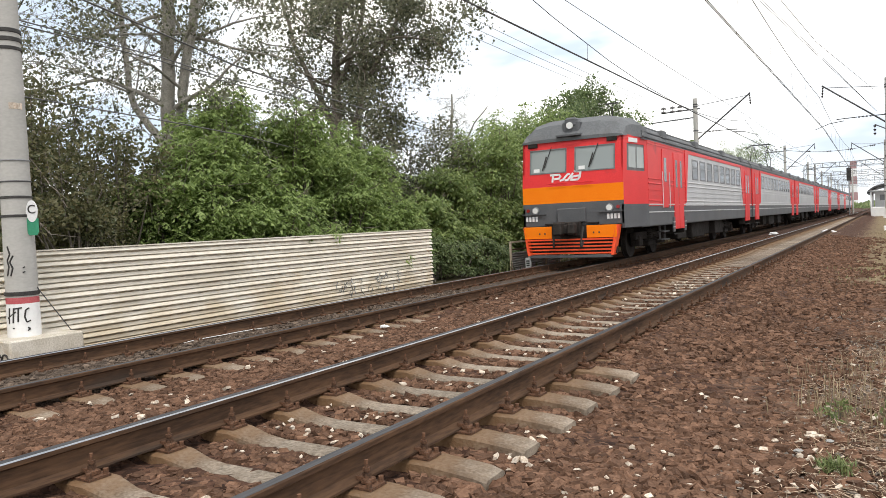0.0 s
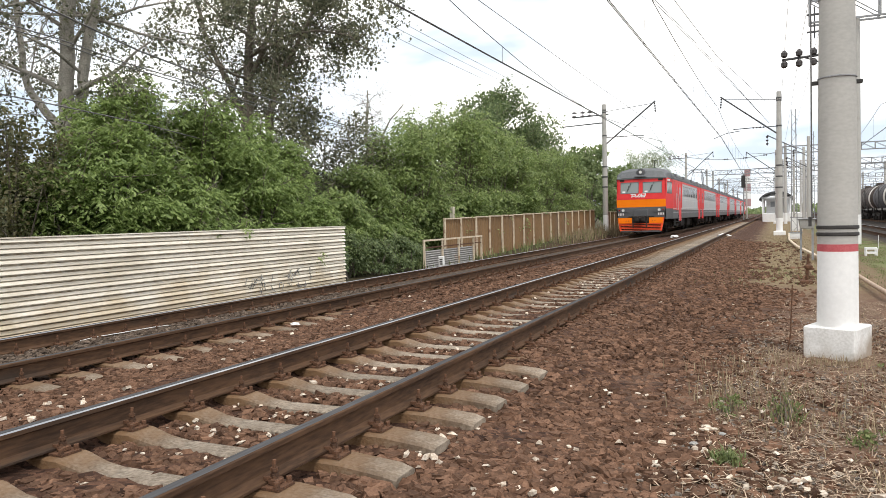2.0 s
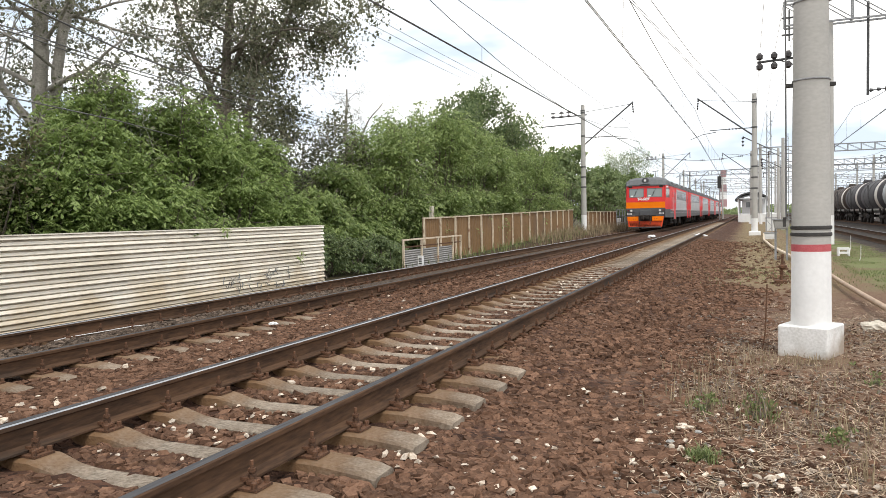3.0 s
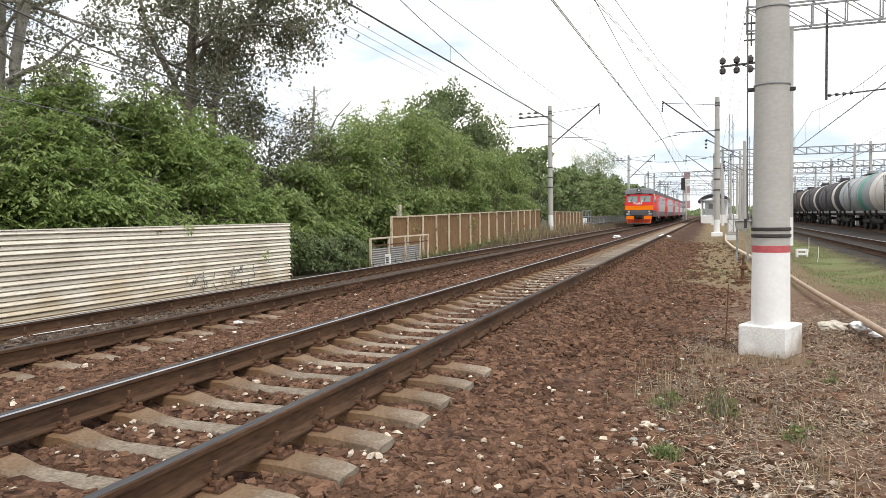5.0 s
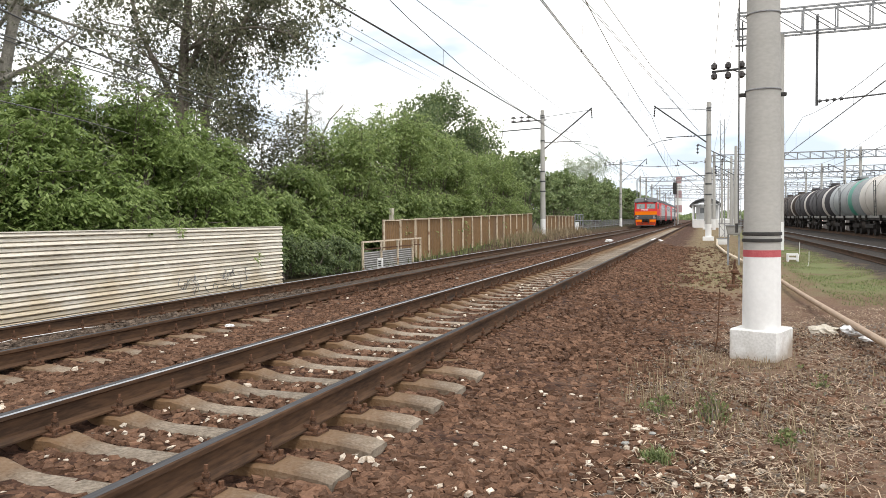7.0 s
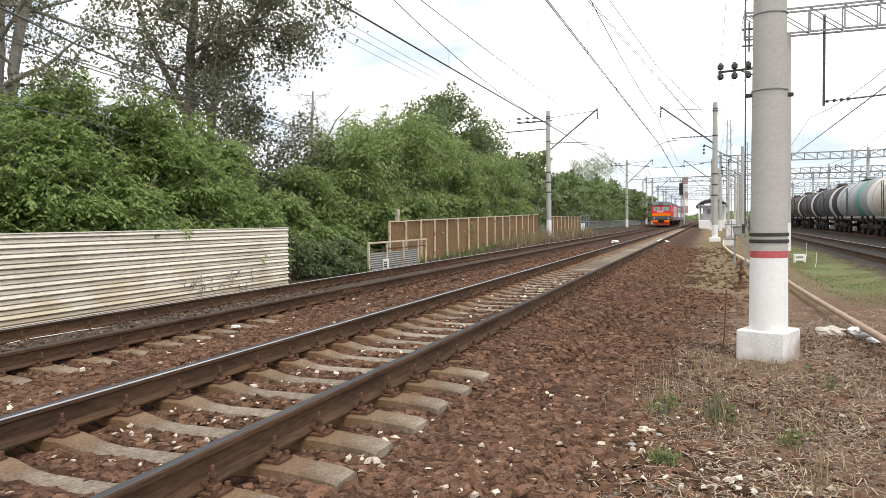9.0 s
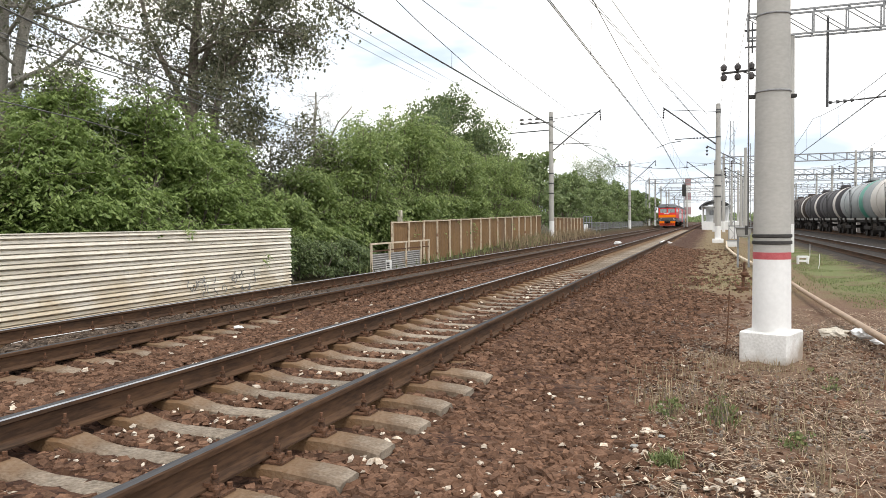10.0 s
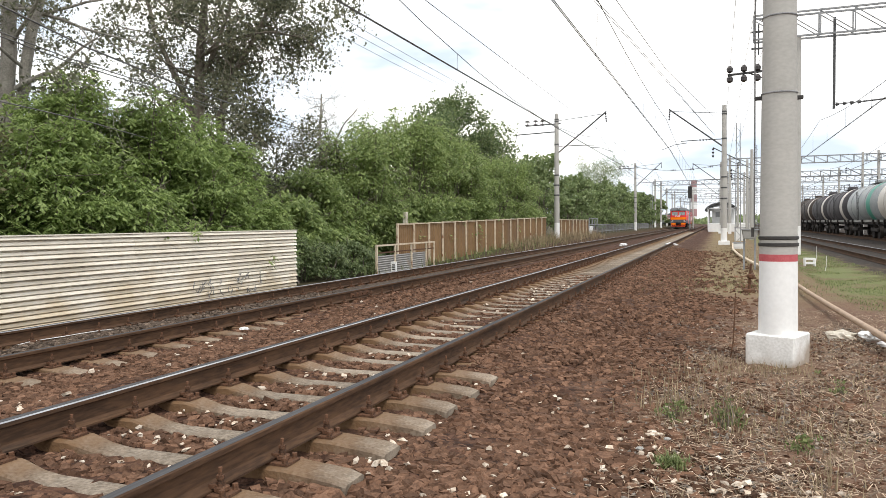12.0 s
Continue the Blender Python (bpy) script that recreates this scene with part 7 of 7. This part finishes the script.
for dz in (0.0, 0.07):
    slung("hanging_cable", "black cable slung behind the bushes", [(-11.2, -6, 5.6 + dz), (-11.2, 2, 4.9 + dz), (-11.2, 8.92, 4.56 + dz), (-11.3, 10.25, 4.45 + dz), (-11.8, 12.68, 4.47 + dz), (-13.5, 17.86, 4.68 + dz), (-15.5, 25.74, 5.04 + dz), (-16.5, 31.25, 5.11 + dz), (-17, 36.1, 5.05 + dz)], 0.012)
slung("hanging_cable", "thin black cable over the fence", [(-11.2, -6, 4.3), (-11.2, 2, 3.8), (-11.2, 8.88, 3.48), (-11.3, 10.66, 3.4), (-11.8, 12.65, 3.34), (-13.2, 17, 3.3)], 0.011)
for dx in (-1.0, -1.5, -2.1):
    wire("feeder_wire", "feeder wire on pin insulators", -10.65 + dx, [(y, 8.75 if y < 20 else 8.3, 0.4) for y in SUP], 0.01)
for x, z in ((0.48, 8.4), (1.08, 8.4), (1.66, 8.4)):
    wire("feeder_wire", "feeder wire on insulators beside the pole", x, [(-30, z, 0.4), (36.6, z, 0.5), (99, z + 0.4, 0.6)], 0.009)


# ---------- small things on the verge ----------
def conduit():
    root = empty("cable_pipe", "yellowish-brown pipe lying along the verge", "pipe")
    pts = [(1.62, 19.5, -0.06), (1.66, 16, -0.04), (1.7, 13.5, -0.02), (1.76, 11.0, 0.0), (1.82, 9.0, 0.01), (1.95, 6.5, 0.0)]
    v, q = polyline_tubes([(np.array(pts), np.full(len(pts), 0.042))], 12)
    ob = arrays("pipe", v, q, surface("ochre_pipe", (0.3, 0.2, 0.13), (0.42, 0.3, 0.2), 4, 40, 0.6, 0.1), root)
    ob.data.shade_smooth()
    pts = [(0.9, 52, -0.1), (0.7, 40, -0.06), (0.85, 32, -0.05), (1.4, 22, -0.06), (1.62, 19.4, -0.06)]
    v, q = polyline_tubes([(np.array(pts), np.full(len(pts), 0.05))], 10)
    arrays("pipe", v, q, M_FENCE_POST, root)


conduit()


def crumpled(name, label, at, size, material, seed, flat=0.35):
    bm = bmesh.new()
    bmesh.ops.create_icosphere(bm, subdivisions=3, radius=1.0)
    r = random.Random(seed)
    off = Vector((r.uniform(0, 9), r.uniform(0, 9), r.uniform(0, 9)))
    for v in bm.verts:
        k = 1 + 0.5 * noise.noise(v.co * 1.7 + off) + 0.2 * noise.noise(v.co * 5 + off)
        v.co = Vector((v.co.x * size[0], v.co.y * size[1], v.co.z * size[2])) * k
    ob = part(name, bm, material)
    ob.location = at
    tagged(ob, label, "litter")
    return ob


crumpled("rubble_lump", "grey broken concrete lump on the verge", (1.5, 10.6, -0.13), (0.17, 0.1, 0.07), M_DIRTY_WASH, 3)
crumpled("plastic_bag", "crumpled white plastic sheet by the pipe", (1.78, 10.25, -0.06), (0.12, 0.15, 0.06), M_WHITE, 4)
crumpled("plastic_bag", "crumpled white plastic sheet by the pipe", (1.86, 9.85, -0.1), (0.09, 0.1, 0.035), M_WHITE, 5)
crumpled("paper_scrap", "white paper scrap on the ballast", (-6.3, 8.65, -0.09), (0.075, 0.05, 0.02), M_WHITE, 6)
crumpled("paper_scrap", "white scrap between the rails", (-2.6, 45.0, 0.0), (0.35, 0.5, 0.12), M_WHITE, 7)
crumpled("paper_scrap", "white scrap beside the far rail", (-5.6, 47.0, -0.05), (0.25, 0.3, 0.1), M_WHITE, 8)
crumpled("paper_scrap", "white scrap on the shoulder", (-2.0, 22.6, -0.07), (0.3, 0.5, 0.03), M_WHITE, 9)


r_litter = random.Random(77)
for k in range(6):
    x, y = r_litter.gauss(-0.5, 0.07), r_litter.gauss(5.15, 0.22)
    crumpled("litter_scrap", "small grey and white scrap of litter on the stones", (x, y, float(ground_z(x, y)) + 0.03), (r_litter.uniform(0.02, 0.045), r_litter.uniform(0.012, 0.03), 0.01), M_STONE_PALE if k % 3 else M_GREY_SHEET, 20 + k)


def wire_crate(x, y):
    root = empty("wire_crate", "small pale wire crate standing in the grass", "crate", (x, y, float(ground_z(x, y))))
    w, h = 0.15, 0.24
    for a in (-w, w):
        for b in (-w, w):
            bm = bmesh.new()
            tube(bm, (a, b, -0.1), (a, b, h), 0.03, n=5)
            part("post", bm, M_WHITEWASH, root)
    for z in (0.1, h):
        bm = bmesh.new()
        for a in (-w, w):
            box(bm, a - 0.025, a + 0.025, -w, w, z - 0.03, z + 0.03)
            box(bm, -w, w, a - 0.025, a + 0.025, z - 0.03, z + 0.03)
        part("rim", bm, M_WHITEWASH, root)


wire_crate(2.9, 27.5)
relay_cabinet(1.1, 44.0, 0.6, 0.32, "low white relay box beside the pipe")
relay_cabinet(1.6, 62.0, 0.8, 1.0, "white relay cabinet near the masts")


def rod(x, y, h, label, mat, lean=(0, 0)):
    bm = bmesh.new()
    z = float(ground_z(x, y))
    tube(bm, (x - 0.05, y, z - 0.1), (x, y, z + h * 0.3), 0.009, 0.008, n=6)
    tube(bm, (x, y, z + h * 0.3), (x + lean[0], y + lean[1], z + h), 0.008, 0.007, n=6)
    tagged(part("iron_rod", bm, mat), label, "rod")


rod(0.16, 8.6, 0.75, "thin rusty rod stuck in the earth", M_RUST, (0.02, 0))
rod(3.4, 30, 0.6, "pale stake in the grass", M_WHITEWASH)
rod(3.1, 25, 0.45, "pale stake in the grass", M_WHITEWASH)


def point_lever(x, y):
    root = empty("point_lever", "rusty point lever beside the pipe", "lever", (x, y, float(ground_z(x, y))))
    bm = bmesh.new()
    tube(bm, (0, 0, -0.05), (0.04, 0, 0.62), 0.035, 0.025, n=8)
    part("stem", bm, M_RUST, root)
    bm = bmesh.new()
    lathe(bm, (0.04, 0, 0.3), [(0.04, 0), (0.085, 0.03), (0.085, 0.08), (0.04, 0.11)], 12)
    part("collar", bm, M_RUST, root, "rusty red collar")
    bm = bmesh.new()
    box(bm, -0.12, 0.12, -0.12, 0.12, -0.1, 0.08, 0.02)
    part("base", bm, M_RUST, root)


point_lever(0.62, 17.0)


# ---------- grass and weeds ----------
def blades(name, label, roots, heights, material, seed, width=0.006, lean=0.5):
    g = np.random.default_rng(seed)
    n = len(roots)
    a = g.uniform(0, 6.28, n)
    d = np.stack([np.cos(a), np.sin(a), np.zeros(n)], -1)
    side = np.stack([-np.sin(a), np.cos(a), np.zeros(n)], -1) * width
    ln = (heights * g.uniform(0.1, lean, n))[:, None]
    up = np.array([0, 0, 1.0]) * heights[:, None]
    m = roots + up * 0.55 + d * ln * 0.35
    t = roots + up * g.uniform(0.75, 1.0, n)[:, None] + d * ln
    v = np.stack([roots - side, roots + side, m + side * 0.7, t, m - side * 0.7], 1).reshape(-1, 3)
    i = np.arange(n)[:, None] * 5
    f = np.concatenate([i + np.array([0, 1, 2, 4])])
    tri = i + np.array([4, 2, 3, 3])
    me_faces = [tuple(r) for r in f] + [tuple(r[:3]) for r in tri]
    ob = raw(name, [tuple(p) for p in v], me_faces, material)
    return tagged(ob, label, "grass", kind="stuff")


def verge():
    g = np.random.default_rng(31)
    n = 7000
    x, y = g.normal(0.5, 0.7, n), 3.2 + 9 * g.random(n) ** 1.2
    keep = (x > -0.6) & (noise_mask(x, y, 1.3) > -0.05)
    x, y = x[keep], y[keep]
    z = ground_z(x, y)
    blades("dry_grass", "thin dry straw and dead grass on the verge", np.stack([x, y, z], -1), g.uniform(0.01, 0.05, len(x)), M_GRASS_DRY, 32, 0.004, 2.8)
    spots = [(-0.33, 6.1, 0.16, 70, 0.28), (0.07, 5.85, 0.1, 30, 0.42), (0.53, 5.54, 0.12, 20, 0.3), (0.58, 4.6, 0.06, 12, 0.4), (-0.3, 7.4, 0.3, 50, 0.2), (0.3, 6.6, 0.3, 50, 0.2), (1.2, 7.5, 0.5, 70, 0.2), (0.3, 8.1, 0.2, 60, 0.15), (0.9, 5.2, 0.4, 60, 0.15), (0.6, 8.1, 0.16, 170, 0.1), (0.1, 7.9, 0.25, 120, 0.09), (0.2, 5.5, 0.35, 110, 0.1)]
    R, H = [], []
    for cx, cy, s, k, h in spots:
        xx, yy = g.normal(cx, s, k), g.normal(cy, s, k)
        R.append(np.stack([xx, yy, ground_z(xx, yy)], -1)), H.append(h * g.uniform(0.3, 1.2, k))
    blades("weeds", "pale dry weed stalks on the verge", np.concatenate(R), np.concatenate(H), M_GRASS_DRY, 33, 0.004, 0.5)
    n = 52000
    x, y = g.uniform(-0.9, 3.0, n), 2.6 + 11 * g.random(n) ** 1.3
    keep = (g.random(n) < smooth_step(x - 0.6 * smooth_step(y, 7, 12), -0.9, 0.1)) & (noise_mask(x, y, 1.1) + 0.5 * np.sin(x * 7.1 + 2 * np.sin(y * 5.3)) > g.uniform(-1.1, 0.5, n))
    x, y = x[keep], y[keep]
    n = len(x)
    a = g.uniform(0, 6.28, n)
    ln, wd = 0.01 + 0.055 * g.random(n) ** 2, g.uniform(0.0012, 0.004, n)
    c = np.stack([x, y, ground_z(x, y) + g.uniform(0.008, 0.04, n)], -1)
    d = np.stack([np.cos(a), np.sin(a), g.normal(0, 0.18, n)], -1) * ln[:, None]
    e = np.stack([-np.sin(a), np.cos(a), np.zeros(n)], -1) * wd[:, None]
    v = np.stack([c - d - e, c - d + e, c + d + e, c + d - e], 1).reshape(-1, 3)
    tagged(arrays("straw", v, np.arange(4 * n).reshape(-1, 4), M_STRAW), "loose straw and twigs lying on the earth", "straw", kind="stuff")
    R, H = [], []
    for cx, cy, s, k, h in [(-0.27, 4.73, 0.045, 340, 0.085), (-0.36, 6.0, 0.08, 40, 0.07), (0.07, 5.8, 0.06, 40, 0.1), (0.5, 5.3, 0.05, 30, 0.07), (0.9, 19, 1.2, 700, 0.1), (1.9, 6.5, 0.5, 200, 0.06)]:
        xx, yy = g.normal(cx, s, k), g.normal(cy, s, k)
        R.append(np.stack([xx, yy, ground_z(xx, yy)], -1)), H.append(h * g.uniform(0.4, 1.1, k))
    xx, yy = g.uniform(2.3, 4.4, 16000), 14 + 26 * g.random(16000)
    keep = noise_mask(xx, yy, 0.6) > 0.0
    xx, yy = xx[keep], yy[keep]
    R.append(np.stack([xx, yy, ground_z(xx, yy)], -1)), H.append(g.uniform(0.015, 0.05, len(xx)))
    blades("green_grass", "short green grass tufts", np.concatenate(R), np.concatenate(H), M_GRASS_GREEN, 34, 0.006, 1.2)
    k = 9000
    xx, yy = g.normal(0.7, 0.75, k), 16.5 + 34 * g.random(k)
    keep = noise_mask(xx, yy, 0.8) > -0.3
    xx, yy = xx[keep], yy[keep]
    blades("verge_grass", "olive dry grass along the trodden verge", np.stack([xx, yy, ground_z(xx, yy)], -1), g.uniform(0.02, 0.07, len(xx)), M_GRASS_DRY, 37, 0.007, 1.6)
    k = 1600
    xx, yy = g.normal(-10.4, 0.3, k), 37 + 32 * g.random(k)
    blades("tall_dry_grass", "tall pale grass along the rusty fence", np.stack([xx, yy, ground_z(xx, yy)], -1), g.uniform(0.2, 0.75, k), M_GRASS_DRY, 35, 0.012, 0.4)
    k = 700
    xx, yy = g.normal(-10.5, 0.35, k), 20 + 30 * g.random(k)
    blades("tall_green_grass", "green weeds along the rusty fence", np.stack([xx, yy, ground_z(xx, yy)], -1), g.uniform(0.1, 0.5, k), M_GRASS_GREEN, 36, 0.014, 0.6)


def noise_mask(x, y, s):
    return np.sin(x * 3.1 * s + 1.7 * np.sin(y * 1.3 * s)) * np.cos(y * 2.3 * s + np.sin(x * 2.7))


verge()


# ---------- odds and ends along the tracks ----------
for x, y, h in ((-0.33, 5.85, 0.2), (-0.28, 6.02, 0.14), (0.06, 5.82, 0.26), (0.14, 5.95, 0.15), (0.52, 5.34, 0.15), (1.0, 7.2, 0.16)):
    bush(x, y, h + 0.1, 0.07, 0.07, "small yellow-green broad-leaved weed among straw", int(900 + 100 * y), M_GRASS_GREEN, 80, 0.035, 10, spray=False)
for k, (y, h) in enumerate(((11.6, 2.15), (12.2, 2.0), (13.0, 2.1))):
    bush(-10.78, y, h, 0.2, 0.35, "maple shoots hanging over the fence top", 920 + k, M_LEAF_MAPLE, 260, 0.16, 8, leaflets=5)


def rail_joint(x, y, top):
    """Two fishplates with bolts at a rail joint."""
    root = empty("rail_joint", "rusty bolted fishplates at a rail joint", "rail joint", (x, y, top))
    for s in (-1, 1):
        bm = bmesh.new()
        box(bm, min(s * 0.012, s * 0.034), max(s * 0.012, s * 0.034), -0.4, 0.4, -0.14, -0.045, 0.006)
        plate = part("fishplate", bm, M_RUST, root)
        for k in range(4):
            bm = bmesh.new()
            tube(bm, (s * 0.034, -0.3 + 0.2 * k, -0.09), (s * 0.062, -0.3 + 0.2 * k, -0.09), 0.02, n=6)
            part("bolt", bm, M_RUST, plate)


rail_joint(FAR_X + 0.7965, 13.04, RAIL_Z + FAR_DZ)
rail_joint(NEAR_X + 0.7965, 17.5, RAIL_Z)


def cable_scrap():
    pts = [(-8.22, 6.6, -0.1), (-8.2, 6.81, -0.08), (-8.1, 7.18, -0.07), (-8.14, 7.59, -0.08), (-8.17, 7.91, -0.09), (-8.1, 8.1, -0.1)]
    v, q = polyline_tubes([(np.array(pts), np.full(len(pts), 0.005))], 6)
    tagged(arrays("cable_scrap", v, q, M_WHITEWASH), "pale bent wire lying between the rails", "wire scrap")


cable_scrap()


def track_box(x, y, w, h, z):
    """A grey junction box with a sloping lid on two legs."""
    root = empty("junction_box", "grey steel junction box on legs beside the line", "junction box", (x, y, float(ground_z(x, y))))
    for a in (-w * 0.35, w * 0.35):
        bm = bmesh.new()
        box(bm, a - 0.03, a + 0.03, -0.03, 0.03, -0.1, z)
        part("leg", bm, M_STEEL, root)
    bm = bmesh.new()
    box(bm, -w / 2, w / 2, -0.18, 0.18, z, z + h, 0.015)
    for v in bm.verts:
        if v.co.z < z + h / 2:
            v.co.x *= 0.8
    body = part("body", bm, M_GREY_SHEET, root)
    bm = bmesh.new()
    box(bm, -w / 2 - 0.03, w / 2 + 0.03, -0.21, 0.21, z + h, z + h + 0.03, 0.008)
    part("lid", bm, M_STEEL, body)


track_box(0.93, 25.0, 0.46, 0.28, 0.98)


# ---------- what moves ----------
def train_y(t):
    """Where the rear of the train stands along the track, as it slows down on its way out."""
    return 19.58 + 14.068 * t - 0.25114 * t * t + 0.001653 * t ** 3


def on_track(y):
    """A car whose rear stands at y, turned along the far track."""
    turn = math.degrees(math.atan2(bend(y) - bend(y + CAR_LEN), CAR_LEN))
    return pose(FAR_X + bend(y), y, RAIL_Z + FAR_DZ, 0, 0, turn)


def motions():
    steps = [k * 0.5 for k in range(25)]
    for k, car in enumerate(cars):
        walk(car, [(t, on_track(train_y(t) + k * CAR_PITCH)) for t in steps])
    # the wheelsets of the last car roll: one row for each thirtieth of a second
    for bogie_part in cars[0].children:
        for wheelset in bogie_part.children:
            if wheelset.name.startswith("wheelset"):
                x, y, z = wheelset.location
                walk(wheelset, [(k / 30, pose(x, y, z, math.degrees(-(train_y(k / 30) - train_y(0)) / 0.53) % 360)) for k in range(361)])


motions()
